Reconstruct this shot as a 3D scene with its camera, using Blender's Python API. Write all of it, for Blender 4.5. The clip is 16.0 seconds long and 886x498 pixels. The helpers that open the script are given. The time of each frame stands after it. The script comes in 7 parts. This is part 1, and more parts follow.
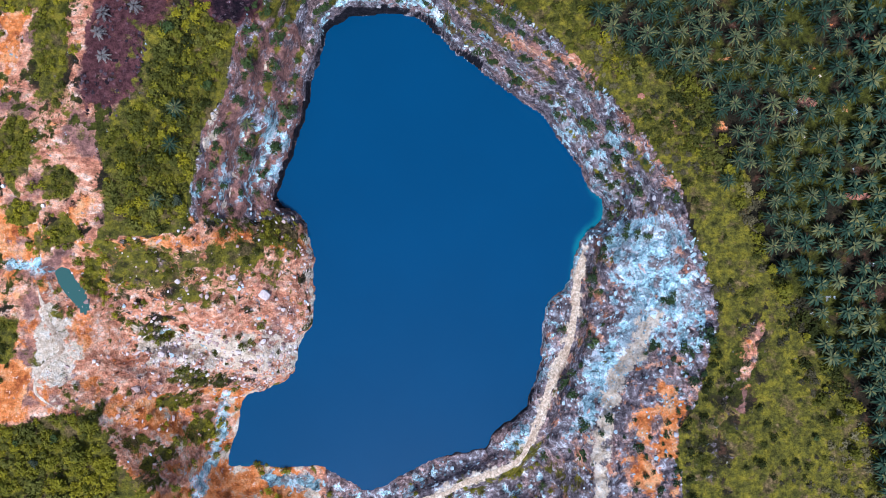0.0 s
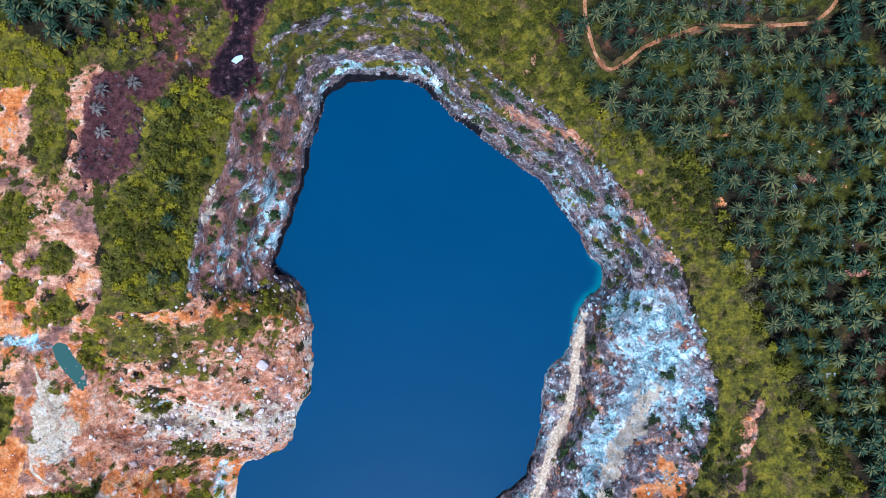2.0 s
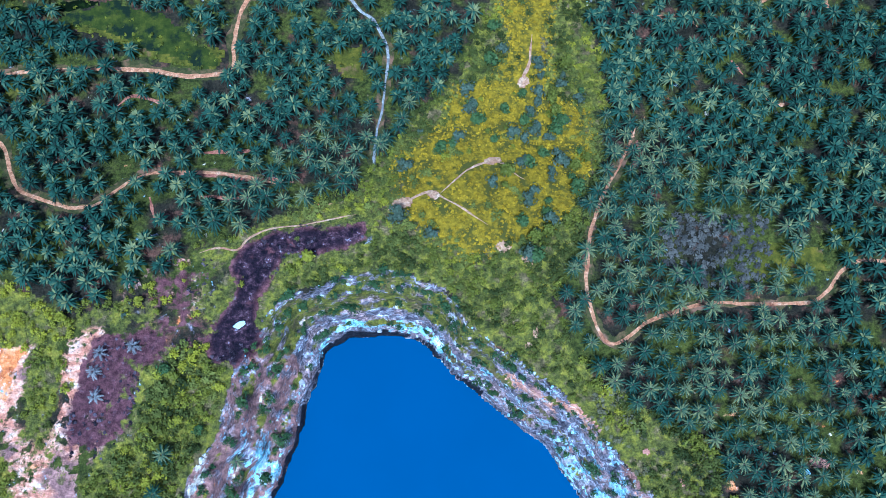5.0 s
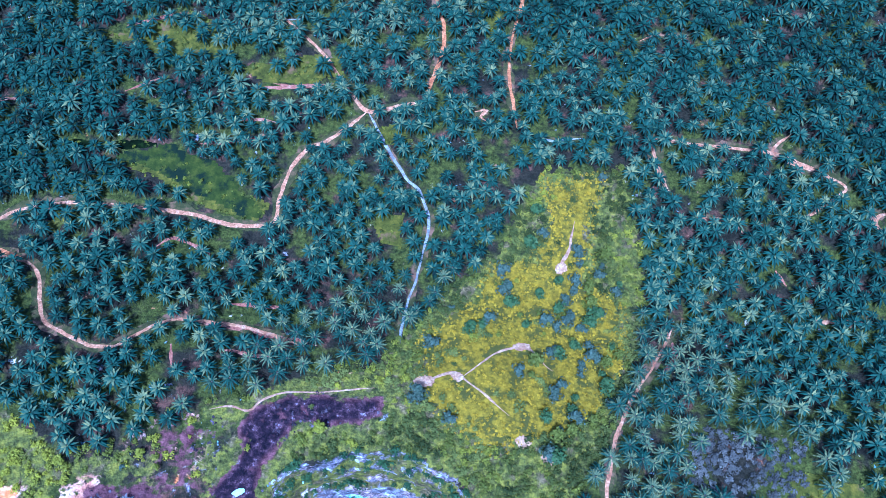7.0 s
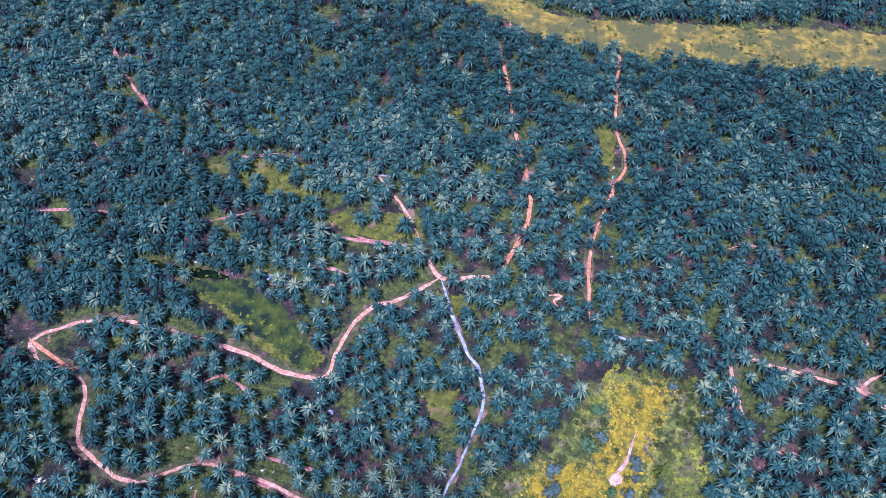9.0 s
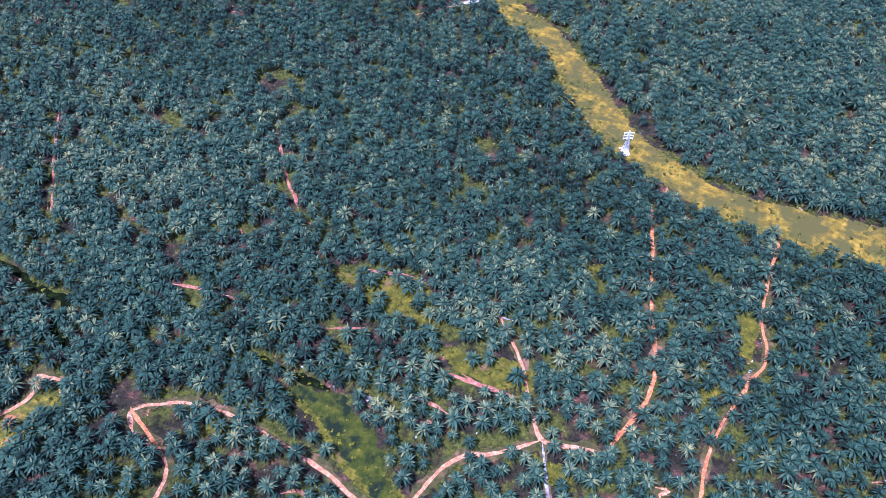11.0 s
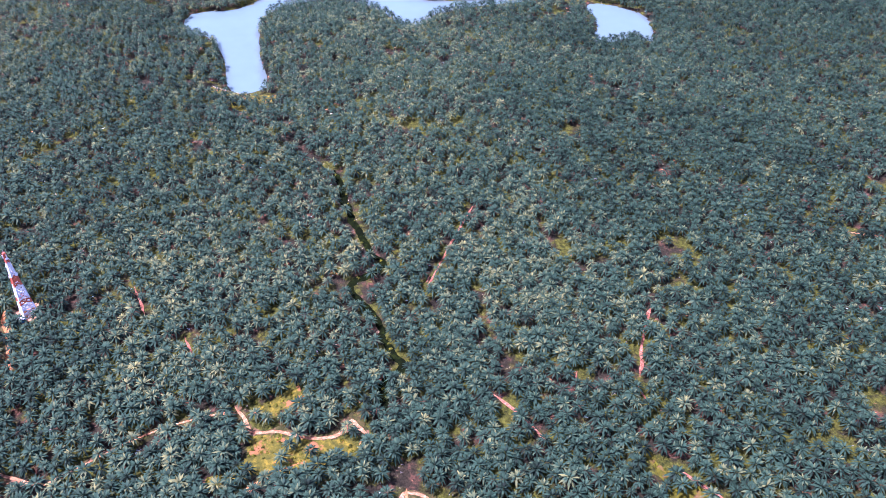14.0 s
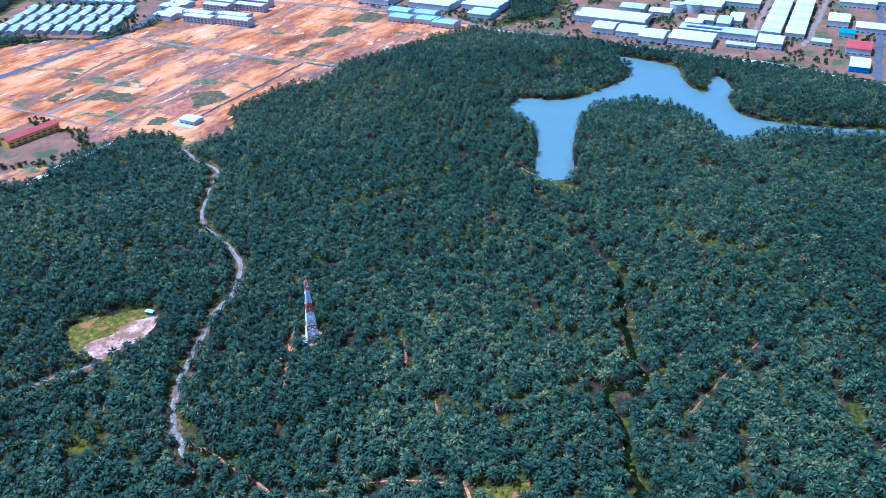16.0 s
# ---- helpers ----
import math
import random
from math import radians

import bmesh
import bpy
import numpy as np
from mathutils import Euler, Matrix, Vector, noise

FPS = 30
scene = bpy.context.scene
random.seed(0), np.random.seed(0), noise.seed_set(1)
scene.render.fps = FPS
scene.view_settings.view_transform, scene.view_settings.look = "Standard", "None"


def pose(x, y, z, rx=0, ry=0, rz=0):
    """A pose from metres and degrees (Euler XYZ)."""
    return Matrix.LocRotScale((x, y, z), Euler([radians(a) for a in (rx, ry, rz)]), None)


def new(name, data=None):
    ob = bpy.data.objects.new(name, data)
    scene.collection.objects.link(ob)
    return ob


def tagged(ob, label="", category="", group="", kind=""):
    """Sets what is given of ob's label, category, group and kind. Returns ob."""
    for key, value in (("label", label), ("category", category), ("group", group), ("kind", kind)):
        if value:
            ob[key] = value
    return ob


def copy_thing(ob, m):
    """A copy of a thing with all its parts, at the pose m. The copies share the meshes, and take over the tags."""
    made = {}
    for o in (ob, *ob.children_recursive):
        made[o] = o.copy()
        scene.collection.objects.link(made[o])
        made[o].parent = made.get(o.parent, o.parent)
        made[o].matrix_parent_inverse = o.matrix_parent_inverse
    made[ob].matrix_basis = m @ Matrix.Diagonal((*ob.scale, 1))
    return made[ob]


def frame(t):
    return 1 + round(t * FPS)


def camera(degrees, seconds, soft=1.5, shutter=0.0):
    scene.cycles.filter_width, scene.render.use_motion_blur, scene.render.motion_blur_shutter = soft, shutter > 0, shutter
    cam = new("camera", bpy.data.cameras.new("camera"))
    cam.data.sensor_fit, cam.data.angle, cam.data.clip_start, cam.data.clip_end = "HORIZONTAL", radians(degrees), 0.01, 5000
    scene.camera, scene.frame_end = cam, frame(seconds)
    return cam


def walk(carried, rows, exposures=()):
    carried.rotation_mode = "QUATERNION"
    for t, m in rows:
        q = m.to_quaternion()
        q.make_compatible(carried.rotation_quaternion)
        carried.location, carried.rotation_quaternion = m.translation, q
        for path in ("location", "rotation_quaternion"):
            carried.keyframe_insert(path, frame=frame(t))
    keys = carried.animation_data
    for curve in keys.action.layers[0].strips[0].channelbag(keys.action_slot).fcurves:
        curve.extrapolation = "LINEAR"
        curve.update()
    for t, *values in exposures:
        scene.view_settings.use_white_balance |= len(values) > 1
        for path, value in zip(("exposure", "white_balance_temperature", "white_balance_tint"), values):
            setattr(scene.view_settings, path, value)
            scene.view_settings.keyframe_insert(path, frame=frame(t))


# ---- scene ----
# ---------------------------------------------------------------- camera and its flight
cam = camera(58.4, 16.0, 0.75)
METRES, EYE, TILT, LEAN, TURN = 160.0, 350.0, -88.6, 0.0, 0.0
ROWS = [
    (0.0, 0.0, 0.0, 0.0, 0.0, 0.0, -0.0),
    (0.5, 0.0014, 0.0013, 0.0439, 0.01, -0.01, -0.0),
    (1.0, 0.0004, 0.0023, 0.087, -0.03, -0.0, -0.01),
    (1.5, 0.0008, 0.0035, 0.1313, -0.05, -0.02, -0.02),
    (2.0, 0.0012, 0.005, 0.1754, -0.05, 0.64, -0.03),
    (2.5, 0.0006, 0.0062, 0.2164, -0.08, 2.57, -0.06),
    (3.0, 0.001, 0.0072, 0.2574, -0.08, 4.74, -0.11),
    (3.5, 0.0002, 0.0077, 0.2978, -0.11, 6.96, -0.2),
    (4.0, 0.002, 0.0084, 0.3352, -0.08, 9.17, -0.38),
    (6.5, -0.0008, 0.0138, 0.5262, -0.13, 20.57, -5.97),
    (7.0, 0.0, 0.0151, 0.5629, -0.04, 22.9, -8.53),
    (7.5, -0.0019, 0.0162, 0.6006, 0.01, 25.24, -11.1),
    (8.0, -0.0058, 0.0174, 0.6378, 0.05, 27.61, -13.65),
    (8.5, -0.01, 0.0182, 0.6762, 0.11, 30.05, -16.31),
    (11.0, -0.0501, 0.0262, 0.8381, 0.64, 40.46, -34.03),
    (11.5, -0.0578, 0.0269, 0.8604, 0.93, 42.06, -39.38),
    (12.0, -0.0635, 0.0301, 0.8773, 1.24, 43.69, -44.89),
    (12.5, -0.0692, 0.0295, 0.8938, 1.71, 45.01, -50.7),
    (13.0, -0.0771, 0.0303, 0.9063, 2.21, 46.29, -56.79),
    (13.5, -0.0849, 0.0315, 0.9185, 3.0, 47.22, -62.84),
    (14.0, -0.0943, 0.032, 0.9276, 4.21, 47.68, -68.82),
    (14.5, -0.1033, 0.0324, 0.9376, 6.52, 47.12, -74.88),
    (15.0, -0.1131, 0.0345, 0.9446, 11.38, 43.99, -80.73),
    (15.5, -0.1238, 0.0357, 0.9524, 32.0, 25.13, -86.31),
    (16.0, -0.1362, 0.0376, 0.9575, 144.58, -85.78, -86.5),
]
EXPOSURES = [(0.0, 0.4, 5000, 12), (1.5, 0.4, 4900, 8), (3.0, 0.54, 4650, 6), (4.2, 0.82, 4150, -1), (6.5, 1.42, 3380, 4), (7.0, 1.45, 3420, 12), (7.5, 1.48, 3540, 22), (8.0, 1.5, 3700, 30), (8.5, 1.52, 3880, 38), (11.0, 1.68, 4400, 38), (12.5, 1.98, 4850, 54), (13.0, 2.04, 4950, 54), (14.0, 2.1, 5050, 50), (14.5, 1.77, 4050, 16), (15.0, 1.67, 3480, 2), (15.5, 1.22, 3660, 4), (16.0, 1.21, 3940, 10)]
walk(cam, [(t, pose(0, 0, EYE, TILT, LEAN, TURN) @ pose(METRES * x, METRES * y, METRES * z, 90 + pitch, roll, yaw)) for t, x, y, z, yaw, pitch, roll in ROWS], EXPOSURES)

# ---------------------------------------------------------------- sky and sun (bright overcast)
SUN_UP, SUN_TURN = 66.0, 186.0
world = bpy.data.worlds.new("sky")
scene.world = world
world.use_nodes = True
wn = world.node_tree.nodes
sky = wn.new("ShaderNodeTexSky")
sky.sky_type, sky.sun_disc = "NISHITA", False
sky.sun_elevation, sky.sun_rotation = radians(SUN_UP), radians(SUN_TURN)
sky.air_density, sky.dust_density, sky.ozone_density = 1.0, 2.5, 1.5
world.node_tree.links.new(sky.outputs[0], wn["Background"].inputs[0])
wn["Background"].inputs[1].default_value = 0.072
sun = new("sun", bpy.data.lights.new("sun", "SUN"))
sun.data.energy, sun.data.angle, sun.data.color = 3.0, radians(6), (1.0, 0.95, 0.88)
sun.matrix_basis = pose(0, 0, 500, 90 - SUN_UP, 0, 180 - SUN_TURN)


# ---------------------------------------------------------------- material helpers
def material(name, rough=0.9, metal=0.0):
    m = bpy.data.materials.new(name)
    m.use_nodes = True
    b = m.node_tree.nodes["Principled BSDF"]
    b.inputs["Roughness"].default_value, b.inputs["Metallic"].default_value = rough, metal
    b.inputs["Specular IOR Level"].default_value = 0.12 if rough >= 0.9 else 0.25
    return m, m.node_tree, b


def node(tree, kind, **values):
    n = tree.nodes.new(kind)
    for key, value in values.items():
        n.inputs[key.replace("_", " ")].default_value = value
    return n


def grain(tree, scale, detail=4.0, rough=0.6, stretch=None, warp=0.0):
    """A noise value at a size in metres, on the object's own coordinates."""
    where = tree.nodes.new("ShaderNodeTexCoord").outputs["Object"]
    if stretch:
        mp = tree.nodes.new("ShaderNodeMapping")
        mp.inputs["Scale"].default_value = stretch
        tree.links.new(where, mp.inputs["Vector"])
        where = mp.outputs[0]
    n = node(tree, "ShaderNodeTexNoise", Scale=1.0 / scale, Detail=detail, Roughness=rough, Distortion=warp)
    tree.links.new(where, n.inputs["Vector"])
    return n.outputs[0]


def ramp(tree, value, stops):
    r = tree.nodes.new("ShaderNodeValToRGB")
    e = r.color_ramp.elements
    while len(e) < len(stops):
        e.new(0.5)
    for k, (at, c) in enumerate(stops):
        e[k].position, e[k].color = at, (*c, 1)
    tree.links.new(value, r.inputs[0])
    return r.outputs[0]


def step(tree, value, low, high):
    n = tree.nodes.new("ShaderNodeMapRange")
    n.interpolation_type = "SMOOTHSTEP"
    n.inputs["From Min"].default_value, n.inputs["From Max"].default_value = low, high
    tree.links.new(value, n.inputs[0])
    return n.outputs[0]


def maths(tree, op, a, b):
    n = tree.nodes.new("ShaderNodeMath")
    n.operation = op
    for k, v in enumerate((a, b)):
        if isinstance(v, (int, float)):
            n.inputs[k].default_value = v
        else:
            tree.links.new(v, n.inputs[k])
    return n.outputs[0]


def mix(tree, fac, a, b, how="MIX"):
    n = tree.nodes.new("ShaderNodeMix")
    n.data_type, n.blend_type = "RGBA", how
    for sock, v in ((n.inputs[0], fac), (n.inputs[6], a), (n.inputs[7], b)):
        if isinstance(v, (int, float)):
            sock.default_value = v
        elif isinstance(v, tuple):
            sock.default_value = (*v, 1)
        else:
            tree.links.new(v, sock)
    return n.outputs[2]


def attribute(tree, name):
    n = tree.nodes.new("ShaderNodeAttribute")
    n.attribute_name = name
    return n


def relief(tree, bsdf, value, strength, distance):
    n = node(tree, "ShaderNodeBump", Strength=strength, Distance=distance)
    tree.links.new(value, n.inputs["Height"])
    tree.links.new(n.outputs[0], bsdf.inputs["Normal"])


def masked(tree, mask, amount, scale, soft=0.10, warp=0.25):
    """A zone's mask with a ragged natural edge."""
    n = grain(tree, scale, 5.0, 0.65, warp=warp)
    v = maths(tree, "ADD", mask, maths(tree, "MULTIPLY", maths(tree, "SUBTRACT", n, 0.5), amount))
    return step(tree, v, 0.5 - soft, 0.5 + soft)


def shards(tree, size, low, high):
    """Angular broken faces: a grey value for each cell of that size."""
    v = tree.nodes.new("ShaderNodeTexVoronoi")
    v.inputs["Scale"].default_value = 1.0 / size
    w = tree.nodes.new("ShaderNodeVectorMath")
    w.operation = "MULTIPLY_ADD"
    n = node(tree, "ShaderNodeTexNoise", Scale=0.9 / size, Detail=3.0)
    where = tree.nodes.new("ShaderNodeTexCoord").outputs["Object"]
    tree.links.new(where, n.inputs["Vector"])
    tree.links.new(n.outputs["Color"], w.inputs[0]), tree.links.new(where, w.inputs[2])
    w.inputs[1].default_value = (size, size, size)
    tree.links.new(w.outputs[0], v.inputs["Vector"])
    sep = tree.nodes.new("ShaderNodeSeparateColor")
    tree.links.new(v.outputs["Color"], sep.inputs[0])
    return ramp(tree, sep.outputs[0], [(0.15, (low,) * 3), (0.85, (high,) * 3)])


def plain(name, colour, rough=0.7, vary=0.15, scale=2.0, metal=0.0, bump=0.0):
    """Paint, plaster, metal sheet: one colour with two scales of dirt."""
    m, t, b = material(name, rough, metal)
    dark = tuple(c * (1 - vary) for c in colour)
    lite = tuple(min(1.0, c * (1 + 0.5 * vary)) for c in colour)
    c = ramp(t, grain(t, scale, 5), [(0.3, dark), (0.7, lite)])
    c = mix(t, step(t, grain(t, scale * 6, 3), 0.5, 0.8), c, tuple(k * (1 - vary * 1.6) for k in colour))
    t.links.new(c, b.inputs["Base Color"])
    if bump:
        relief(t, b, grain(t, scale * 0.3), 0.4, bump)
    return m


# ---------------------------------------------------------------- materials
def foliage(name, dark, mid, lite, rough=0.55, spec=0.2, vary=0.32, rounded=0.0):
    """Leaves: the hue runs with each plant's own tint, each frond or clump a little off it."""
    m, t, b = material(name, rough)
    tint = attribute(t, "tint").outputs["Fac"]
    isle = t.nodes.new("ShaderNodeNewGeometry").outputs["Random Per Island"]
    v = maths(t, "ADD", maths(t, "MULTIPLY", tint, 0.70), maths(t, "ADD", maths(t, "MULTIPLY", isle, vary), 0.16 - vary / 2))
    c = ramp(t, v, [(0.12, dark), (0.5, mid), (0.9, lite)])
    t.links.new(c, b.inputs["Base Color"])
    b.inputs["Specular IOR Level"].default_value = spec
    if rounded:
        # the crown's fronds scatter light as one soft round head
        out = t.nodes.new("ShaderNodeVectorTransform")
        out.vector_type, out.convert_from, out.convert_to = "NORMAL", "OBJECT", "WORLD"
        t.links.new(attribute(t, "outward").outputs["Vector"], out.inputs[0])
        both = t.nodes.new("ShaderNodeMix")
        both.data_type = "VECTOR"
        both.inputs[0].default_value = rounded
        t.links.new(t.nodes.new("ShaderNodeNewGeometry").outputs["Normal"], both.inputs[4])
        t.links.new(out.outputs[0], both.inputs[5])
        unit = t.nodes.new("ShaderNodeVectorMath")
        unit.operation = "NORMALIZE"
        t.links.new(both.outputs[1], unit.inputs[0])
        t.links.new(unit.outputs[0], b.inputs["Normal"])
    return m


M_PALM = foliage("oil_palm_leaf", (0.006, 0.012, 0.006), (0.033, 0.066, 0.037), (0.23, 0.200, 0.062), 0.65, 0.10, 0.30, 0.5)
M_SHRUB = foliage("shrub_leaf", (0.034, 0.038, 0.008), (0.130, 0.122, 0.011), (0.30, 0.250, 0.009), 0.6, 0.08, 0.16)
M_TREE = foliage("tree_leaf", (0.020, 0.036, 0.014), (0.052, 0.078, 0.022), (0.12, 0.14, 0.03), 0.6, 0.10, 0.18)
M_MEADOW = foliage("creeper_leaf", (0.10, 0.066, 0.004), (0.29, 0.178, 0.003), (0.46, 0.285, 0.004), 0.8, 0.04, 0.22)
M_BROWN = foliage("dry_brush", (0.050, 0.044, 0.022), (0.120, 0.098, 0.045), (0.23, 0.19, 0.09), 0.8, 0.1, 0.16)
M_OLIVE = foliage("olive_leaf", (0.028, 0.032, 0.006), (0.086, 0.086, 0.014), (0.18, 0.165, 0.026), 0.7, 0.08, 0.16)
M_SAGE = foliage("sage_leaf", (0.040, 0.050, 0.028), (0.090, 0.104, 0.058), (0.17, 0.185, 0.11), 0.6, 0.2, 0.14)
M_ASHEN = foliage("scorched_brush", (0.012, 0.008, 0.011), (0.056, 0.037, 0.043), (0.17, 0.12, 0.135), 0.9, 0.1, 0.2)
M_MAUVE = foliage("leafless_brush", (0.038, 0.034, 0.026), (0.095, 0.080, 0.062), (0.17, 0.145, 0.11), 0.9, 0.1, 0.16)
M_DRY = foliage("dry_frond", (0.10, 0.085, 0.085), (0.19, 0.165, 0.15), (0.29, 0.26, 0.22))
M_TRUNK = plain("trunk_bark", (0.10, 0.075, 0.055), 0.95, 0.4, 0.3)


def ground_material():
    m, t, b = material("quarry_and_plantation_ground", 0.95)
    z1, z2 = attribute(t, "zone"), attribute(t, "zone_more")
    s1, s2 = (t.nodes.new("ShaderNodeSeparateColor") for _ in range(2))
    t.links.new(z1.outputs["Color"], s1.inputs[0]), t.links.new(z2.outputs["Color"], s2.inputs[0])
    rock, orange, burnt = s1.outputs
    pale, blue, green = s2.outputs
    salmon, slab = z1.outputs["Alpha"], z2.outputs["Alpha"]
    # plantation floor: litter near-black with palm shade painted in, red-brown earth, low grass
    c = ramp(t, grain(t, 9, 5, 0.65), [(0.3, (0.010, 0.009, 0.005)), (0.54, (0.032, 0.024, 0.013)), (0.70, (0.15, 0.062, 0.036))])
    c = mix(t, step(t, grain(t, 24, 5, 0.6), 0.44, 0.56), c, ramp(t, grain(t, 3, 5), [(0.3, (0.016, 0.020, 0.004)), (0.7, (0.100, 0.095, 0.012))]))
    # broken rock: mauve-grey faces, pink weathering, white fractures
    stone = ramp(t, grain(t, 4.0, 7, 0.68, None, 0.5), [(0.36, (0.034, 0.028, 0.034)), (0.45, (0.125, 0.098, 0.106)), (0.55, (0.26, 0.21, 0.215)), (0.62, (0.62, 0.60, 0.62)), (0.69, (0.84, 0.86, 0.88))])
    stone = mix(t, step(t, grain(t, 12, 5, 0.65), 0.50, 0.57), stone, ramp(t, grain(t, 2.6, 6, 0.7), [(0.36, (0.095, 0.066, 0.062)), (0.52, (0.30, 0.190, 0.170)), (0.68, (0.60, 0.44, 0.40))]))
    stone = mix(t, 0.75, stone, shards(t, 2.6, 0.55, 1.3), "MULTIPLY")
    c = mix(t, masked(t, rock, 1.6, 5), c, stone)
    # salmon weathered rubble and washed silt, mauve-brown where it is older
    flesh = ramp(t, grain(t, 3.6, 7, 0.68, (0.55, 1.0, 1.0), 0.2), [(0.32, (0.22, 0.085, 0.052)), (0.44, (0.56, 0.215, 0.115)), (0.55, (0.80, 0.41, 0.245)), (0.68, (0.90, 0.70, 0.55))])
    fresh = attribute(t, "fresh").outputs["Fac"]
    flesh = mix(t, step(t, maths(t, "SUBTRACT", grain(t, 21, 6, 0.62), maths(t, "MULTIPLY", maths(t, "SUBTRACT", fresh, 0.45), 0.42)), 0.44, 0.56), flesh, ramp(t, grain(t, 4.0, 6, 0.7), [(0.33, (0.115, 0.062, 0.050)), (0.52, (0.29, 0.140, 0.110)), (0.70, (0.52, 0.26, 0.19))]))
    flesh = mix(t, 0.6, flesh, shards(t, 1.9, 0.75, 1.2), "MULTIPLY")
    c = mix(t, masked(t, salmon, 2.4, 7), c, flesh)
    # orange laterite
    earth = ramp(t, grain(t, 6, 6, 0.66), [(0.34, (0.34, 0.085, 0.024)), (0.47, (0.74, 0.23, 0.055)), (0.64, (0.86, 0.44, 0.20))])
    earth = mix(t, step(t, grain(t, 2.6, 6, 0.7), 0.58, 0.66), earth, (0.80, 0.56, 0.40))
    c = mix(t, masked(t, orange, 2.4, 9), c, earth)
    # mounds of white, faintly blue broken stone
    chalk = ramp(t, grain(t, 6.5, 8, 0.72, None, 0.8), [(0.36, (0.050, 0.055, 0.066)), (0.42, (0.24, 0.39, 0.43)), (0.50, (0.53, 0.745, 0.77)), (0.60, (0.90, 0.91, 0.92))])
    chalk = mix(t, step(t, grain(t, 11, 5, 0.65), 0.55, 0.62), chalk, ramp(t, grain(t, 2.2, 6, 0.7), [(0.36, (0.15, 0.120, 0.120)), (0.62, (0.50, 0.42, 0.40))]))
    chalk = mix(t, 0.8, chalk, shards(t, 3.8, 0.5, 1.15), "MULTIPLY")
    c = mix(t, masked(t, blue, 2.6, 5.5), c, chalk)
    c = mix(t, masked(t, slab, 1.6, 6), c, ramp(t, grain(t, 3, 6), [(0.35, (0.22, 0.28, 0.31)), (0.65, (0.44, 0.52, 0.55))]))
    # dust and gravel wash
    dust = ramp(t, grain(t, 3.2, 6, 0.7), [(0.34, (0.50, 0.35, 0.22)), (0.52, (0.76, 0.61, 0.45)), (0.68, (0.88, 0.80, 0.69))])
    c = mix(t, masked(t, pale, 2.4, 6), c, dust)
    # burnt-over ground: violet-black char with grey ash
    char = ramp(t, grain(t, 3.4, 7, 0.72), [(0.38, (0.006, 0.004, 0.007)), (0.52, (0.024, 0.012, 0.017)), (0.62, (0.095, 0.046, 0.052)), (0.69, (0.40, 0.32, 0.36))])
    char = mix(t, maths(t, "MAXIMUM", step(t, grain(t, 13, 5), 0.53, 0.64), maths(t, "SUBTRACT", 1.0, step(t, burnt, 0.55, 0.95))), char, ramp(t, grain(t, 3.0, 5), [(0.35, (0.058, 0.019, 0.020)), (0.65, (0.18, 0.070, 0.066))]))
    c = mix(t, masked(t, burnt, 1.6, 6), c, char)
    # low scrub and grass
    scrub = ramp(t, grain(t, 4.0, 6, 0.7), [(0.34, (0.034, 0.034, 0.008)), (0.48, (0.110, 0.098, 0.015)), (0.58, (0.19, 0.158, 0.014)), (0.68, (0.28, 0.21, 0.022))])
    scrub = mix(t, step(t, grain(t, 10, 6, 0.68), 0.52, 0.62), scrub, ramp(t, grain(t, 2.8, 6, 0.7), [(0.36, (0.050, 0.040, 0.014)), (0.52, (0.125, 0.088, 0.032)), (0.66, (0.27, 0.175, 0.080))]))
    c = mix(t, masked(t, green, 2.2, 7), c, scrub)
    # grit: small stones and the cracks between them
    loose = maths(t, "MAXIMUM", maths(t, "MAXIMUM", orange, pale), maths(t, "MULTIPLY", salmon, 0.6))
    c = mix(t, maths(t, "SUBTRACT", 0.70, maths(t, "MULTIPLY", loose, 0.5)), c, ramp(t, grain(t, 1.3, 3, 0.7), [(0.36, (0.45, 0.44, 0.45)), (0.47, (1.0, 1.0, 1.0)), (0.60, (1.45, 1.45, 1.45))]), "MULTIPLY")
    # cliff foot at the waterline: overhang shade painted near-black over wet rock
    c = mix(t, masked(t, attribute(t, "wet_shade").outputs["Fac"], 0.8, 4), c, ramp(t, grain(t, 2.0, 5), [(0.4, (0.008, 0.008, 0.011)), (0.7, (0.030, 0.026, 0.032))]))
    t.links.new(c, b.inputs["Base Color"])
    relief(t, b, grain(t, 1.8, 7, 0.7), 0.9, 1.6)
    return m


def earth_track(name, low, mid, high):
    m, t, b = material(name, 0.95)
    c = ramp(t, grain(t, 2.5, 7, 0.7), [(0.3, low), (0.52, mid), (0.72, high)])
    c = mix(t, step(t, grain(t, 13, 4), 0.52, 0.7), c, low)
    c = mix(t, 0.8, c, ramp(t, grain(t, 1.0, 4, 0.7), [(0.36, (0.5, 0.46, 0.42)), (0.62, (1.3, 1.3, 1.3))]), "MULTIPLY")
    t.links.new(c, b.inputs["Base Color"])
    relief(t, b, grain(t, 0.8, 6), 0.5, 0.3)
    return m


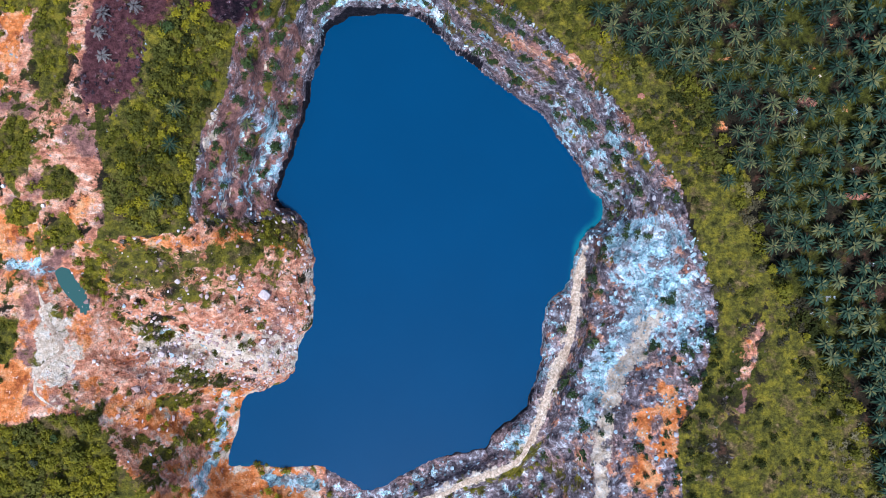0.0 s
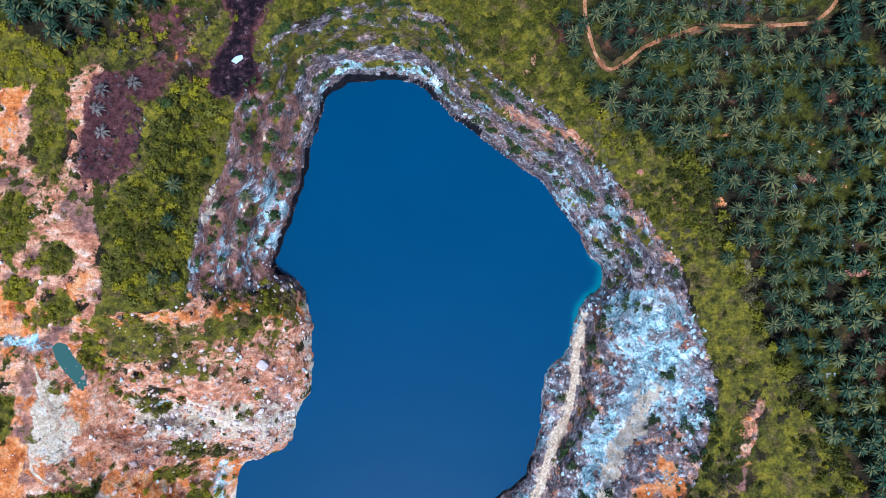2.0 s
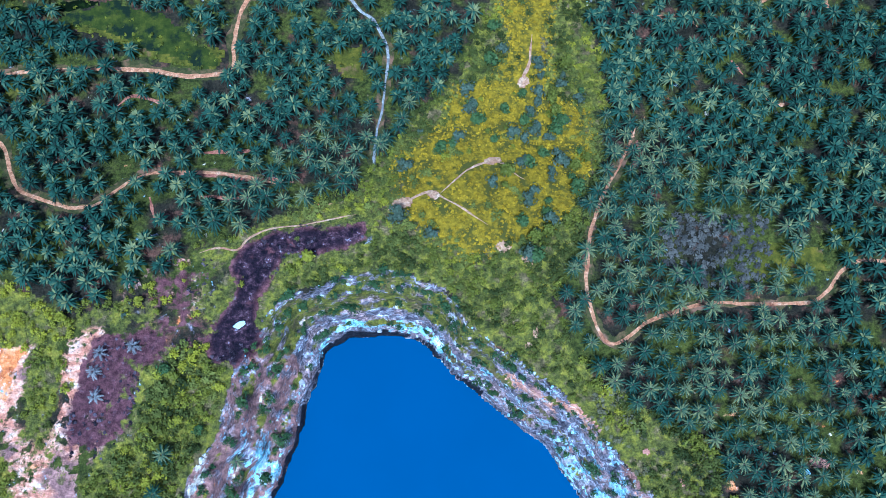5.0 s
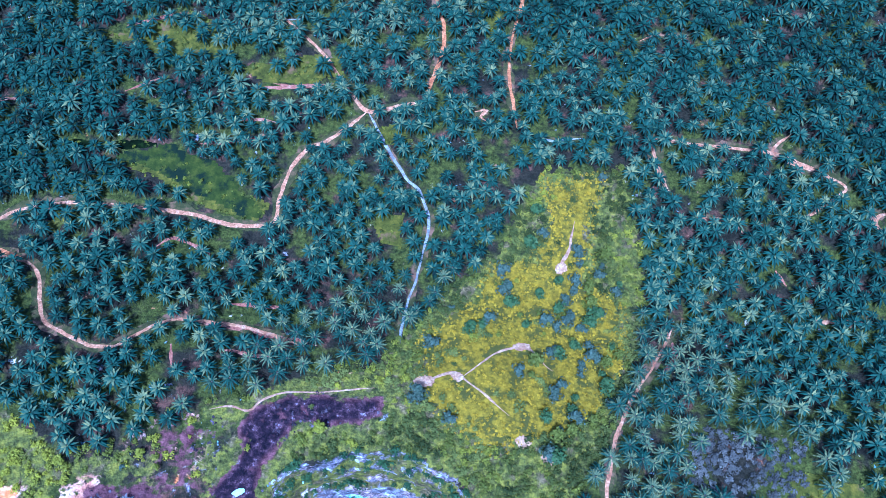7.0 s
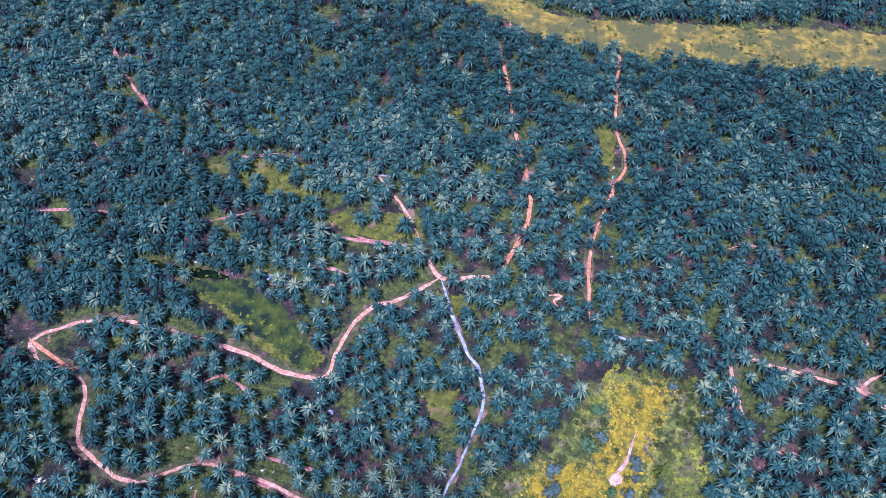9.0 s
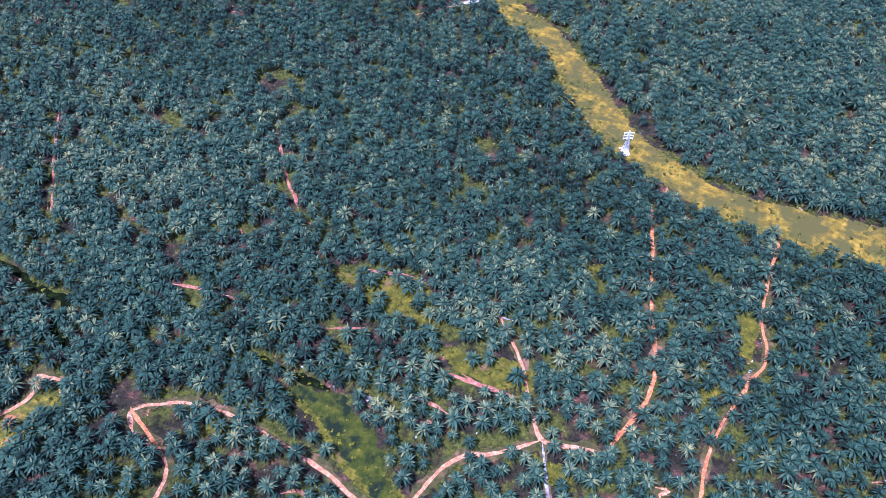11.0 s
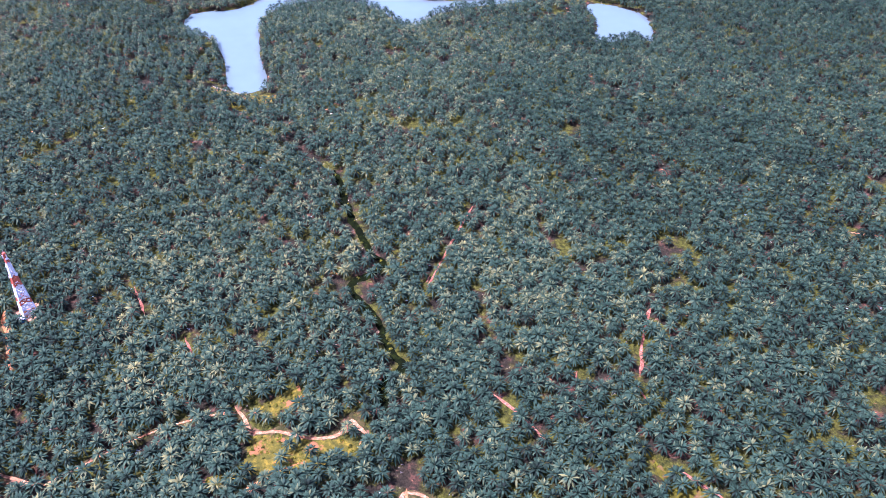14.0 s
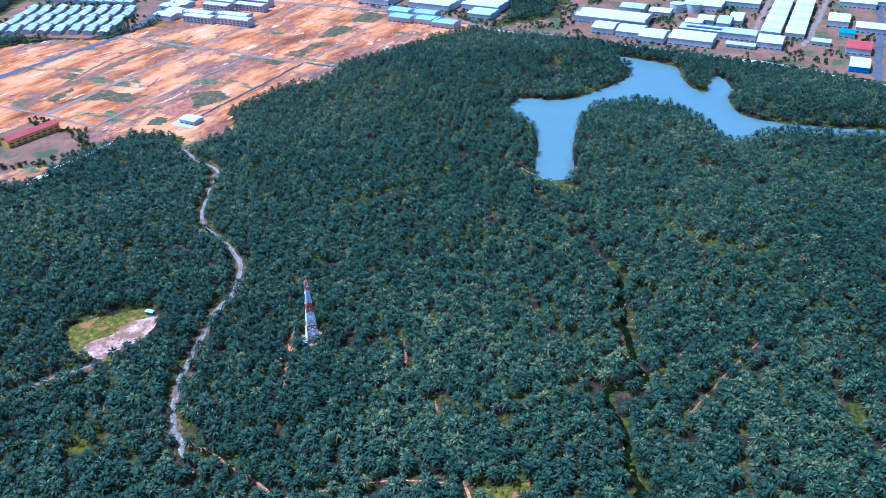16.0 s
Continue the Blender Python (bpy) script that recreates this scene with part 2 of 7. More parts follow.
def water_material(name, deep, shallow, rough=0.06):
    m, t, b = material(name, rough)
    near = attribute(t, "shallow").outputs["Fac"]
    edge = maths(t, "ADD", near, maths(t, "MULTIPLY", maths(t, "SUBTRACT", grain(t, 7, 5), 0.5), 0.5))
    base = ramp(t, grain(t, 45, 3), [(0.3, deep), (0.7, tuple(c * 1.08 for c in deep))])
    t.links.new(mix(t, step(t, edge, 0.55, 1.25), base, shallow), b.inputs["Base Color"])
    b.inputs["IOR"].default_value, b.inputs["Specular IOR Level"].default_value = 1.33, 0.32
    relief(t, b, grain(t, 1.5, 3), 0.05, 0.05)
    return m


def cover(name, stops, scale, other, size, amount=(0.5, 0.62)):
    """Ground cover: two-scale mottling."""
    m, t, b = material(name, 0.95)
    c = ramp(t, grain(t, scale, 6, 0.7), stops)
    c = mix(t, step(t, grain(t, size, 5, 0.65), *amount), c, other)
    t.links.new(c, b.inputs["Base Color"])
    relief(t, b, grain(t, 1.0, 6), 0.6, 0.5)
    return m


def graded_land():
    """Orange building land, scraped in long strips."""
    m, t, b = material("graded_orange_earth", 0.95)
    mp = t.nodes.new("ShaderNodeMapping")
    mp.inputs["Rotation"].default_value = (0, 0, radians(-67))
    t.links.new(t.nodes.new("ShaderNodeTexCoord").outputs["Object"], mp.inputs["Vector"])

    def strips(scale, stretch, detail=6.0):
        q = t.nodes.new("ShaderNodeMapping")
        q.inputs["Scale"].default_value = (*stretch, 1.0)
        t.links.new(mp.outputs[0], q.inputs["Vector"])
        n = node(t, "ShaderNodeTexNoise", Scale=1.0 / scale, Detail=detail, Roughness=0.68)
        t.links.new(q.outputs[0], n.inputs["Vector"])
        return n.outputs[0]

    c = ramp(t, strips(38, (1.0, 0.35)), [(0.36, (0.15, 0.050, 0.020)), (0.45, (0.36, 0.110, 0.030)), (0.54, (0.52, 0.21, 0.075)), (0.66, (0.60, 0.29, 0.12))])
    c = mix(t, step(t, strips(70, (1.0, 0.5)), 0.51, 0.59), c, ramp(t, strips(12, (1.0, 0.5)), [(0.4, (0.12, 0.075, 0.05)), (0.6, (0.30, 0.12, 0.07))]))
    c = mix(t, step(t, strips(26, (1.0, 0.4), 8.0), 0.55, 0.60), c, ramp(t, strips(9, (1.0, 0.6)), [(0.4, (0.16, 0.060, 0.035)), (0.6, (0.36, 0.135, 0.070))]))
    c = mix(t, step(t, strips(16, (1.0, 0.3), 8.0), 0.60, 0.64), c, (0.58, 0.36, 0.21))
    c = mix(t, step(t, strips(55, (0.5, 1.0)), 0.57, 0.64), c, ramp(t, strips(10, (1.0, 1.0)), [(0.4, (0.06, 0.075, 0.03)), (0.6, (0.15, 0.13, 0.06))]))
    t.links.new(c, b.inputs["Base Color"])
    relief(t, b, strips(6, (1.0, 1.0)), 0.5, 0.6)
    return m


def stone_material(name, stops):
    m, t, b = material(name, 0.9)
    tint = attribute(t, "tint").outputs["Fac"]
    rnd = t.nodes.new("ShaderNodeObjectInfo").outputs["Random"]
    v = maths(t, "ADD", maths(t, "MULTIPLY", maths(t, "ADD", tint, maths(t, "MULTIPLY", rnd, 0.3)), 0.6), maths(t, "MULTIPLY", grain(t, 0.8, 6), 0.45))
    t.links.new(ramp(t, v, stops), b.inputs["Base Color"])
    relief(t, b, grain(t, 0.4, 6), 0.6, 0.15)
    return m


M_GROUND = ground_material()
M_TRACK = earth_track("laterite_track", (0.24, 0.090, 0.042), (0.46, 0.205, 0.090), (0.64, 0.40, 0.235))
M_PALE_TRACK = earth_track("pale_gravel_track", (0.34, 0.235, 0.185), (0.52, 0.42, 0.36), (0.72, 0.66, 0.61))
M_GREY_TRACK = earth_track("grey_gravel_track", (0.16, 0.135, 0.115), (0.28, 0.25, 0.225), (0.50, 0.47, 0.44))
M_RED_TRACK = earth_track("red_earth_track", (0.28, 0.082, 0.030), (0.48, 0.172, 0.054), (0.60, 0.31, 0.14))
M_BARE = earth_track("bare_terrace_earth", (0.15, 0.052, 0.032), (0.34, 0.125, 0.070), (0.50, 0.27, 0.17))
M_DIRT_ROAD = earth_track("dusty_grey_road", (0.12, 0.095, 0.078), (0.23, 0.185, 0.155), (0.46, 0.40, 0.36))
M_SALMON = earth_track("bare_salmon_earth", (0.28, 0.125, 0.062), (0.44, 0.24, 0.125), (0.62, 0.42, 0.26))
M_PINK_EARTH = earth_track("bare_pink_earth", (0.26, 0.105, 0.065), (0.44, 0.19, 0.12), (0.60, 0.34, 0.24))
M_LAKE = water_material("deep_quarry_water", (0.007, 0.052, 0.125), (0.02, 0.15, 0.20))
M_FAR_LAKE = water_material("reservoir_water", (0.115, 0.165, 0.158), (0.105, 0.135, 0.12), 0.08)
M_POND = water_material("silty_pond_water", (0.045, 0.105, 0.090), (0.15, 0.22, 0.18))
M_GRASS = cover("rough_grass", [(0.3, (0.026, 0.026, 0.004)), (0.52, (0.085, 0.074, 0.006)), (0.72, (0.20, 0.14, 0.010))], 5, (0.16, 0.085, 0.035), 11, (0.58, 0.7))
M_WEEDS = cover("dull_weeds", [(0.3, (0.035, 0.040, 0.020)), (0.52, (0.085, 0.075, 0.035)), (0.72, (0.20, 0.12, 0.06))], 8, (0.24, 0.10, 0.04), 18, (0.52, 0.64))
M_GOLD_GRASS = cover("golden_grass", [(0.3, (0.030, 0.034, 0.008)), (0.52, (0.10, 0.085, 0.010)), (0.70, (0.28, 0.19, 0.016))], 4, (0.28, 0.11, 0.04), 10, (0.54, 0.62))
# swamp grass with the gully's deep shade put into a near-black colour
M_GULLY = cover("shade_dark_swamp_grass", [(0.3, (0.003, 0.004, 0.002)), (0.55, (0.007, 0.010, 0.003)), (0.75, (0.026, 0.036, 0.006))], 4, (0.005, 0.007, 0.003), 9)
M_MARSH = cover("marsh_grass", [(0.3, (0.014, 0.018, 0.003)), (0.52, (0.038, 0.044, 0.004)), (0.72, (0.090, 0.080, 0.006))], 5, (0.010, 0.015, 0.006), 12, (0.50, 0.60))
M_SHOULDER = cover("worn_track_shoulder", [(0.32, (0.022, 0.024, 0.006)), (0.50, (0.060, 0.052, 0.014)), (0.66, (0.15, 0.080, 0.035))], 5, (0.19, 0.095, 0.050), 13, (0.54, 0.64))
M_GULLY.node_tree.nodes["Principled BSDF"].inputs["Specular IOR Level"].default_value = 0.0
M_CREEPER = cover("creeper_mat", [(0.3, (0.050, 0.040, 0.005)), (0.5, (0.20, 0.128, 0.003)), (0.72, (0.38, 0.235, 0.004))], 3, (0.075, 0.062, 0.008), 8, (0.48, 0.60))
M_VERGE = cover("mown_corridor_grass", [(0.32, (0.052, 0.042, 0.010)), (0.48, (0.160, 0.103, 0.010)), (0.60, (0.27, 0.165, 0.014)), (0.72, (0.42, 0.25, 0.018))], 6, (0.080, 0.066, 0.014), 17, (0.42, 0.57))
M_DIG = cover("dug_pink_and_white_earth", [(0.34, (0.22, 0.11, 0.075)), (0.50, (0.46, 0.25, 0.18)), (0.60, (0.66, 0.48, 0.39)), (0.68, (0.86, 0.83, 0.80))], 5, (0.22, 0.115, 0.06), 10, (0.49, 0.55))
M_CLEARED = graded_land()
M_YARD = cover("brown_factory_yard", [(0.3, (0.11, 0.065, 0.04)), (0.55, (0.22, 0.105, 0.060)), (0.75, (0.40, 0.19, 0.11))], 20, (0.075, 0.080, 0.035), 40)
M_ASPHALT = plain("asphalt", (0.10, 0.095, 0.105), 0.9, 0.3, 6)
M_CONCRETE = plain("concrete", (0.46, 0.44, 0.42), 0.85, 0.25, 3)
M_TOWN_ROAD = plain("dusty_town_road", (0.24, 0.165, 0.13), 0.9, 0.3, 9)
M_DUST_TRACK = earth_track("cream_dust_track", (0.44, 0.30, 0.20), (0.66, 0.51, 0.37), (0.82, 0.72, 0.60))
M_LIGHT_ROOF = plain("weathered_white_roof", (0.44, 0.45, 0.45), 0.6, 0.25, 8)
M_DARK_DRAIN = plain("lined_drain", (0.05, 0.05, 0.06), 0.8, 0.3, 3)
M_WHITE_ROOF = plain("white_sheet_roof", (0.56, 0.57, 0.57), 0.6, 0.22, 9)
M_GREY_ROOF = plain("grey_sheet_roof", (0.40, 0.42, 0.43), 0.6, 0.2, 8)
M_BLUE_ROOF = plain("blue_grey_roof", (0.30, 0.42, 0.50), 0.5, 0.15, 10)
M_SOLAR = plain("dark_solar_sheet", (0.06, 0.09, 0.14), 0.3, 0.2, 6)
M_RED_ROOF = plain("red_roof", (0.36, 0.055, 0.045), 0.6, 0.2, 8)
M_TEAL = plain("teal_sheet", (0.04, 0.20, 0.24), 0.5, 0.15, 8)
M_WALL = plain("white_render", (0.50, 0.50, 0.48), 0.85, 0.2, 5)
M_YELLOW_WALL = plain("yellow_render", (0.70, 0.40, 0.07), 0.8, 0.12, 5)
M_BLUE_WALL = plain("blue_sheet_wall", (0.04, 0.20, 0.50), 0.6, 0.15, 5)
M_GLASS = plain("window_glass", (0.05, 0.07, 0.09), 0.15, 0.2, 3)
M_MAST_RED = plain("mast_red_paint", (0.60, 0.14, 0.07), 0.6, 0.2, 1)
M_MAST_WHITE = plain("mast_white_paint", (0.90, 0.85, 0.80), 0.6, 0.1, 1)
M_STEEL = plain("galvanised_steel", (0.60, 0.62, 0.63), 0.45, 0.15, 1, 0.4)
M_PINK_STONE = stone_material("pink_white_rubble", [(0.2, (0.24, 0.15, 0.125)), (0.5, (0.54, 0.38, 0.33)), (0.8, (0.84, 0.75, 0.71))])
M_BLUE_STONE = stone_material("blue_white_rubble", [(0.2, (0.10, 0.125, 0.14)), (0.5, (0.30, 0.40, 0.44)), (0.85, (0.60, 0.69, 0.73))])
M_GREY_STONE = stone_material("grey_cliff_stone", [(0.2, (0.055, 0.05, 0.055)), (0.5, (0.20, 0.17, 0.165)), (0.8, (0.46, 0.42, 0.42))])


# ---------------------------------------------------------------- plan geometry helpers
def smooth(a, b, v):
    u = np.clip((v - a) / (b - a), 0, 1)
    return u * u * (3 - 2 * u)


def hashed(ix, iy, seed):
    h = (ix.astype(np.int64) * 374761393 + iy.astype(np.int64) * 668265263 + seed * 974634777) & 0xFFFFFFFF
    h = ((h ^ (h >> 13)) * 1274126177) & 0xFFFFFFFF
    return ((h ^ (h >> 16)) & 0xFFFF) / 65535.0


def fbm(x, y, size, octaves=4, seed=0, gain=0.5):
    """Layered value noise, about -1 to 1, with features of that size in metres."""
    x, y = np.asarray(x, float) / size, np.asarray(y, float) / size
    total, amp, norm = 0.0, 1.0, 0.0
    for k in range(octaves):
        ix, iy = np.floor(x), np.floor(y)
        fx, fy = x - ix, y - iy
        fx, fy = fx * fx * (3 - 2 * fx), fy * fy * (3 - 2 * fy)
        a, b = hashed(ix, iy, seed + k), hashed(ix + 1, iy, seed + k)
        c, d = hashed(ix, iy + 1, seed + k), hashed(ix + 1, iy + 1, seed + k)
        total = total + amp * ((a * (1 - fx) + b * fx) * (1 - fy) + (c * (1 - fx) + d * fx) * fy)
        norm, amp = norm + amp, amp * gain
        x, y = x * 2.03 + 17.1, y * 2.03 + 5.3
    return 2 * total / norm - 1


def curve_through(points, closed=False, steps=5):
    """A smooth line through a few plan points."""
    p = [np.array(q, float) for q in points]
    n, out = len(p), []
    for i in range(n if closed else n - 1):
        if closed:
            a, b, c, d = p[i - 1], p[i], p[(i + 1) % n], p[(i + 2) % n]
        else:
            a, b, c, d = p[max(i - 1, 0)], p[i], p[i + 1], p[min(i + 2, n - 1)]
        for k in range(steps):
            t = k / steps
            out.append(0.5 * (2 * b + (c - a) * t + (2 * a - 5 * b + 4 * c - d) * t * t + (3 * b - a - 3 * c + d) * t**3))
    if not closed:
        out.append(p[-1])
    return np.array(out)


def line_distance(x, y, line, closed=False):
    x, y = np.asarray(x, float), np.asarray(y, float)
    best = np.full(x.shape, 1e12)
    n = len(line)
    for i in range(n if closed else n - 1):
        (ax, ay), (bx, by) = line[i], line[(i + 1) % n]
        dx, dy = bx - ax, by - ay
        t = np.clip(((x - ax) * dx + (y - ay) * dy) / (dx * dx + dy * dy + 1e-9), 0, 1)
        best = np.minimum(best, (x - ax - t * dx) ** 2 + (y - ay - t * dy) ** 2)
    return np.sqrt(best)


def inside(x, y, line):
    """Metres inside (plus) or outside (minus) a closed line."""
    x, y = np.asarray(x, float), np.asarray(y, float)
    odd = np.zeros(x.shape, bool)
    for i in range(len(line)):
        (ax, ay), (bx, by) = line[i - 1], line[i]
        if ay != by:
            odd ^= ((ay > y) != (by > y)) & (x < (bx - ax) * (y - ay) / (by - ay) + ax)
    return np.where(odd, 1.0, -1.0) * line_distance(x, y, line, True)


# ---------------------------------------------------------------- the plan
SHORE = curve_through([(-58, 115), (-51, 122), (-40, 125), (-23, 126), (-12, 123), (-2, 116), (4, 109), (17, 99), (29, 90), (42, 81), (53, 72), (60, 60), (68, 48),
    (73, 39), (79, 34), (78, 22), (68, 14), (65, 4), (61, -8), (51, -19), (50, -34), (48, -45), (44, -59), (38, -71), (26, -78), (21, -87), (7, -90)] +
    [(-12, -96), (-26, -104), (-39, -107), (-50, -101), (-63, -96), (-78, -97), (-91, -95), (-104, -96), (-102, -83), (-99, -71), (-96, -62), (-85, -57), (-76, -53),
    (-72, -44), (-69, -33), (-64, -25), (-64, -7), (-64, 4), (-66, 15), (-71, 25), (-79, 30), (-82, 36), (-78, 46), (-74, 57), (-70, 69), (-66, 83), (-65, 93), (-61, 104)], True, 3)
RIM = curve_through([(-73, 127), (-68, 133), (-54, 139), (-35, 143), (-20, 144), (-5, 140), (4, 134), (11, 124), (26, 113), (42, 101), (61, 86), (73, 69), (83, 57), (98, 37),
    (107, 13), (112, -6), (114, -20), (112, -34), (106, -53), (99, -62), (97, -76), (99, -94), (96, -130), (40, -150), (-60, -150), (-112, -125), (-122, -94), (-139, -76), (-145, -63),
    (-161, -53), (-166, -20), (-161, 8), (-133, 14), (-111, 17), (-106, 34), (-102, 51), (-95, 67), (-90, 84), (-86, 100), (-80, 115)], True, 3)
CLEAR = [(260, -300), (182, -96), (173, -62), (162, -44), (153, -29), (146, -11), (132, 6), (129, 30), (120, 46), (111, 58), (108, 75), (87, 85), (78, 89), (61, 104), (52, 113),
    (46, 133), (55, 156), (64, 184), (72, 209), (75, 243), (61, 304), (22, 296), (4, 246), (-16, 225), (-30, 200), (-41, 182), (-70, 172), (-94, 158), (-106, 155),
    (-114, 138), (-145, 127), (-157, 123), (-189, 137), (-240, 130), (-240, -300)]
MEADOW = [(22, 291), (50, 296), (49, 270), (49, 239), (65, 230), (68, 201), (60, 183), (44, 160), (30, 160), (19, 151), (8, 152), (-8, 162), (-22, 172), (-21, 198), (-6, 219), (2, 241), (24, 245), (29, 267)]
BURNT = [[(-35, 168), (-34, 158), (-40, 152), (-59, 150), (-69, 150), (-71, 143), (-77, 130), (-77, 113), (-86, 103), (-95, 104), (-99, 113), (-92, 135), (-94, 145), (-88, 154), (-77, 161), (-57, 164)],
    [(-147, 114), (-130, 115), (-116, 118), (-113, 110), (-123, 98), (-127, 84), (-125, 75), (-136, 65), (-150, 65), (-152, 77), (-150, 101)]]
WEST_WOOD = [(-92, 101), (-91, 86), (-98, 67), (-102, 56), (-105, 41), (-109, 18), (-123, 15), (-138, 22), (-142, 34), (-134, 46), (-133, 60), (-124, 79), (-117, 98), (-110, 113), (-96, 113)]
SOUTH_WOOD = [(-230, -67), (-183, -67), (-160, -61), (-146, -62), (-137, -76), (-134, -95), (-134, -120), (-230, -120)]
SCRAPE = [(132, -24), (130, -34), (127, -44), (124, -58)]
CHALK = [(86, 22), (98, 27), (106, 14), (111, -6), (113, -20), (111, -34), (104, -52), (95, -58), (84, -40), (76, -52), (66, -75), (56, -76), (62, -50), (70, -25), (76, -8), (76, 12)]
POND = [(-161.5, 0.6), (-158, -0.5), (-155.5, -5), (-152, -10), (-149.5, -16), (-151.5, -18.5), (-155, -15), (-159, -11), (-162.5, -6), (-164, -1.5)]
RESERVOIR = curve_through([(-906, 186), (-953, 198), (-949, 252), (-985, 298), (-1028, 339), (-1074, 353), (-1123, 341), (-1094, 395), (-1075, 410), (-1030, 408), (-978, 422), (-988, 435),
    (-1042, 455), (-1009, 464), (-949, 446), (-910, 450), (-889, 475), (-872, 530), (-863, 597), (-851, 591), (-861, 515), (-855, 465), (-831, 420), (-879, 411)] +
    [(-925, 388), (-946, 358), (-949, 323), (-936, 286), (-889, 262), (-810, 247), (-746, 242), (-732, 224), (-750, 208), (-815, 215), (-881, 209)], True, 3)
FAR_POND = curve_through([(-812, 642), (-763, 680), (-695, 650), (-711, 637), (-711, 596), (-758, 624)], True, 4)
CORRIDOR = [(-640, 985), (-391, 728), (-319, 659), (-273, 622), (-223, 600), (-189, 559), (-153, 539), (-111, 522), (-69, 511), (-31, 513), (60, 528), (220, 575),
    (220, 618), (60, 570), (-43, 541), (-73, 540), (-106, 548), (-146, 569), (-183, 601), (-235, 639), (-270, 648), (-311, 693), (-371, 748), (-600, 1010)]
CLEARED = [(-1150, -566), (-1194, -501), (-1195, -422), (-1273, -380), (-1437, -379), (-1480, -300), (-1480, -142), (-1400, 0), (-1278, 146), (-1247, 129), (-1207, 78), (-1131, 26),
    (-1068, -37), (-1004, -57), (-978, -103), (-927, -133), (-905, -146), (-848, -125), (-785, -157), (-797, -172), (-822, -188), (-832, -237), (-782, -273), (-707, -291), (-690, -380), (-800, -600)]
FACTORIES = [(-1265, 150), (-1245, 164), (-1218, 257), (-1176, 353), (-1120, 469), (-1078, 564), (-1002, 656), (-1060, 760), (-1300, 900), (-1600, 900), (-1600, 300), (-1420, 290), (-1330, 270)]
HOUSES = [(-1195, -440), (-1200, -640), (-1420, -680), (-1560, -600), (-1560, -330), (-1440, -390), (-1290, -395)]
CAMPUS = [(-1480, -140), (-1330, 0), (-1250, 160), (-1330, 190), (-1480, 200)]
THICKET = [(96, 172), (138, 172), (138, 149), (124, 141), (100, 143), (91, 159)]
SCRUB = {"glade": [(131, 162), (162, 161), (166, 149), (150, 143), (132, 146)], "grass_f": [(-147, 335), (-122, 346), (-92, 352), (-88, 338), (-124, 325)], "grass_g": [(-27, 388), (-14, 404), (-6, 397), (-15, 380)], "grass_h": [(-106, 430), (-99, 440), (-92, 434), (-98, 427)], "grass_i": [(-75, 310), (-52, 314), (-44, 300), (-62, 296)], "grass_j": [(-60, 262), (-44, 262), (-40, 240), (-54, 244)], "grass_a": [(-193, 269), (-165, 278), (-135, 264), (-109, 259), (-110, 246), (-143, 249), (-166, 259)],
    "grass_b": [(-314, 150), (-309, 166), (-296, 186), (-292, 206), (-281, 202), (-278, 179), (-278, 160), (-288, 142)], "grass_k": [(-338, 153), (-337, 166), (-341, 182), (-331, 184), (-322, 166), (-324, 154)], "grass_l": [(-293, 124), (-290, 138), (-282, 140), (-276, 131), (-284, 120)], "grass_m": [(-217, 226), (-214, 239), (-203, 237), (-208, 225)],
    "grass_c": [(-375, -98), (-378, -82), (-359, -70), (-345, -81), (-349, -94)],
    "grass_d": [(-232, 345), (-214, 352), (-176, 372), (-150, 350), (-150, 338), (-190, 338)],
    "grass_e": [(-20, 450), (-6, 445), (-2, 420), (-12, 418)]}
DIG = [(-490, -88), (-480, -104), (-466, -111), (-461, -124), (-447, -129), (-440, -109), (-453, -101), (-462, -86), (-477, -86)]
DIG_GRASS = [(-476, -150), (-486, -137), (-494, -122), (-502, -102), (-493, -84), (-464, -82), (-440, -100), (-440, -124), (-454, -140)]
WHITE_SCAR = [(-136, 537), (-133, 541), (-127, 538), (-126, 532), (-131, 530)]
DAM = [(-756, 190), (-744, 184), (-716, 212), (-690, 238), (-706, 250), (-728, 222)]
STRIP = [(-1090, 690), (-1044, 683), (-933, 655), (-853, 607), (-825, 617), (-812, 642), (-854, 653), (-928, 683), (-1010, 732), (-1100, 790)]
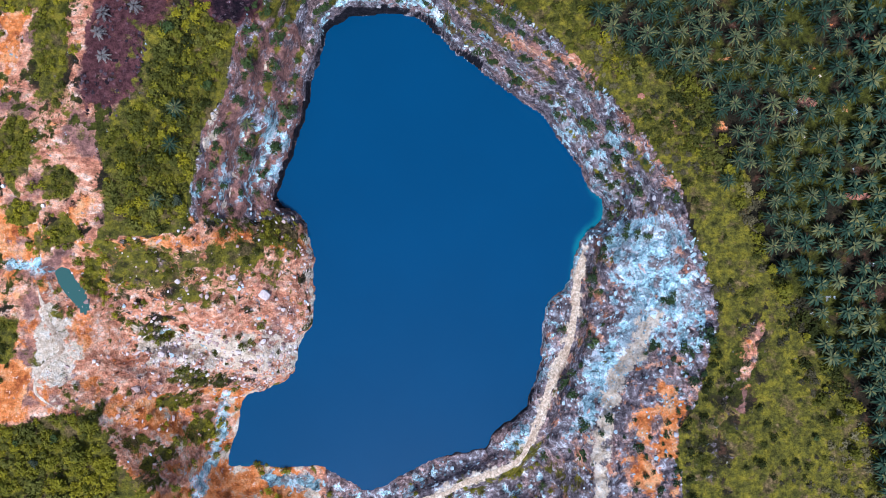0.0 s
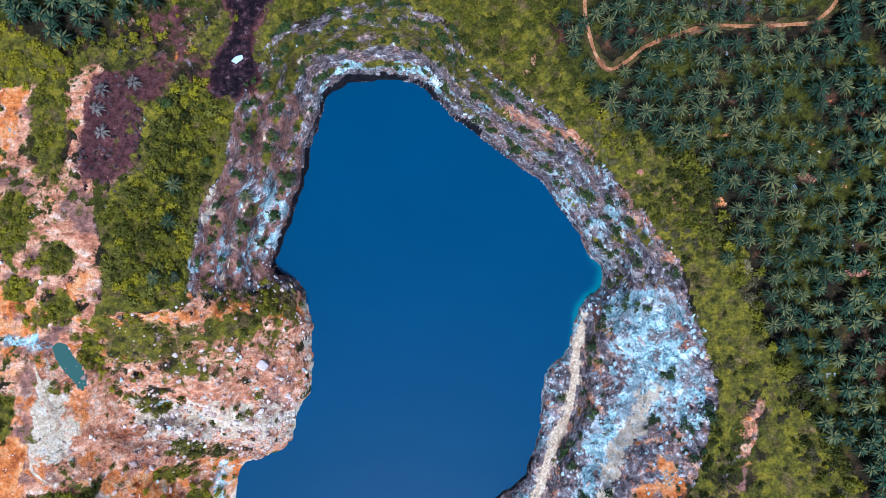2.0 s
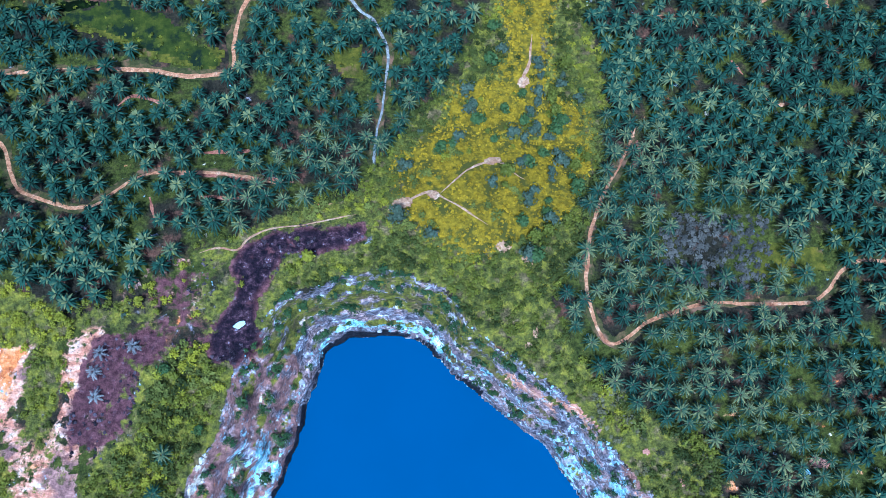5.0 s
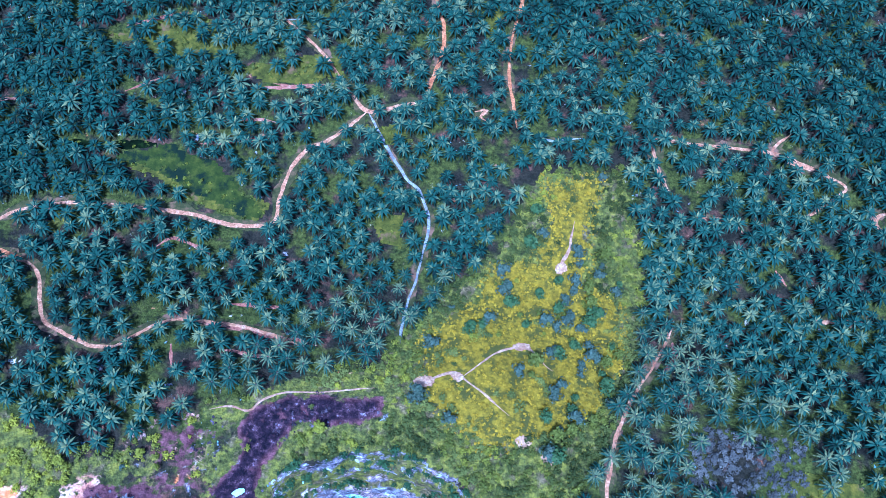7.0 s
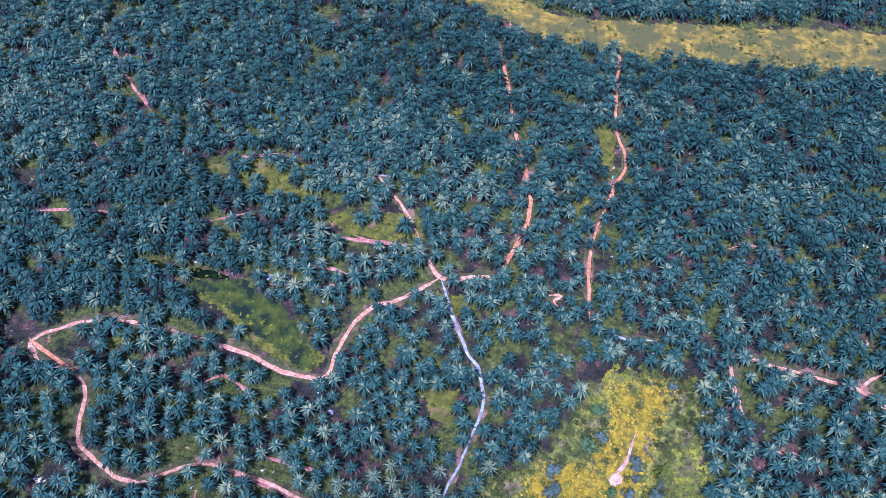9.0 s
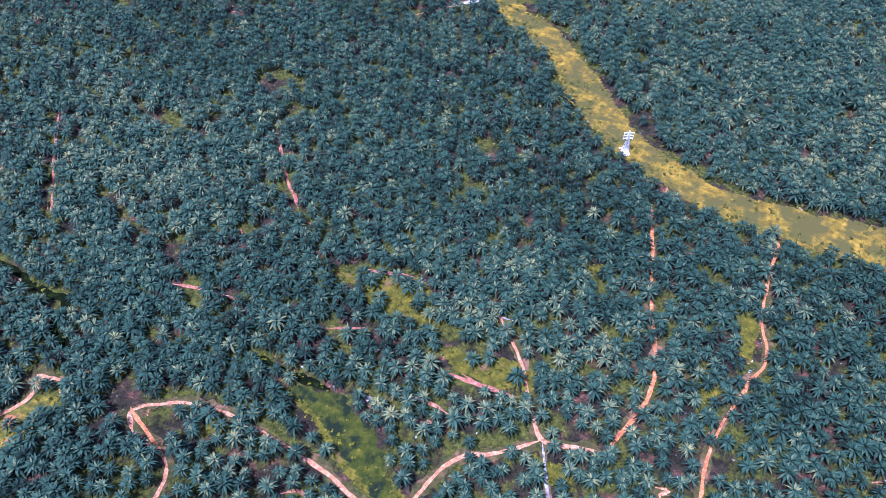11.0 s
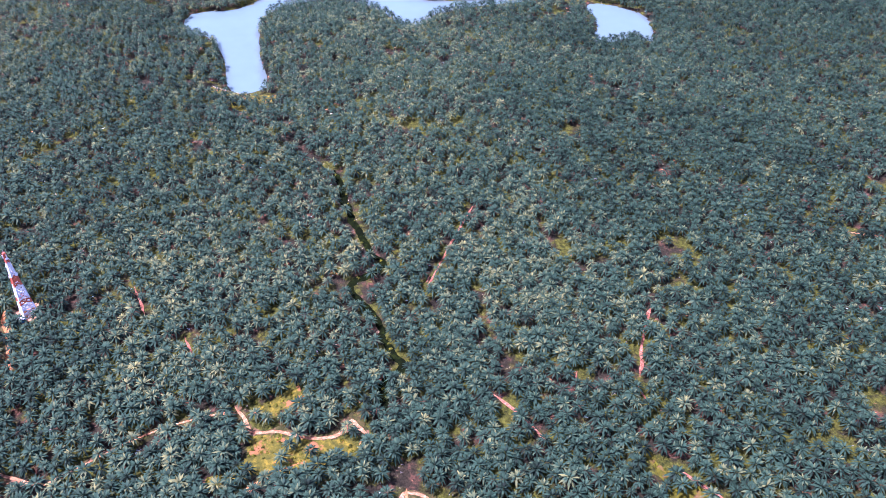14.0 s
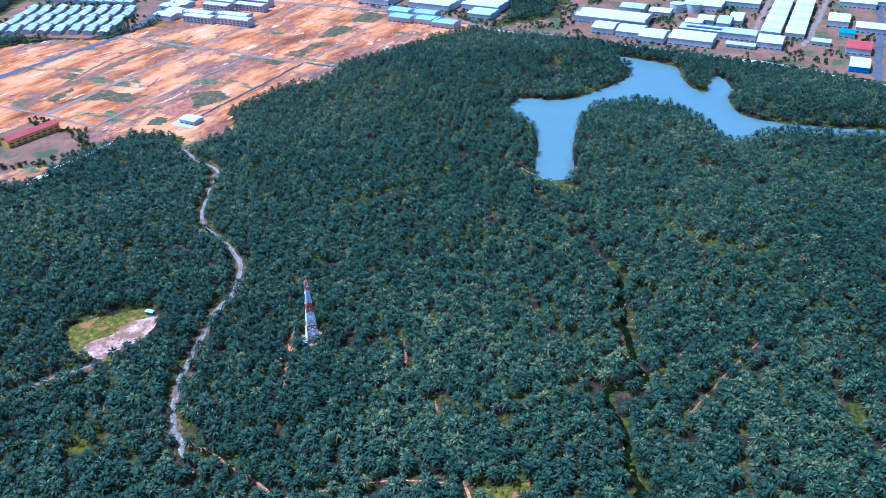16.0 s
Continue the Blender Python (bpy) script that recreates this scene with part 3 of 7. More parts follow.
TRACKS = {  # name: material, width, line
    "haul_road": ("dust", 5.5, [(68, 9), (66, -2), (64, -12), (62, -28), (55, -47), (48, -63), (42, -81), (32, -93), (20, -98), (4, -104), (-14, -112)]),
    "west_track": ("dust", 4.5, [(-168, -8), (-165, -20), (-162, -27), (-160, -34), (-167, -42), (-169, -51), (-161, -58)]),
    "ring_track": ("earth", 3.2, [(89, 222), (82, 206), (69, 181), (62, 161), (60, 143), (62, 128), (67, 117), (74, 116), (86, 125), (101, 131), (115, 134), (132, 134), (154, 135), (164, 141), (172, 151), (185, 155), (205, 150)]),
    "terrace_track": ("earth", 3.6, [(-237, 209), (-229, 209), (-214, 208), (-205, 201), (-199, 189), (-191, 178), (-181, 174), (-166, 170), (-156, 171), (-149, 178), (-139, 187), (-125, 190), (-101, 190), (-77, 185)]),
    "contour_track": ("earth", 4.0, [(-237, 209), (-248, 217), (-235, 233), (-219, 241), (-193, 245), (-159, 247), (-138, 245), (-121, 244), (-106, 247), (-106, 260), (-106, 271), (-103, 283), (-97, 293), (-90, 297), (-73, 318)]),
    "cross_track": ("earth", 4.0, [(-141, 379), (-123, 367), (-103, 351), (-90, 335), (-73, 319), (-58, 324), (-45, 329)]),
    "north_track": ("red", 4.2, [(-45, 329), (-42, 345), (-40, 369), (-46, 392), (-57, 415), (-67, 435), (-82, 471), (-95, 498)]),
    "gravel_track": ("grey", 4.2, [(-73, 319), (-57, 296), (-46, 282), (-38, 275), (-31, 260), (-31, 245), (-32, 229), (-34, 209), (-33, 192)]),
    "red_track": ("red", 3.6, [(-25, 540), (-21, 521), (-10, 457), (2, 428), (0, 406), (-3, 372), (-1, 346), (6, 320)]),
    "short_track": ("grey", 4.0, [(16, 318), (24, 315), (40, 319)]),
    "east_track": ("earth", 4.5, [(85, 294), (82, 300), (77, 314), (78, 324), (96, 324), (121, 325), (137, 325), (150, 321), (165, 316)]),
    "spur_track": ("earth", 3.5, [(147, 338), (140, 331), (137, 325), (142, 322), (146, 320), (158, 317), (169, 313), (173, 309), (168, 303), (160, 296), (150, 288)]),
    "far_east_track": ("earth", 3.2, [(66, 386), (75, 392), (92, 393)]),
    "bend_track": ("earth", 4.5, [(196, 299), (188, 296), (187, 289), (196, 285)]),
    "low_east_track": ("earth", 3.6, [(152, 239), (157, 236), (165, 237), (188, 240)]),
    "stub_track": ("earth", 4.5, [(-17, 326), (-11, 329), (-14, 324), (-10, 321)]),
    "old_gravel": ("grey", 4.0, [(-131, 370), (-120, 373)]),
    "loop_track": ("earth", 3.5, [(97, 280), (103, 282), (115, 282), (122, 276)]),
    "meadow_path": ("salmon", 3.6, [(-26, 172), (-21, 175), (-8, 182), (-2, 179), (7, 174), (18, 166)]),
    "meadow_loop": ("salmon", 3.4, [(-4, 180), (8, 194), (17, 199), (25, 199), (32, 192), (35, 190)]),
    "meadow_spur": ("salmon", 4.2, [(40, 270), (39, 262), (38, 253), (33, 243)]),
    "burn_path": ("salmon", 2.6, [(-106, 150), (-98, 153), (-90, 152), (-86, 157), (-77, 162), (-60, 165), (-40, 170)]),
    "corridor_road": ("pale", 6.0, [(-322, 626), (-314, 640), (-305, 663), (-292, 688)]),
    "strip_road_south": ("earth", 3.6, [(-345, 590), (-328, 614), (-318, 636)]),
    "strip_road_north": ("earth", 3.6, [(-284, 699), (-268, 721), (-227, 791), (-205, 850)]),
    "hollow_track": ("earth", 4.6, [(-290, 210), (-298, 207), (-305, 204), (-300, 199), (-297, 191), (-301, 179), (-312, 165), (-317, 152), (-330, 148), (-340, 145)]),
    "hollow_link": ("earth", 2.6, [(-334, 146), (-338, 130), (-336, 90), (-322, 42)]),
    "hollow_spur": ("red", 4.0, [(-284, 170), (-282, 162), (-278, 146), (-273, 136)]),
    "junction_track": ("red", 4.0, [(-250, 218), (-233, 213), (-216, 209)]),
    "corridor_spur": ("red", 4.0, [(-97, 545), (-94, 530), (-93, 515)]),
    "main_track": ("dirt", 6.0, [(-800, -172), (-788, -167), (-757, -142), (-731, -113), (-682, -107), (-643, -101), (-623, -91), (-599, -69), (-568, -46), (-530, -40), (-500, -45), (-484, -46), (-446, -47), (-416, -46), (-384, -39), (-365, -28), (-350, -20)]),
    "main_branch": ("earth", 3.2, [(-365, -28), (-357, -7), (-344, 10), (-336, 25), (-322, 42)]),
    "west_branch": ("dirt", 5.0, [(-440, -106), (-434, -110), (-418, -133), (-407, -148), (-398, -162), (-390, -185)]),
    "mast_track": ("red", 4.5, [(-480, 20), (-470, 18), (-451, 21), (-430, 22), (-413, 24)]),
    "dam_road": ("pale", 6.0, [(-755, 192), (-748, 197), (-732, 214), (-708, 240)]),
    "strip_path": ("pale", 6.0, [(-1064, 713), (-973, 678), (-894, 644), (-860, 620), (-827, 625)])}
GULLIES = [(5.0, [(-560, 262), (-482, 258), (-448, 259), (-431, 261), (-417, 236), (-380, 243), (-356, 241), (-335, 243), (-322, 229), (-304, 224)]),
    (4.0, [(-224, 277), (-206, 278), (-190, 280), (-176, 282)])]
CREASES = [[(-318, 307), (-300, 297), (-270, 282)], [(-395, 318), (-362, 308), (-335, 297)], [(-655, 30), (-690, 72), (-700, 110)], [(-860, 205), (-800, 185), (-750, 170)], [(-650, 215), (-610, 240), (-560, 260), (-520, 290)]]
MARSH = [(-194, 272), (-170, 285), (-147, 277), (-116, 258), (-108, 246), (-126, 248), (-155, 258)]
BARE = [[(-127, 189), (-106, 189), (-85, 187), (-69, 186)], [(-115, 200), (-102, 201), (-87, 202)], [(-112, 177), (-100, 177), (-87, 177)], [(-155, 285), (-136, 290), (-119, 295)],
    [(-153, 298), (-136, 303), (-118, 305)], [(-160, 225), (-154, 231), (-148, 232), (-132, 226)], [(-135, 323), (-114, 328), (-103, 331)], [(86, 219), (89, 207), (82, 195)]]
SCARS = [[(-295, 286), (-274, 294), (-251, 300)], [(-293, 340), (-285, 334)], [(-269, 367), (-257, 365)], [(-399, 284), (-444, 322), (-474, 348)], [(-215, 354), (-184, 368)], [(-202, 311), (-184, 323)],
    [(-126, 328), (-108, 328), (-94, 333)], [(-409, 125), (-386, 128)], [(-470, 99), (-439, 104)], [(-403, 284), (-409, 289)], [(-330, -6), (-326, -20)], [(-385, -85), (-403, -89)], [(-327, 413), (-296, 387), (-275, 372)], [(142, 251), (137, 259)], [(-132, 176), (-128, 166)]]
TRACK_LINES = {k: curve_through(v[2], False, 5) for k, v in TRACKS.items()}
HILLS = [(-990, 70, 130, 120, 13), (-745, 95, 75, 90, 7), (-805, 330, 80, 75, 10), (-930, 560, 70, 110, 7), (-1110, 250, 70, 90, 8), (-780, -80, 90, 70, 6), (-640, -190, 80, 90, 5), (-640, 380, 110, 120, 7), (-640, 180, 60, 90, 4), (-560, 560, 140, 110, 6)]
WATER_Z, RIM_Z, LAKE_Z = -36.0, 20.0, -1.2


# ---------------------------------------------------------------- ground form
def pit_share(x, y):
    """0 at the water's edge, 1 at the rim; and metres from the shore."""
    dw = -inside(x, y, SHORE)
    dw = dw + (1.5 * fbm(x, y, 5.5, 3, 201) + 0.8) * (1 - smooth(2, 14, np.abs(dw)))
    dr = inside(x, y, RIM)
    dr = dr + 3.0 * fbm(x, y, 15, 3, 202) * (1 - smooth(4, 22, np.abs(dr)))
    s = np.clip(dw, 0, None) / (np.clip(dw, 0, None) + np.clip(dr, 0, None) + 1e-6)
    return np.where(dr <= 0, 1.0, np.where(dw <= 0, 0.0, s)), dw, dr


def blob(x, y, cx, cy, rx, ry, turn=0.0):
    """A soft-edged oval, 1 in its middle."""
    c, s = np.cos(radians(turn)), np.sin(radians(turn))
    u, v = (x - cx) * c + (y - cy) * s, (y - cy) * c - (x - cx) * s
    return np.exp(-(((u / rx) ** 2 + (v / ry) ** 2) ** 1.5))


def west_green(x, y):
    """Thickets on the western bank."""
    spots = ((-164, 92, 7, 22, 0), (-178, 50, 7, 13, 0), (-166, 118, 14, 8, 0), (-160, 36, 7, 7, 0), (-138, 50, 7, 9, 0), (-158, 15, 8, 6, 0), (-184, 118, 14, 10, 0), (-183, -30, 6, 10, 0), (-176, 22, 6, 5, 0))
    return np.max([blob(x, y, *q) for q in spots], 0)


def wild(x, y):
    """Where the pit's side is a tumbled slope, not benches: the western spit, the eastern shelf."""
    spit = (1 - smooth(-60, -52, x)) * smooth(-134, -120, y) * (1 - smooth(16, 30, y))
    shelf = smooth(40, 54, x) * (1 - smooth(18, 36, y))
    return np.clip(spit + shelf, 0, 1), spit, shelf


def height(x, y):
    x, y = np.asarray(x, float), np.asarray(y, float)
    hill = RIM_Z * (1 - smooth(150, 240, y)) * smooth(-330, -200, x)
    near = smooth(-260, -180, x) * (1 - smooth(180, 260, x)) * (1 - smooth(200, 300, y)) * smooth(-330, -200, y)
    roll = 1.6 * fbm(x, y, 130, 3, 5)
    z = hill + roll * (1 - near)
    # low wooded hills round the reservoir
    for cx, cy, rx, ry, up in HILLS:
        z = z + up * np.exp(-(((x - cx) / rx) ** 2 + ((y - cy) / ry) ** 2))
    far = (x < -650)
    if far.any():
        d = np.full(x.shape, -999.0)
        d[far] = np.maximum(inside(x[far], y[far], RESERVOIR), inside(x[far], y[far], FAR_POND))
        z = np.where(d > -40, z * smooth(0, 40, -d) - 4.0 * smooth(-6, 5, d), z)
    box = (np.abs(x) < 215) & (y > -175) & (y < 215)
    if box.any():
        bx, by = x[box], y[box]
        s, dw, dr = pit_share(bx, by)
        w, spit, shelf = wild(bx, by)
        bump = fbm(bx, by, 16, 4, 11)
        s2 = np.clip(s + (0.17 * fbm(bx, by, 34, 3, 21) + 0.09 * fbm(bx, by, 11, 3, 22)) * np.sin(np.pi * s), 0, 1)
        bench = np.interp(s2, [0, 0.08, 0.32, 0.38, 0.60, 0.66, 0.88, 0.93, 1.0], [0, 0.20, 0.26, 0.50, 0.55, 0.78, 0.83, 0.99, 1.0])
        slope = np.clip(0.02 + 0.98 * s2 ** 0.85, 0, 1) + 0.0
        p = bench * (1 - w) + slope * w
        low = (1 - smooth(-96, -74, by)) * smooth(-112, -98, bx) * (1 - smooth(46, 70, bx))
        low = np.maximum(low, 0.62 * (1 - smooth(-66, -50, by)) * smooth(-150, -138, bx) * (1 - smooth(-98, -90, bx)))
        p = p ** (1 + 1.5 * low)
        pz = WATER_Z + (z[box] - WATER_Z) * p
        rough = np.sin(np.pi * np.clip(s, 0, 1)) ** 0.5
        crag = 1 - np.abs(fbm(bx, by, 7, 4, 31, 0.6)) * 2
        pz = pz + rough * (2.8 * bump * w + 2.0 * crag + 1.9 * fbm(bx, by, 4.8, 2, 40))
        # haul road cut and the shoreline lip
        road = line_distance(bx, by, TRACK_LINES["haul_road"])
        level = np.interp(by, [-112, -60, 10], [-27.0, -28.0, -33.0])
        pz = pz + (level - pz) * (1 - smooth(2.6, 7.0, road)) * (dw > 0)
        pz = np.where(dw > 0, np.maximum(pz, WATER_Z + 0.25 * np.clip(dw, 0, 2)), WATER_Z - np.clip(-dw * 0.9, 0, 8) - 0.1)
        # a broken scarp across the spit
        brow = np.interp(bx, [-146, -123, -101], [-33, -27, -39]) + 1.5 * fbm(bx, by, 6, 2, 44)
        off = by - brow
        pz = pz - 4.5 * (1 - smooth(-1.2, 0.8, off)) * smooth(-13, -3, off) * smooth(-147, -138, bx) * (1 - smooth(-108, -99, bx))
        out = dr <= 0
        pz = np.where(out, z[box] + 0.5 * fbm(bx, by, 9, 4, 51) + 2.2 * fbm(bx, by, 45, 2, 61) * smooth(0, 25, -dr), pz)
        dp = inside(bx, by, POND)
        pz = pz - (pz - (15.2 - 1.5 * smooth(-2, 4, dp))) * smooth(-6, 0, dp)
        z = z.copy()
        z[box] = pz
    return z


# ---------------------------------------------------------------- mesh helpers
def fast_mesh(name, verts, faces, mat=None, smoothed=False):
    """A mesh from arrays: verts (n, 3), faces (m, 3 or 4)."""
    me = bpy.data.meshes.new(name)
    verts, faces = np.ascontiguousarray(verts, np.float32), np.ascontiguousarray(faces, np.int32)
    k = faces.shape[1]
    me.vertices.add(len(verts)), me.loops.add(faces.size), me.polygons.add(len(faces))
    me.vertices.foreach_set("co", verts.ravel())
    me.loops.foreach_set("vertex_index", faces.ravel())
    me.polygons.foreach_set("loop_start", np.arange(0, faces.size, k, dtype=np.int32))
    me.polygons.foreach_set("use_smooth", np.full(len(faces), smoothed))
    me.update(calc_edges=True)
    if mat:
        me.materials.append(mat)
    return me


def give(me, name, values, kind="FLOAT"):
    at = me.attributes.new(name, kind, "POINT")
    at.data.foreach_set({"FLOAT_COLOR": "color", "FLOAT_VECTOR": "vector"}.get(kind, "value"), np.ascontiguousarray(values, np.float32).ravel())


def part(name, bm, mat, parent, label=""):
    """Links a bmesh as one mesh object under a thing or part."""
    me = bpy.data.meshes.new(name)
    bm.to_mesh(me)
    bm.free()
    me.materials.append(mat)
    ob = new(name, me)
    ob.parent = parent
    return tagged(ob, label) if label else ob


def box_bm(sx, sy, sz, x=0, y=0, z=0, bevel=0.0):
    bm = bmesh.new()
    bmesh.ops.create_cube(bm, size=1)
    bmesh.ops.scale(bm, vec=(sx, sy, sz), verts=bm.verts)
    if bevel:
        bmesh.ops.bevel(bm, geom=bm.edges[:], offset=bevel, segments=1, affect="EDGES")
    bmesh.ops.translate(bm, vec=(x, y, z + sz / 2), verts=bm.verts)
    return bm


def bar(bm, a, b, r):
    """A square bar between two points, into bm."""
    a, b = Vector(a), Vector(b)
    d = b - a
    q = d.to_track_quat("Z", "Y").to_matrix().to_4x4()
    made = bmesh.ops.create_cube(bm, size=1)["verts"]
    bmesh.ops.transform(bm, matrix=Matrix.Translation((a + b) / 2) @ q @ Matrix.Diagonal((2 * r, 2 * r, d.length, 1)), verts=made)


def patch(name, line, cell, mat, lift, label, z=None, kind="structure", ragged=0.0):
    """A sheet of ground cover over a closed outline, draped on the ground."""
    line = np.array(line, float)
    (x0, y0), (x1, y1) = line.min(0) - cell, line.max(0) + cell
    xs, ys = np.arange(x0, x1 + cell, cell), np.arange(y0, y1 + cell, cell)
    gx, gy = np.meshgrid(xs, ys)
    gx2, gy2 = gx + 0.35 * cell * fbm(gx, gy, cell * 1.1, 1, 3), gy + 0.35 * cell * fbm(gx, gy, cell * 1.1, 1, 4)
    d = inside(gx2, gy2, line)
    if ragged:
        d = d + ragged * fbm(gx2, gy2, ragged * 3, 3, 8)
    keep = d > 0
    cells = keep[:-1, :-1] & keep[1:, :-1] & keep[:-1, 1:] & keep[1:, 1:]
    n = gx.shape[1]
    j, i = np.nonzero(cells)
    a = j * n + i
    f = np.stack([a, a + 1, a + n + 1, a + n], -1)
    used, inv = np.unique(f, return_inverse=True)
    px, py = gx2.ravel()[used], gy2.ravel()[used]
    pz = (height(px, py) if z is None else np.full(px.shape, z)) + lift
    me = fast_mesh(name, np.stack([px, py, pz], -1), inv.reshape(f.shape), mat, True)
    return tagged(new(name, me), label, "ground", kind=kind)


def ribbon(name, line, width, mat, lift, label, category="road", uneven=0.25, seed=0):
    """A track or road laid on the ground, with worn, uneven edges."""
    fine = curve_through(line, False, 3) if len(line) < 60 else line
    along = np.r_[0, np.cumsum(np.hypot(*np.diff(fine, axis=0).T))]
    at = np.linspace(0, along[-1], max(8, int(along[-1] / 1.6)))
    fine = np.stack([np.interp(at, along, fine[:, 0]), np.interp(at, along, fine[:, 1])], -1)
    fine = fine + 0.35 * width * np.stack([fbm(at, at * 0 + seed, 9, 2, 61), fbm(at, at * 0 + seed, 9, 2, 62)], -1)
    seg = np.gradient(fine, axis=0)
    seg /= np.linalg.norm(seg, axis=1, keepdims=True) + 1e-9
    nrm = np.stack([-seg[:, 1], seg[:, 0]], -1)
    run = np.arange(len(fine))
    wl = width / 2 * (1 + uneven * fbm(at, at * 0 + seed, 4.5, 3, seed)) * np.clip(0.95 + 0.6 * fbm(at, at * 0 + seed, 24, 2, seed + 5), 0.4, 1.3)
    wr = width / 2 * (1 + uneven * fbm(at, at * 0 + seed + 9, 4.5, 3, seed + 1)) * np.clip(0.95 + 0.6 * fbm(at, at * 0 + seed, 24, 2, seed + 6), 0.4, 1.3)
    fade = np.clip(np.minimum(run, run[::-1]) / 4.0, 0.3, 1)
    rails = [fine + nrm * (wl * fade)[:, None], fine + nrm * (wl * fade * 0.35)[:, None], fine - nrm * (wr * fade * 0.35)[:, None], fine - nrm * (wr * fade)[:, None]]
    v = np.concatenate([np.c_[r, height(r[:, 0], r[:, 1]) + lift - (0.08 if k in (0, 3) else 0)] for k, r in enumerate(rails)])
    n = len(fine)
    f = np.concatenate([np.stack([np.arange(n - 1) + k * n, np.arange(n - 1) + 1 + k * n, np.arange(n - 1) + 1 + (k + 1) * n, np.arange(n - 1) + (k + 1) * n], -1)[:, ::-1] for k in range(3)])
    return tagged(new(name, fast_mesh(name, v, f, mat, True)), label, category, kind="structure")


def outward(v):
    """Directions from the heart of a palm's crown of unit frond length to its points."""
    d = v - np.array([0.0, 0.0, 0.75])
    return d / np.linalg.norm(d, axis=1, keepdims=True)


def scatter(name, mats, shapes, x, y, z, size, tint, label, category, squash=1.0, tilt=0.0, seed=1):
    """Many uncountable plants or stones joined into one object of kind stuff."""
    rng = np.random.default_rng(seed)
    which = rng.integers(0, len(shapes), len(x))
    vs, fs, ts, ns, base = [], [], [], [], 0
    for k, (sv, sf, *own_tint) in enumerate(shapes):
        idx = np.nonzero(which == k)[0]
        if not len(idx):
            continue
        a = rng.uniform(0, 2 * np.pi, len(idx))
        c, s = np.cos(a), np.sin(a)
        sc = size[idx][:, None]
        flat = sv[None, :, :] * sc[:, :, None]
        px = flat[..., 0] * c[:, None] - flat[..., 1] * s[:, None] + x[idx][:, None]
        py = flat[..., 0] * s[:, None] + flat[..., 1] * c[:, None] + y[idx][:, None]
        lean = rng.normal(0, tilt, (len(idx), 2)) if tilt else np.zeros((len(idx), 2))
        pz = flat[..., 2] * squash + z[idx][:, None] + (px - x[idx][:, None]) * lean[:, :1] + (py - y[idx][:, None]) * lean[:, 1:]
        vs.append(np.stack([px, py, pz], -1).reshape(-1, 3))
        fs.append((sf[None] + (np.arange(len(idx)) * len(sv))[:, None, None]).reshape(-1, 3) + base)
        ts.append(np.repeat(tint[idx], len(sv)) + (np.tile(own_tint[0], len(idx)) if own_tint else 0))
        if mats is M_PALM:
            d = outward(sv)
            ns.append(np.stack([d[:, 0] * c[:, None] - d[:, 1] * s[:, None], d[:, 0] * s[:, None] + d[:, 1] * c[:, None], np.broadcast_to(d[:, 2], (len(idx), len(sv)))], -1).reshape(-1, 3))
        base += len(idx) * len(sv)
    me = fast_mesh(name, np.concatenate(vs), np.concatenate(fs), mats)
    give(me, "tint", np.concatenate(ts))
    if ns:
        give(me, "outward", np.concatenate(ns), "FLOAT_VECTOR")
    return tagged(new(name, me), label, category, kind="stuff")


# ---------------------------------------------------------------- ground sheet
def spaced(stops):
    out = []
    for a, b, d in stops:
        out.append(np.linspace(a, b, max(2, int(round((b - a) / d)) + 1))[:-1])
    return np.concatenate(out + [[stops[-1][1]]])


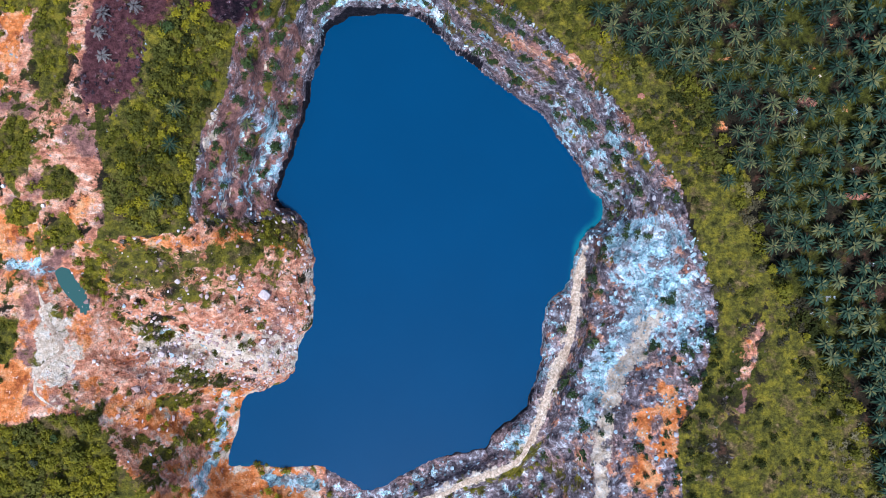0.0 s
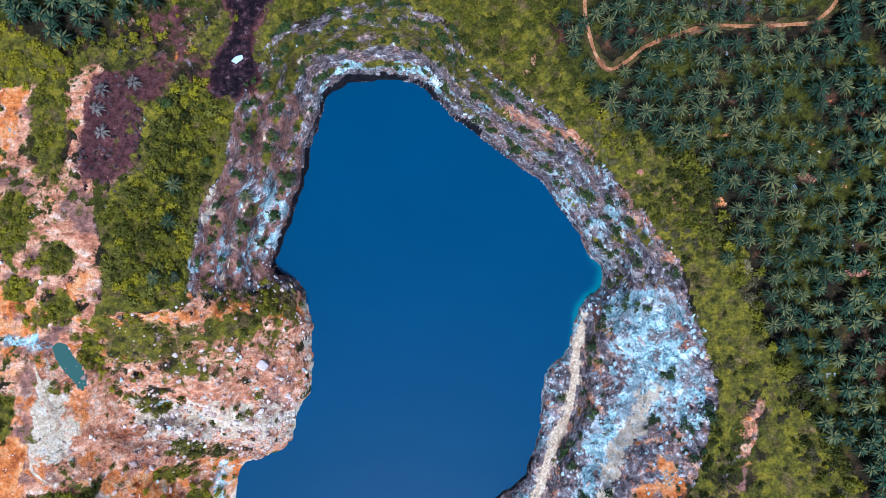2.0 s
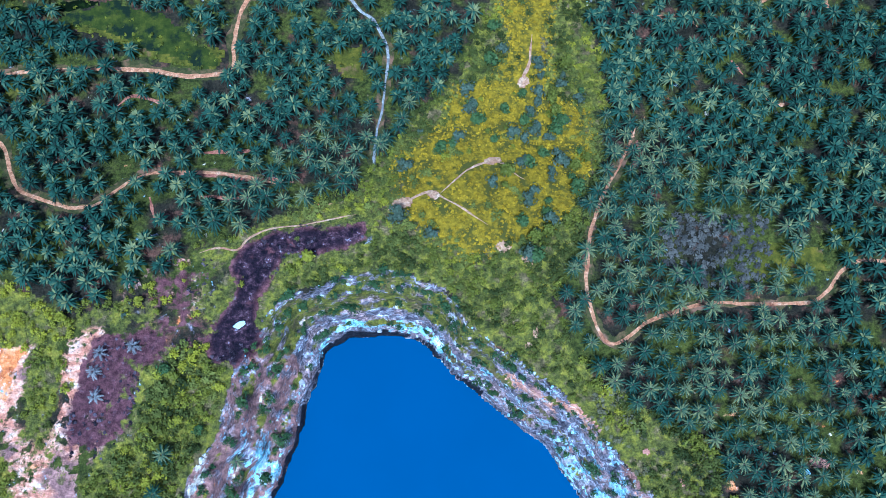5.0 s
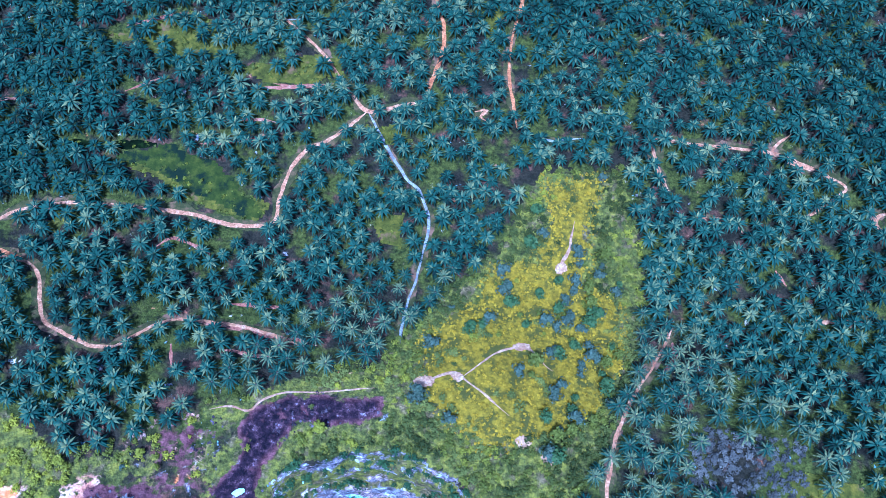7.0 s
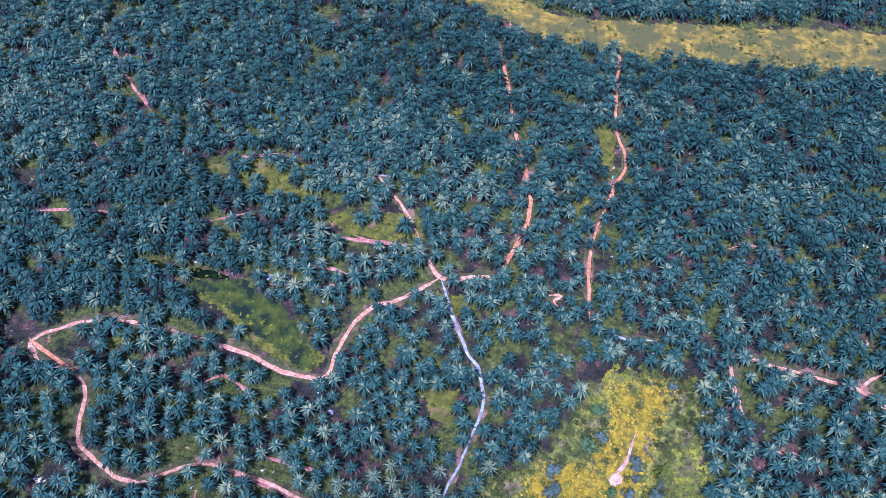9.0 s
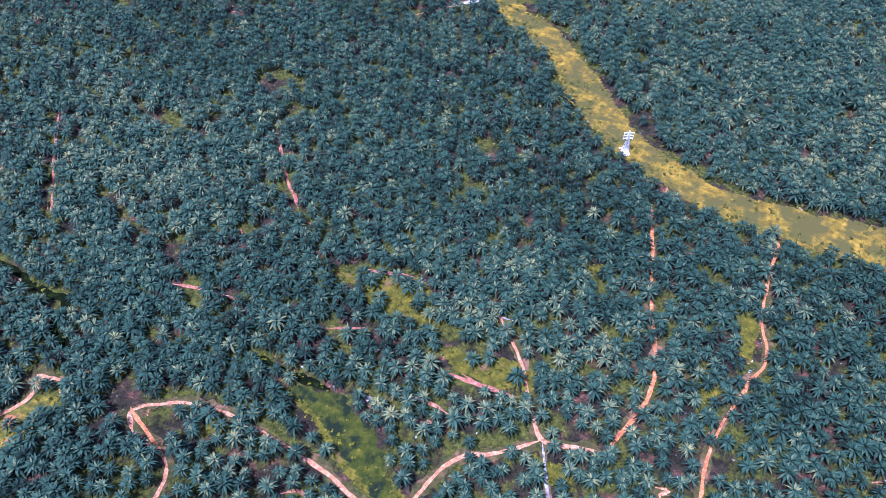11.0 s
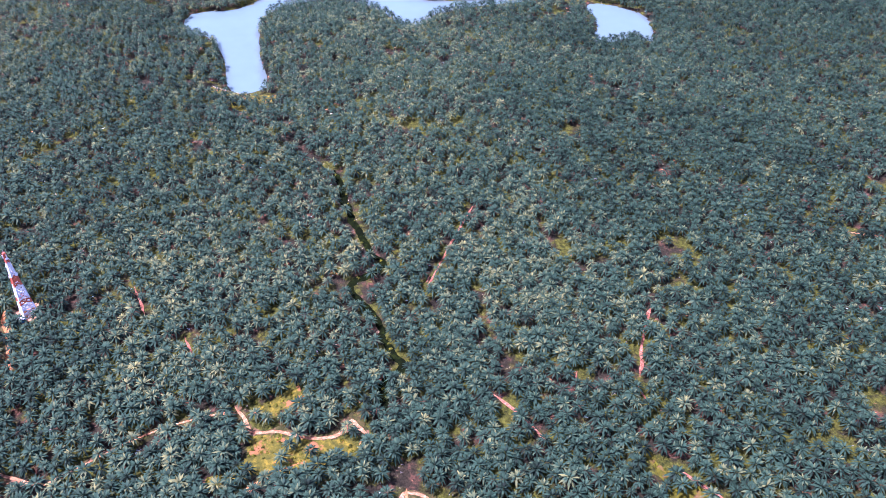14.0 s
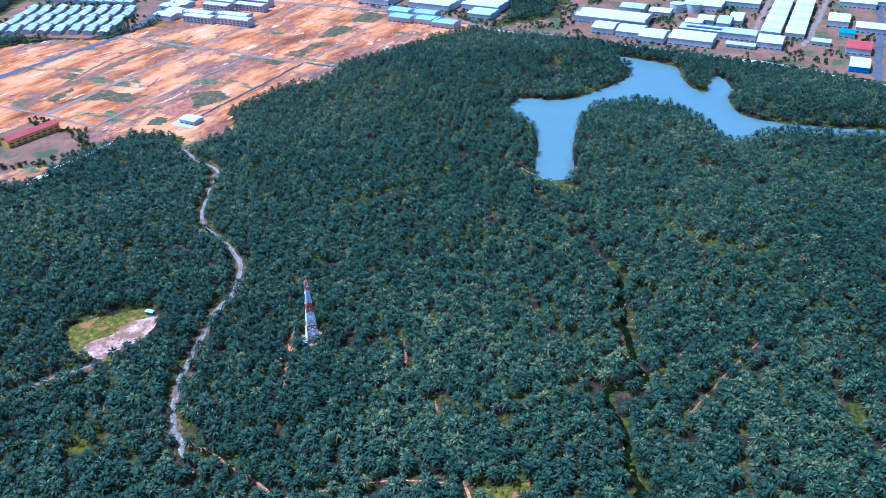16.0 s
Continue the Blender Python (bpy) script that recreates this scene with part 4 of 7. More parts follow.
def build_ground():
    xs = spaced([(-6500, -1600, 500), (-1600, -340, 13), (-340, -192, 6), (-192, 125, 1.4), (125, 190, 2.2), (190, 300, 10), (300, 900, 60), (900, 6000, 600)])
    ys = spaced([(-6500, -900, 600), (-900, -130, 14), (-130, -106, 2.4), (-106, 150, 1.4), (150, 215, 2.2), (215, 340, 6), (340, 1000, 13), (1000, 1600, 60), (1600, 7000, 600)])
    gx, gy = np.meshgrid(xs, ys)
    x, y = gx.ravel(), gy.ravel()
    z = height(x, y)
    n, m = len(xs), len(ys)
    a = (np.arange(m - 1)[:, None] * n + np.arange(n - 1)[None]).ravel()
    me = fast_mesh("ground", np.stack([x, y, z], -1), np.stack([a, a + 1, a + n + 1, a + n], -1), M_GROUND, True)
    zone, more = np.zeros((len(x), 4)), np.zeros((len(x), 4))
    box = (np.abs(x) < 260) & (y > -300) & (y < 320)
    bx, by = x[box], y[box]
    s, dw, dr = pit_share(bx, by)
    w, spit, shelf = wild(bx, by)
    wander = 5 * fbm(bx, by, 22, 3, 71)
    clear = smooth(-5, 5, inside(bx, by, CLEAR) + wander)
    rock = (dr > 0) * (dw > -6) * smooth(-1.5, 2.5, dr + 2 * fbm(bx, by, 8, 3, 72))
    burnt = np.max([share * smooth(-4, 4, inside(bx, by, b) + 0.8 * wander) for b, share in zip(BURNT, (0.95, 0.72))], 0)
    # near-black waterline band: wet rock plus painted shade of an unbuilt overhang
    wet_shade = (0.85 + 0.5 * fbm(bx, by, 14, 2, 207)) * np.exp(-(np.abs(dw - 0.1) / 1.15) ** 3) * (1 - w) * np.where((bx < -48) | (by > 98), 1.0, 0.55) * (by > -60)
    wet_shade = np.maximum(wet_shade, 0.7 * np.exp(-(np.abs(dw) / 1.15) ** 3) * (by < -58) * (bx > 0))
    violet = 0.50 * smooth(-34, 0, -np.abs(bx + 112)) * smooth(90, 112, by) * (1 - smooth(138, 152, by))
    # orange laterite: the west bank, a run-off fan under the white mounds, bare strips in the eastern scrub
    west = (1 - smooth(-150, -124, bx + wander)) * (1 - smooth(112, 128, by)) * smooth(-125, -100, by)
    fan = np.exp(-(((bx - 92 - 0.10 * (by + 60)) / 11) ** 2 + ((by + 72) / 32) ** 2) ** 1.5) * (0.75 + 0.7 * fbm(bx, by * 0.3, 6, 3, 174))
    bare = np.exp(-(((bx - 126 - 0.18 * (by + 35)) / 7) ** 2 + ((by + 38) / 24) ** 2))
    flecks = np.exp(-(((bx - 114) / 7) ** 2 + ((by - 62) / 14) ** 2))
    edge_west = 1 - smooth(-186, -168, bx + wander)
    wood = np.maximum(smooth(-4, 4, inside(bx, by, WEST_WOOD)), smooth(-4, 4, inside(bx, by, SOUTH_WOOD)))
    blots = 0.8 * np.max([blob(bx, by, *q) for q in ((-183, 95, 8, 13, 0), (-178, 16, 10, 9, 0), (-150, 22, 6, 14, 10), (-186, 70, 5, 8, 0), (-182, -45, 9, 9, 0), (-148, 45, 10, 6, 30))], 0) - west_green(bx, by) + 0.25 * fbm(bx, by, 12, 3, 171)
    streak = fbm(bx * 0.7 + by * 0.7, (by - bx) * 0.18, 7, 3, 172)
    sandy = smooth(0.05, 0.30, blots)
    southwest = spit * (1 - smooth(-62, -50, by))
    orange = np.maximum.reduce([west * (0.12 + 0.45 * sandy) + 0.35 * edge_west * west, 0.90 * southwest * smooth(-0.25, 0.25, streak), 0.72 * np.exp(-((by - 11 - 0.02 * (bx + 120)) / 5.5) ** 2) * spit, 0.80 * fan, 0.20 * bare, 0.36 * flecks, 0.34 * spit * smooth(0.5, 0.9, s)])
    torn = np.min([line_distance(bx, by, q) for q in ([(-178, 108), (-182, 82)], [(-150, 28), (-159, 15), (-171, 8)], [(-188, 22), (-171, 15)], [(-100, 15), (-117, 12), (-140, 8)])], 0)
    orange = np.maximum(orange * np.where((bx < -120) & (by > 0), 0.55, 1.0), (0.72 + 0.4 * fbm(bx, by, 8, 2, 181)) * np.exp(-(torn / 5.0) ** 2))
    orange = np.clip(orange * (1 - 0.9 * wood), 0, 1)
    salmon = np.maximum.reduce([(0.66 + 0.40 * fbm(bx, by, 26, 2, 93)) * spit, (0.66 + 0.2 * blots + 0.35 * fbm(bx, by, 14, 2, 178)) * west, 0.95 * southwest, 0.30 * (violet > 0.1), 0.58 * rock * (1 - w) * (bx < -66) * (by < 112) + 0.12 * (bx < -90) * rock, 0.50 * bare, 0.40 * np.exp(-(((bx - 112) / 16) ** 2 + ((by + 68) / 30) ** 2)) * (dr <= 0), 0.22 * rock * smooth(10, 50, bx) * smooth(20, 50, by), 0.34 * shelf * rock])
    scrape = line_distance(bx, by, SCRAPE)
    salmon = np.maximum(salmon, np.maximum((0.50 + 0.9 * fbm(bx, by, 6, 2, 179)) * np.exp(-(scrape / 1.5) ** 2), 0.42 * np.exp(-(scrape / 8.0) ** 2)))
    ledge = line_distance(bx, by, [(28, 103), (41, 95), (58, 87), (69, 79), (74, 70), (80, 57), (89, 47), (99, 32)])
    salmon = np.maximum(salmon, (0.62 + 0.4 * fbm(bx, by, 9, 2, 180)) * np.exp(-(ledge / 2.2) ** 2))
    salmon = np.clip(salmon * (1 - 0.9 * wood), 0, 1)
    mound = smooth(-5, 5, inside(bx, by, CHALK) + wander)
    lips = np.max([np.exp(-(((s - q) / 0.055) ** 2)) for q in (0.10, 0.36, 0.64, 0.93)], 0)
    heap = fbm(bx, by, 15, 3, 83)
    chalk = np.maximum((0.60 + 0.80 * heap) * mound * (1 - 0.75 * fan), rock * (1 - w) * np.clip(0.10 + 0.34 * lips + 0.75 * fbm(bx, by, 20, 3, 81) - 0.16 * (bx < -60) - 0.30 * smooth(88, 108, by) * (s > 0.25), 0, 0.75))
    chalk = np.maximum(chalk, 0.56 * np.exp(-(np.clip(dw - 1, 0, 40) / 4.5) ** 2) * shelf)
    north = smooth(92, 106, by) * (1 - smooth(0, 14, bx)) * rock
    chalk = np.maximum(chalk * (1 - 0.6 * north * smooth(0.34, 0.5, s)), 0.80 * north * np.exp(-(((s - 0.21) / 0.10) ** 2)) * smooth(-62, -46, bx))
    chalk = np.maximum(chalk, 0.62 * rock * (1 - w) * np.exp(-(((s - 0.30) / 0.16) ** 2)) * (np.clip(0.5 + 1.1 * fbm(bx, by, 13, 3, 208), 0, 1)) * (bx > 5))
    chalk = np.maximum(chalk, 0.85 * np.exp(-(line_distance(bx, by, [(-103, -60), (-106, -72), (-107, -84), (-110, -96), (-113, -112)]) / 3.2) ** 2) * (dw > 0))
    chalk = np.maximum(chalk, 0.85 * np.exp(-(line_distance(bx, by, [(-84, -101), (-74, -102), (-58, -104)]) / 3.6) ** 2) * (dw > 0))
    brow = by - np.interp(bx, [-146, -123, -101], [-33, -27, -39])
    chalk = np.maximum(chalk, 0.62 * np.exp(-((brow + 0.6) / 1.8) ** 2) * smooth(-147, -138, bx) * (1 - smooth(-108, -99, bx)))
    chalk = np.maximum(chalk, 0.55 * np.exp(-(line_distance(bx, by, [(-181, 2), (-172, 2), (-166, -1)]) / 4.0) ** 2))
    slab = 0.62 * np.exp(-(((bx - 84 - 0.3 * (by + 28)) / 8) ** 2 + ((by + 28) / 13) ** 2))
    tipped = spit * np.exp(-(((by + 38 + 0.10 * (bx + 100)) / 12) ** 2)) * smooth(-150, -125, bx)
    dust = np.maximum(0.72 * tipped, 0.95 * np.exp(-(((bx + 163 + 0.12 * (by + 30)) / 8) ** 2 + ((by + 34) / 24) ** 2)))
    dust = np.maximum(dust, 0.85 * np.exp(-(line_distance(bx, by, [(92, -21), (85, -37), (77, -47), (73, -62), (69, -79), (69, -102)]) / 4.0) ** 2))
    dust = np.maximum(dust, 0.42 * np.exp(-(np.clip(dw - 1, 0, 9) / 3.0) ** 2) * spit)
    dust = np.maximum(dust, 0.42 * southwest * smooth(0.05, 0.45, -fbm(bx * 0.7 + by * 0.7, (by - bx) * 0.18, 6, 3, 177)))
    dust = np.maximum(dust, 0.62 * np.exp(-(line_distance(bx, by, TRACK_LINES["haul_road"]) / 3.6) ** 2))
    dust = np.maximum(dust, 0.62 * np.exp(-(line_distance(bx, by, [(-86, 118), (-91, 100), (-91, 84), (-96, 66), (-100, 50)]) / 1.6) ** 2))
    dust = np.maximum(dust, 0.50 * np.exp(-(((s - 0.60 - 0.06 * fbm(bx, by, 20, 2, 176)) / 0.03) ** 2)) * rock * (1 - w) * (bx < -50))
    benches = np.max([np.exp(-(((s - q) / 0.075) ** 2)) for q in (0.22, 0.50, 0.80)], 0)
    patchy = fbm(bx, by, 19, 3, 133)
    green = clear * (dr <= 0) * np.clip(0.92 - np.clip(0.62 + 0.35 * sandy - 0.75 * west_green(bx, by), 0, 1) * west - 0.55 * bare - 0.3 * flecks - 0.45 * np.exp(-(((bx - 112) / 16) ** 2 + ((by + 68) / 30) ** 2)), 0, 1)
    green = np.maximum(green, wood * clear)
    green = np.maximum(green, rock * (1 - w) * benches * np.clip(0.42 + 0.5 * patchy + 0.25 * smooth(60, 110, by), 0, 0.85))
    green = np.maximum(green, spit * rock * (1 - 0.8 * southwest) * np.clip(0.17 + 0.30 * smooth(-38, -6, by) + 0.55 * patchy - 0.3 * tipped, 0, 0.7) * smooth(0.0, 0.12, s))
    green = np.maximum(green, shelf * rock * np.clip(0.12 + 0.6 * patchy - 0.3 * mound, 0, 0.65))
    clumps = np.max([blob(bx, by, *q) for q in ((-167, 11, 7, 5), (-149, -2, 5, 10), (-128, -29, 8, 4), (-113, -50, 8, 6), (-120, -60, 8, 5), (-112, -76, 8, 8), (-147, -69, 8, 5), (-85, -90, 9, 6), (-78, 19, 9, 5), (-92, 6, 14, 8), (-113, -12, 12, 5))], 0)
    green = np.maximum(green, southwest * rock * 0.72 * smooth(0.05, 0.35, -streak))
    green = np.maximum(green, 0.85 * clumps)
    green = green * (1 - 0.8 * smooth(0.4, 0.6, chalk) * spit)
    green = np.maximum(green, 0.62 * rock * (1 - w) * smooth(95, 115, by) * smooth(0.36, 0.46, s))
    green = green * (1 - (0.75 + 0.6 * fbm(bx, by, 8, 2, 182)).clip(0, 1) * np.exp(-(scrape / 2.6) ** 2))
    green = green * (1 - 0.95 * np.clip(np.maximum(burnt, violet * 1.6), 0, 1))
    zone[box, 0] = np.maximum(rock * (1 - 0.72 * spit), clear * (0.30 - 0.12 * west))
    zone[box, 1], zone[box, 3] = orange, salmon
    zone[box, 2] = np.clip(np.maximum(burnt, violet), 0, 1)
    more[box, 0], more[box, 1], more[box, 2], more[box, 3] = dust, chalk, green, slab
    paths = [[(-151, 116), (-157, 92), (-161, 68), (-163, 58), (-179, 39)], [(-178, 108), (-182, 80)], [(-147, 40), (-150, 25), (-159, 15), (-171, 7), (-185, 1)], [(-186, 22), (-171, 15)], [(-95, 16), (-117, 12), (-136, 8), (-151, 7)], [(-183, -13), (-180, -32), (-182, -47)]]
    scoured = np.min([line_distance(bx, by, q) for q in paths], 0)
    young = np.maximum.reduce([np.exp(-(scoured / 8.0) ** 2), 0.66 * spit * rock, 0.46 * west, 0.55 * shelf, 0.5 * ((bx > 0) | (by > 118)), 0.9 * southwest])
    shore_shade, raw = np.zeros(len(x)), np.full(len(x), 0.5)
    shore_shade[box], raw[box] = wet_shade, young
    give(me, "wet_shade", shore_shade), give(me, "fresh", raw)
    give(me, "zone", zone, "FLOAT_COLOR"), give(me, "zone_more", more, "FLOAT_COLOR")
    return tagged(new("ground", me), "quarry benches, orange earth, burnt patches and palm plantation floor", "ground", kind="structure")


build_ground()


def sheet_of_water(name, line, z, cell, mat, reach, label):
    ob = patch(name, line, cell, mat, 0, label, z)
    co = np.zeros(len(ob.data.vertices) * 3, np.float32)
    ob.data.vertices.foreach_get("co", co)
    co = co.reshape(-1, 3)
    d = inside(co[:, 0], co[:, 1], line)
    side = 0.35 + 0.75 * np.clip(fbm(co[:, 0], co[:, 1], 40, 2, 5) + 0.35, 0, 1)
    if z == WATER_Z:
        # the pit shelves gently only at the eastern inlet and along the spit
        side = 1.2 * np.exp(-(((co[:, 0] - 74) / 15) ** 2 + ((co[:, 1] - 24) / 20) ** 2)) + 0.42 * (co[:, 0] < -50) * smooth(-66, -56, co[:, 1]) * (1 - smooth(0, 22, co[:, 1]))
        side += 0.4 * (co[:, 0] < -84) * (co[:, 1] < -75) + 0.45 * smooth(42, 50, co[:, 0]) * (1 - smooth(8, 22, co[:, 1])) + 0.12
    give(ob.data, "shallow", np.exp(-np.clip(d - 3.0, 0, None) / reach) * side * 1.45)
    tagged(ob, category="water")
    return ob


def widened(line, by):
    line = np.array(line, float)
    seg = np.roll(line, -1, 0) - np.roll(line, 1, 0)
    seg /= np.linalg.norm(seg, axis=1, keepdims=True) + 1e-9
    nrm = np.stack([seg[:, 1], -seg[:, 0]], -1)
    area = np.sum(line[:, 0] * np.roll(line[:, 1], -1) - np.roll(line[:, 0], -1) * line[:, 1])
    return line + nrm * by * np.sign(area)


sheet_of_water("quarry_lake_water", widened(SHORE, 3.0), WATER_Z, 2.0, M_LAKE, 5.5, "deep blue still water filling the quarry pit")
sheet_of_water("pond_water", widened(curve_through(POND, True, 5), 1.3), 14.9, 1.0, M_POND, 1.5, "small murky green pond on orange quarry ground")
sheet_of_water("reservoir_water", widened(RESERVOIR, 6.0), LAKE_Z, 2.6, M_FAR_LAKE, 12.0, "pale grey-blue branching reservoir between wooded spurs")
sheet_of_water("far_pond_water", widened(FAR_POND, 5.0), LAKE_Z, 2.6, M_FAR_LAKE, 12.0, "pale pond beside a strip of bare earth")

# ---------------------------------------------------------------- ground covers and tracks
patch("meadow", MEADOW, 2.0, M_CREEPER, 0.12, "yellow-green creeper meadow on the quarry's north side", ragged=5.0)
patch("corridor_grass", CORRIDOR, 2.2, M_VERGE, 0.3, "yellow mown grass strip under a power line", ragged=4.0)
patch("white_scar", WHITE_SCAR, 1.0, M_PALE_TRACK, 0.5, "bare white earth scar on the grass strip", ragged=2.0)
patch("dig_site", DIG, 1.0, M_DIG, 0.35, "bare pink and white earth clearing among palms", ragged=9.0)
patch("dig_grass", DIG_GRASS, 2.0, M_GOLD_GRASS, 0.22, "grass round a bare earth clearing", ragged=5.0)
patch("cleared_land", CLEARED, 5.0, M_CLEARED, 0.3, "graded bright orange building land with faint plots", ragged=6.0)
patch("factory_ground", FACTORIES, 10.0, M_YARD, 0.3, "brown earth yards of an industrial estate", ragged=4.0)
patch("estate_ground", HOUSES, 10.0, M_YARD, 0.26, "brown ground between rows of terraced houses", ragged=4.0)
patch("campus_ground", CAMPUS, 10.0, M_YARD, 0.34, "brown and orange ground round pale roofed halls", ragged=4.0)
patch("dam_grass", DAM, 2.0, M_GOLD_GRASS, 0.3, "grassed bank of a low earth dam", ragged=2.0)
patch("dam_spill", [(-722, 196), (-712, 192), (-688, 206), (-676, 216), (-690, 222), (-706, 212)], 2.0, M_GRASS, 0.25, "green wet grass below a low dam", ragged=4.0)
patch("strip_grass", STRIP, 5.0, M_GRASS, 0.25, "green grassed strip running up from a dam", ragged=5.0)
for x, y, a, b in ((25, 156, 3.6, 2.6), (35, 151, 2.6, 4.6), (39, 119, 1.6, 2.8), (35, 114, 2.2, 1.8), (-5, 161, 2.2, 2.0), (-20, 176, 5.0, 3.4), (-6, 181, 3.4, 2.6), (35, 244, 3.6, 4.2), (20, 200, 5.0, 2.2), (83, 72, 2.4, 1.6), (97, 60, 1.4, 2.6), (102, 53, 2.2, 1.4), (108, 51, 1.8, 1.3), (152, 69, 4.5, 3.2), (172, 30, 6.0, 1.6)):
    ring = [(x + a * math.cos(q * 0.628), y + b * math.sin(q * 0.628)) for q in range(10)]
    patch("bare_patch", ring, 0.7, M_SALMON if x < 60 else M_PINK_EARTH, 0.3 if x < 60 else 0.7, "small patch of bare pinkish earth in scrub", ragged=1.6)
for k, line in SCRUB.items():
    patch("grass_patch", line, 1.5, M_GOLD_GRASS if k in ("grass_b", "grass_k", "grass_l", "grass_m") else M_GRASS, 0.2, "patch of rough yellow-green grass among oil palms", ragged=4.0)
patch("marsh", MARSH, 1.5, M_MARSH, 0.24, "wet green marsh grass in a hollow between palms", ragged=4.0)
# near-black strips: gully grass with the palms' shade painted in
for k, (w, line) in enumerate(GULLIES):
    ribbon("shade_dark_gully", curve_through(line, False, 4), w * 1.1, M_GULLY, 0.2, "wet gully overgrown with grass, deep shade painted near-black", "gully", 0.5, 30 + k)
KINDS = {"dirt": (M_DIRT_ROAD, "dusty grey-pink"), "pale": (M_PALE_TRACK, "pale gravel"), "dust": (M_DUST_TRACK, "dusty cream"), "earth": (M_TRACK, "pinkish earth"), "grey": (M_GREY_TRACK, "grey gravel"), "red": (M_RED_TRACK, "reddish earth"), "salmon": (M_SALMON, "bare salmon earth")}
for k, (name, (kind, width, line)) in enumerate(TRACKS.items()):
    where = "through the oil palm plantation"
    if kind == "salmon":
        where = "worn through scrub beside the quarry"
    if name in ("haul_road", "west_track"):
        where = "along the quarry's edge"
    ribbon(name, TRACK_LINES[name], width * (0.4 if name == "west_track" else 0.56 if name == "haul_road" else 0.75 if name == "corridor_road" else 0.6 if name == "main_track" else 0.34 if kind == "grey" else 0.42 if kind == "pale" else 0.5 if kind != "salmon" else 0.3), KINDS[kind][0], 0.55 if name == "corridor_road" else 0.28 if name != "haul_road" else 0.35, f"{KINDS[kind][1]} track {where}", "track", 0.7 if kind == "salmon" else 0.45, k)
for k, (name, (kind, width, line)) in enumerate(TRACKS.items()):
    if kind in ("earth", "red", "grey", "pale", "dirt") and name not in ("haul_road", "strip_path", "dam_road"):
        ribbon("track_shoulder", TRACK_LINES[name], width * (1.5 if kind != "grey" or name == "main_track" else 1.1), M_SHOULDER, 0.2, "worn grassy shoulder of an earth track", "verge", 0.8, 130 + k)
for k, line in enumerate(BARE + SCARS):
    ribbon("bare_terrace", curve_through(line, False, 6), 2.1 if k < len(BARE) else 2.0, M_BARE, 0.22, "strip of bare reddish earth between palm rows", "track", 0.7, 80 + k)


# ---------------------------------------------------------------- plant shapes
def palm_shape(fronds, seed, cuts=(0.08, 0.38, 0.72, 1.0), trunk=True, reach=1.0, wide=0.12, spread=1.0, leaflets=0):
    """A palm of unit frond length: arching, roof-shaped fronds round the head of a stem. Origin at the foot."""
    rng = np.random.default_rng(seed)
    v, f, o = [], [], []
    head = 1.45
    for k in range(fronds):
        share = (k + 0.5) / fronds
        az = k * 2.39996 + rng.normal(0, 0.14)
        up = radians(74 - 92 * share ** 0.8 + rng.normal(0, 6))
        ln = reach * (0.70 + 0.32 * share ** 0.5 + rng.normal(0, 0.06))
        droop = 0.26 + 0.36 * share + rng.normal(0, 0.06)
        ca, sa = np.cos(az), np.sin(az)
        twist = rng.normal(0, 0.3)
        side = np.array([-sa, ca, 0])

        def rib(t):
            r = ln * t * np.cos(up) + 0.03
            return np.array([r * ca, r * sa, head + ln * (t * np.sin(up) - droop * t * t)])

        if leaflets:
            ts = np.linspace(0.12, 1.0, leaflets + 1)
            base = len(v)
            v += [rib(t) for t in ts]
            for j in range(leaflets):
                t = (ts[j] + ts[j + 1]) / 2
                w = wide * 1.35 * np.sin(np.pi * min(1, 0.18 + 0.80 * t)) ** 0.7 * (0.9 + 0.2 * rng.random())
                ahead = rib(min(1.0, t + 0.18)) - rib(t)
                for sgn in (1, -1):
                    v.append(rib(t) + side * sgn * w + ahead * 0.8 + np.array([0, 0, -w * (0.45 + sgn * twist)]))
                    f.append((base + j, base + j + 1, len(v) - 1) if sgn < 0 else (base + j + 1, base + j, len(v) - 1))
        else:
            rows = []
            for t in cuts:
                w = wide * np.sin(np.pi * (0.14 + 0.80 * t)) ** 0.8 * (0.85 + 0.3 * rng.random()) if t < 1 else 0.0
                c = rib(t)
                rows.append([len(v)] if t == 1 else [len(v), len(v) + 1, len(v) + 2])
                v.append(c)
                if t < 1:
                    v += [c + side * w + np.array([0, 0, -w * (0.5 + twist)]), c - side * w + np.array([0, 0, -w * (0.5 - twist)])]
            for q, r in zip(rows[:-1], rows[1:]):
                if len(r) == 1:
                    f += [(q[0], q[2], r[0]), (q[1], q[0], r[0])]
                else:
                    f += [(q[0], q[2], r[2]), (q[0], r[2], r[0]), (q[1], q[0], r[0]), (q[1], r[0], r[1])]
        # hanging fronds tinted darker: older leaf, plus crown shade painted into the tint
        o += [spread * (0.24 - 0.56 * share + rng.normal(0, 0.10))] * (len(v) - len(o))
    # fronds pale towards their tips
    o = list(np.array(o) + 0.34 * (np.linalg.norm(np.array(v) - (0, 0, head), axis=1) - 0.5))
    if trunk:
        base = len(v)
        for zz, r in ((0.0, 0.07), (head, 0.055)):
            for a in range(3):
                v.append(np.array([r * np.cos(a * 2.094), r * np.sin(a * 2.094), zz]))
        for a in range(3):
            b = (a + 1) % 3
            f += [(base + a, base + b, base + 3 + b), (base + a, base + 3 + b, base + 3 + a)]
        o += [-0.5] * 6
    return np.array(v), np.array(f), np.array(o)


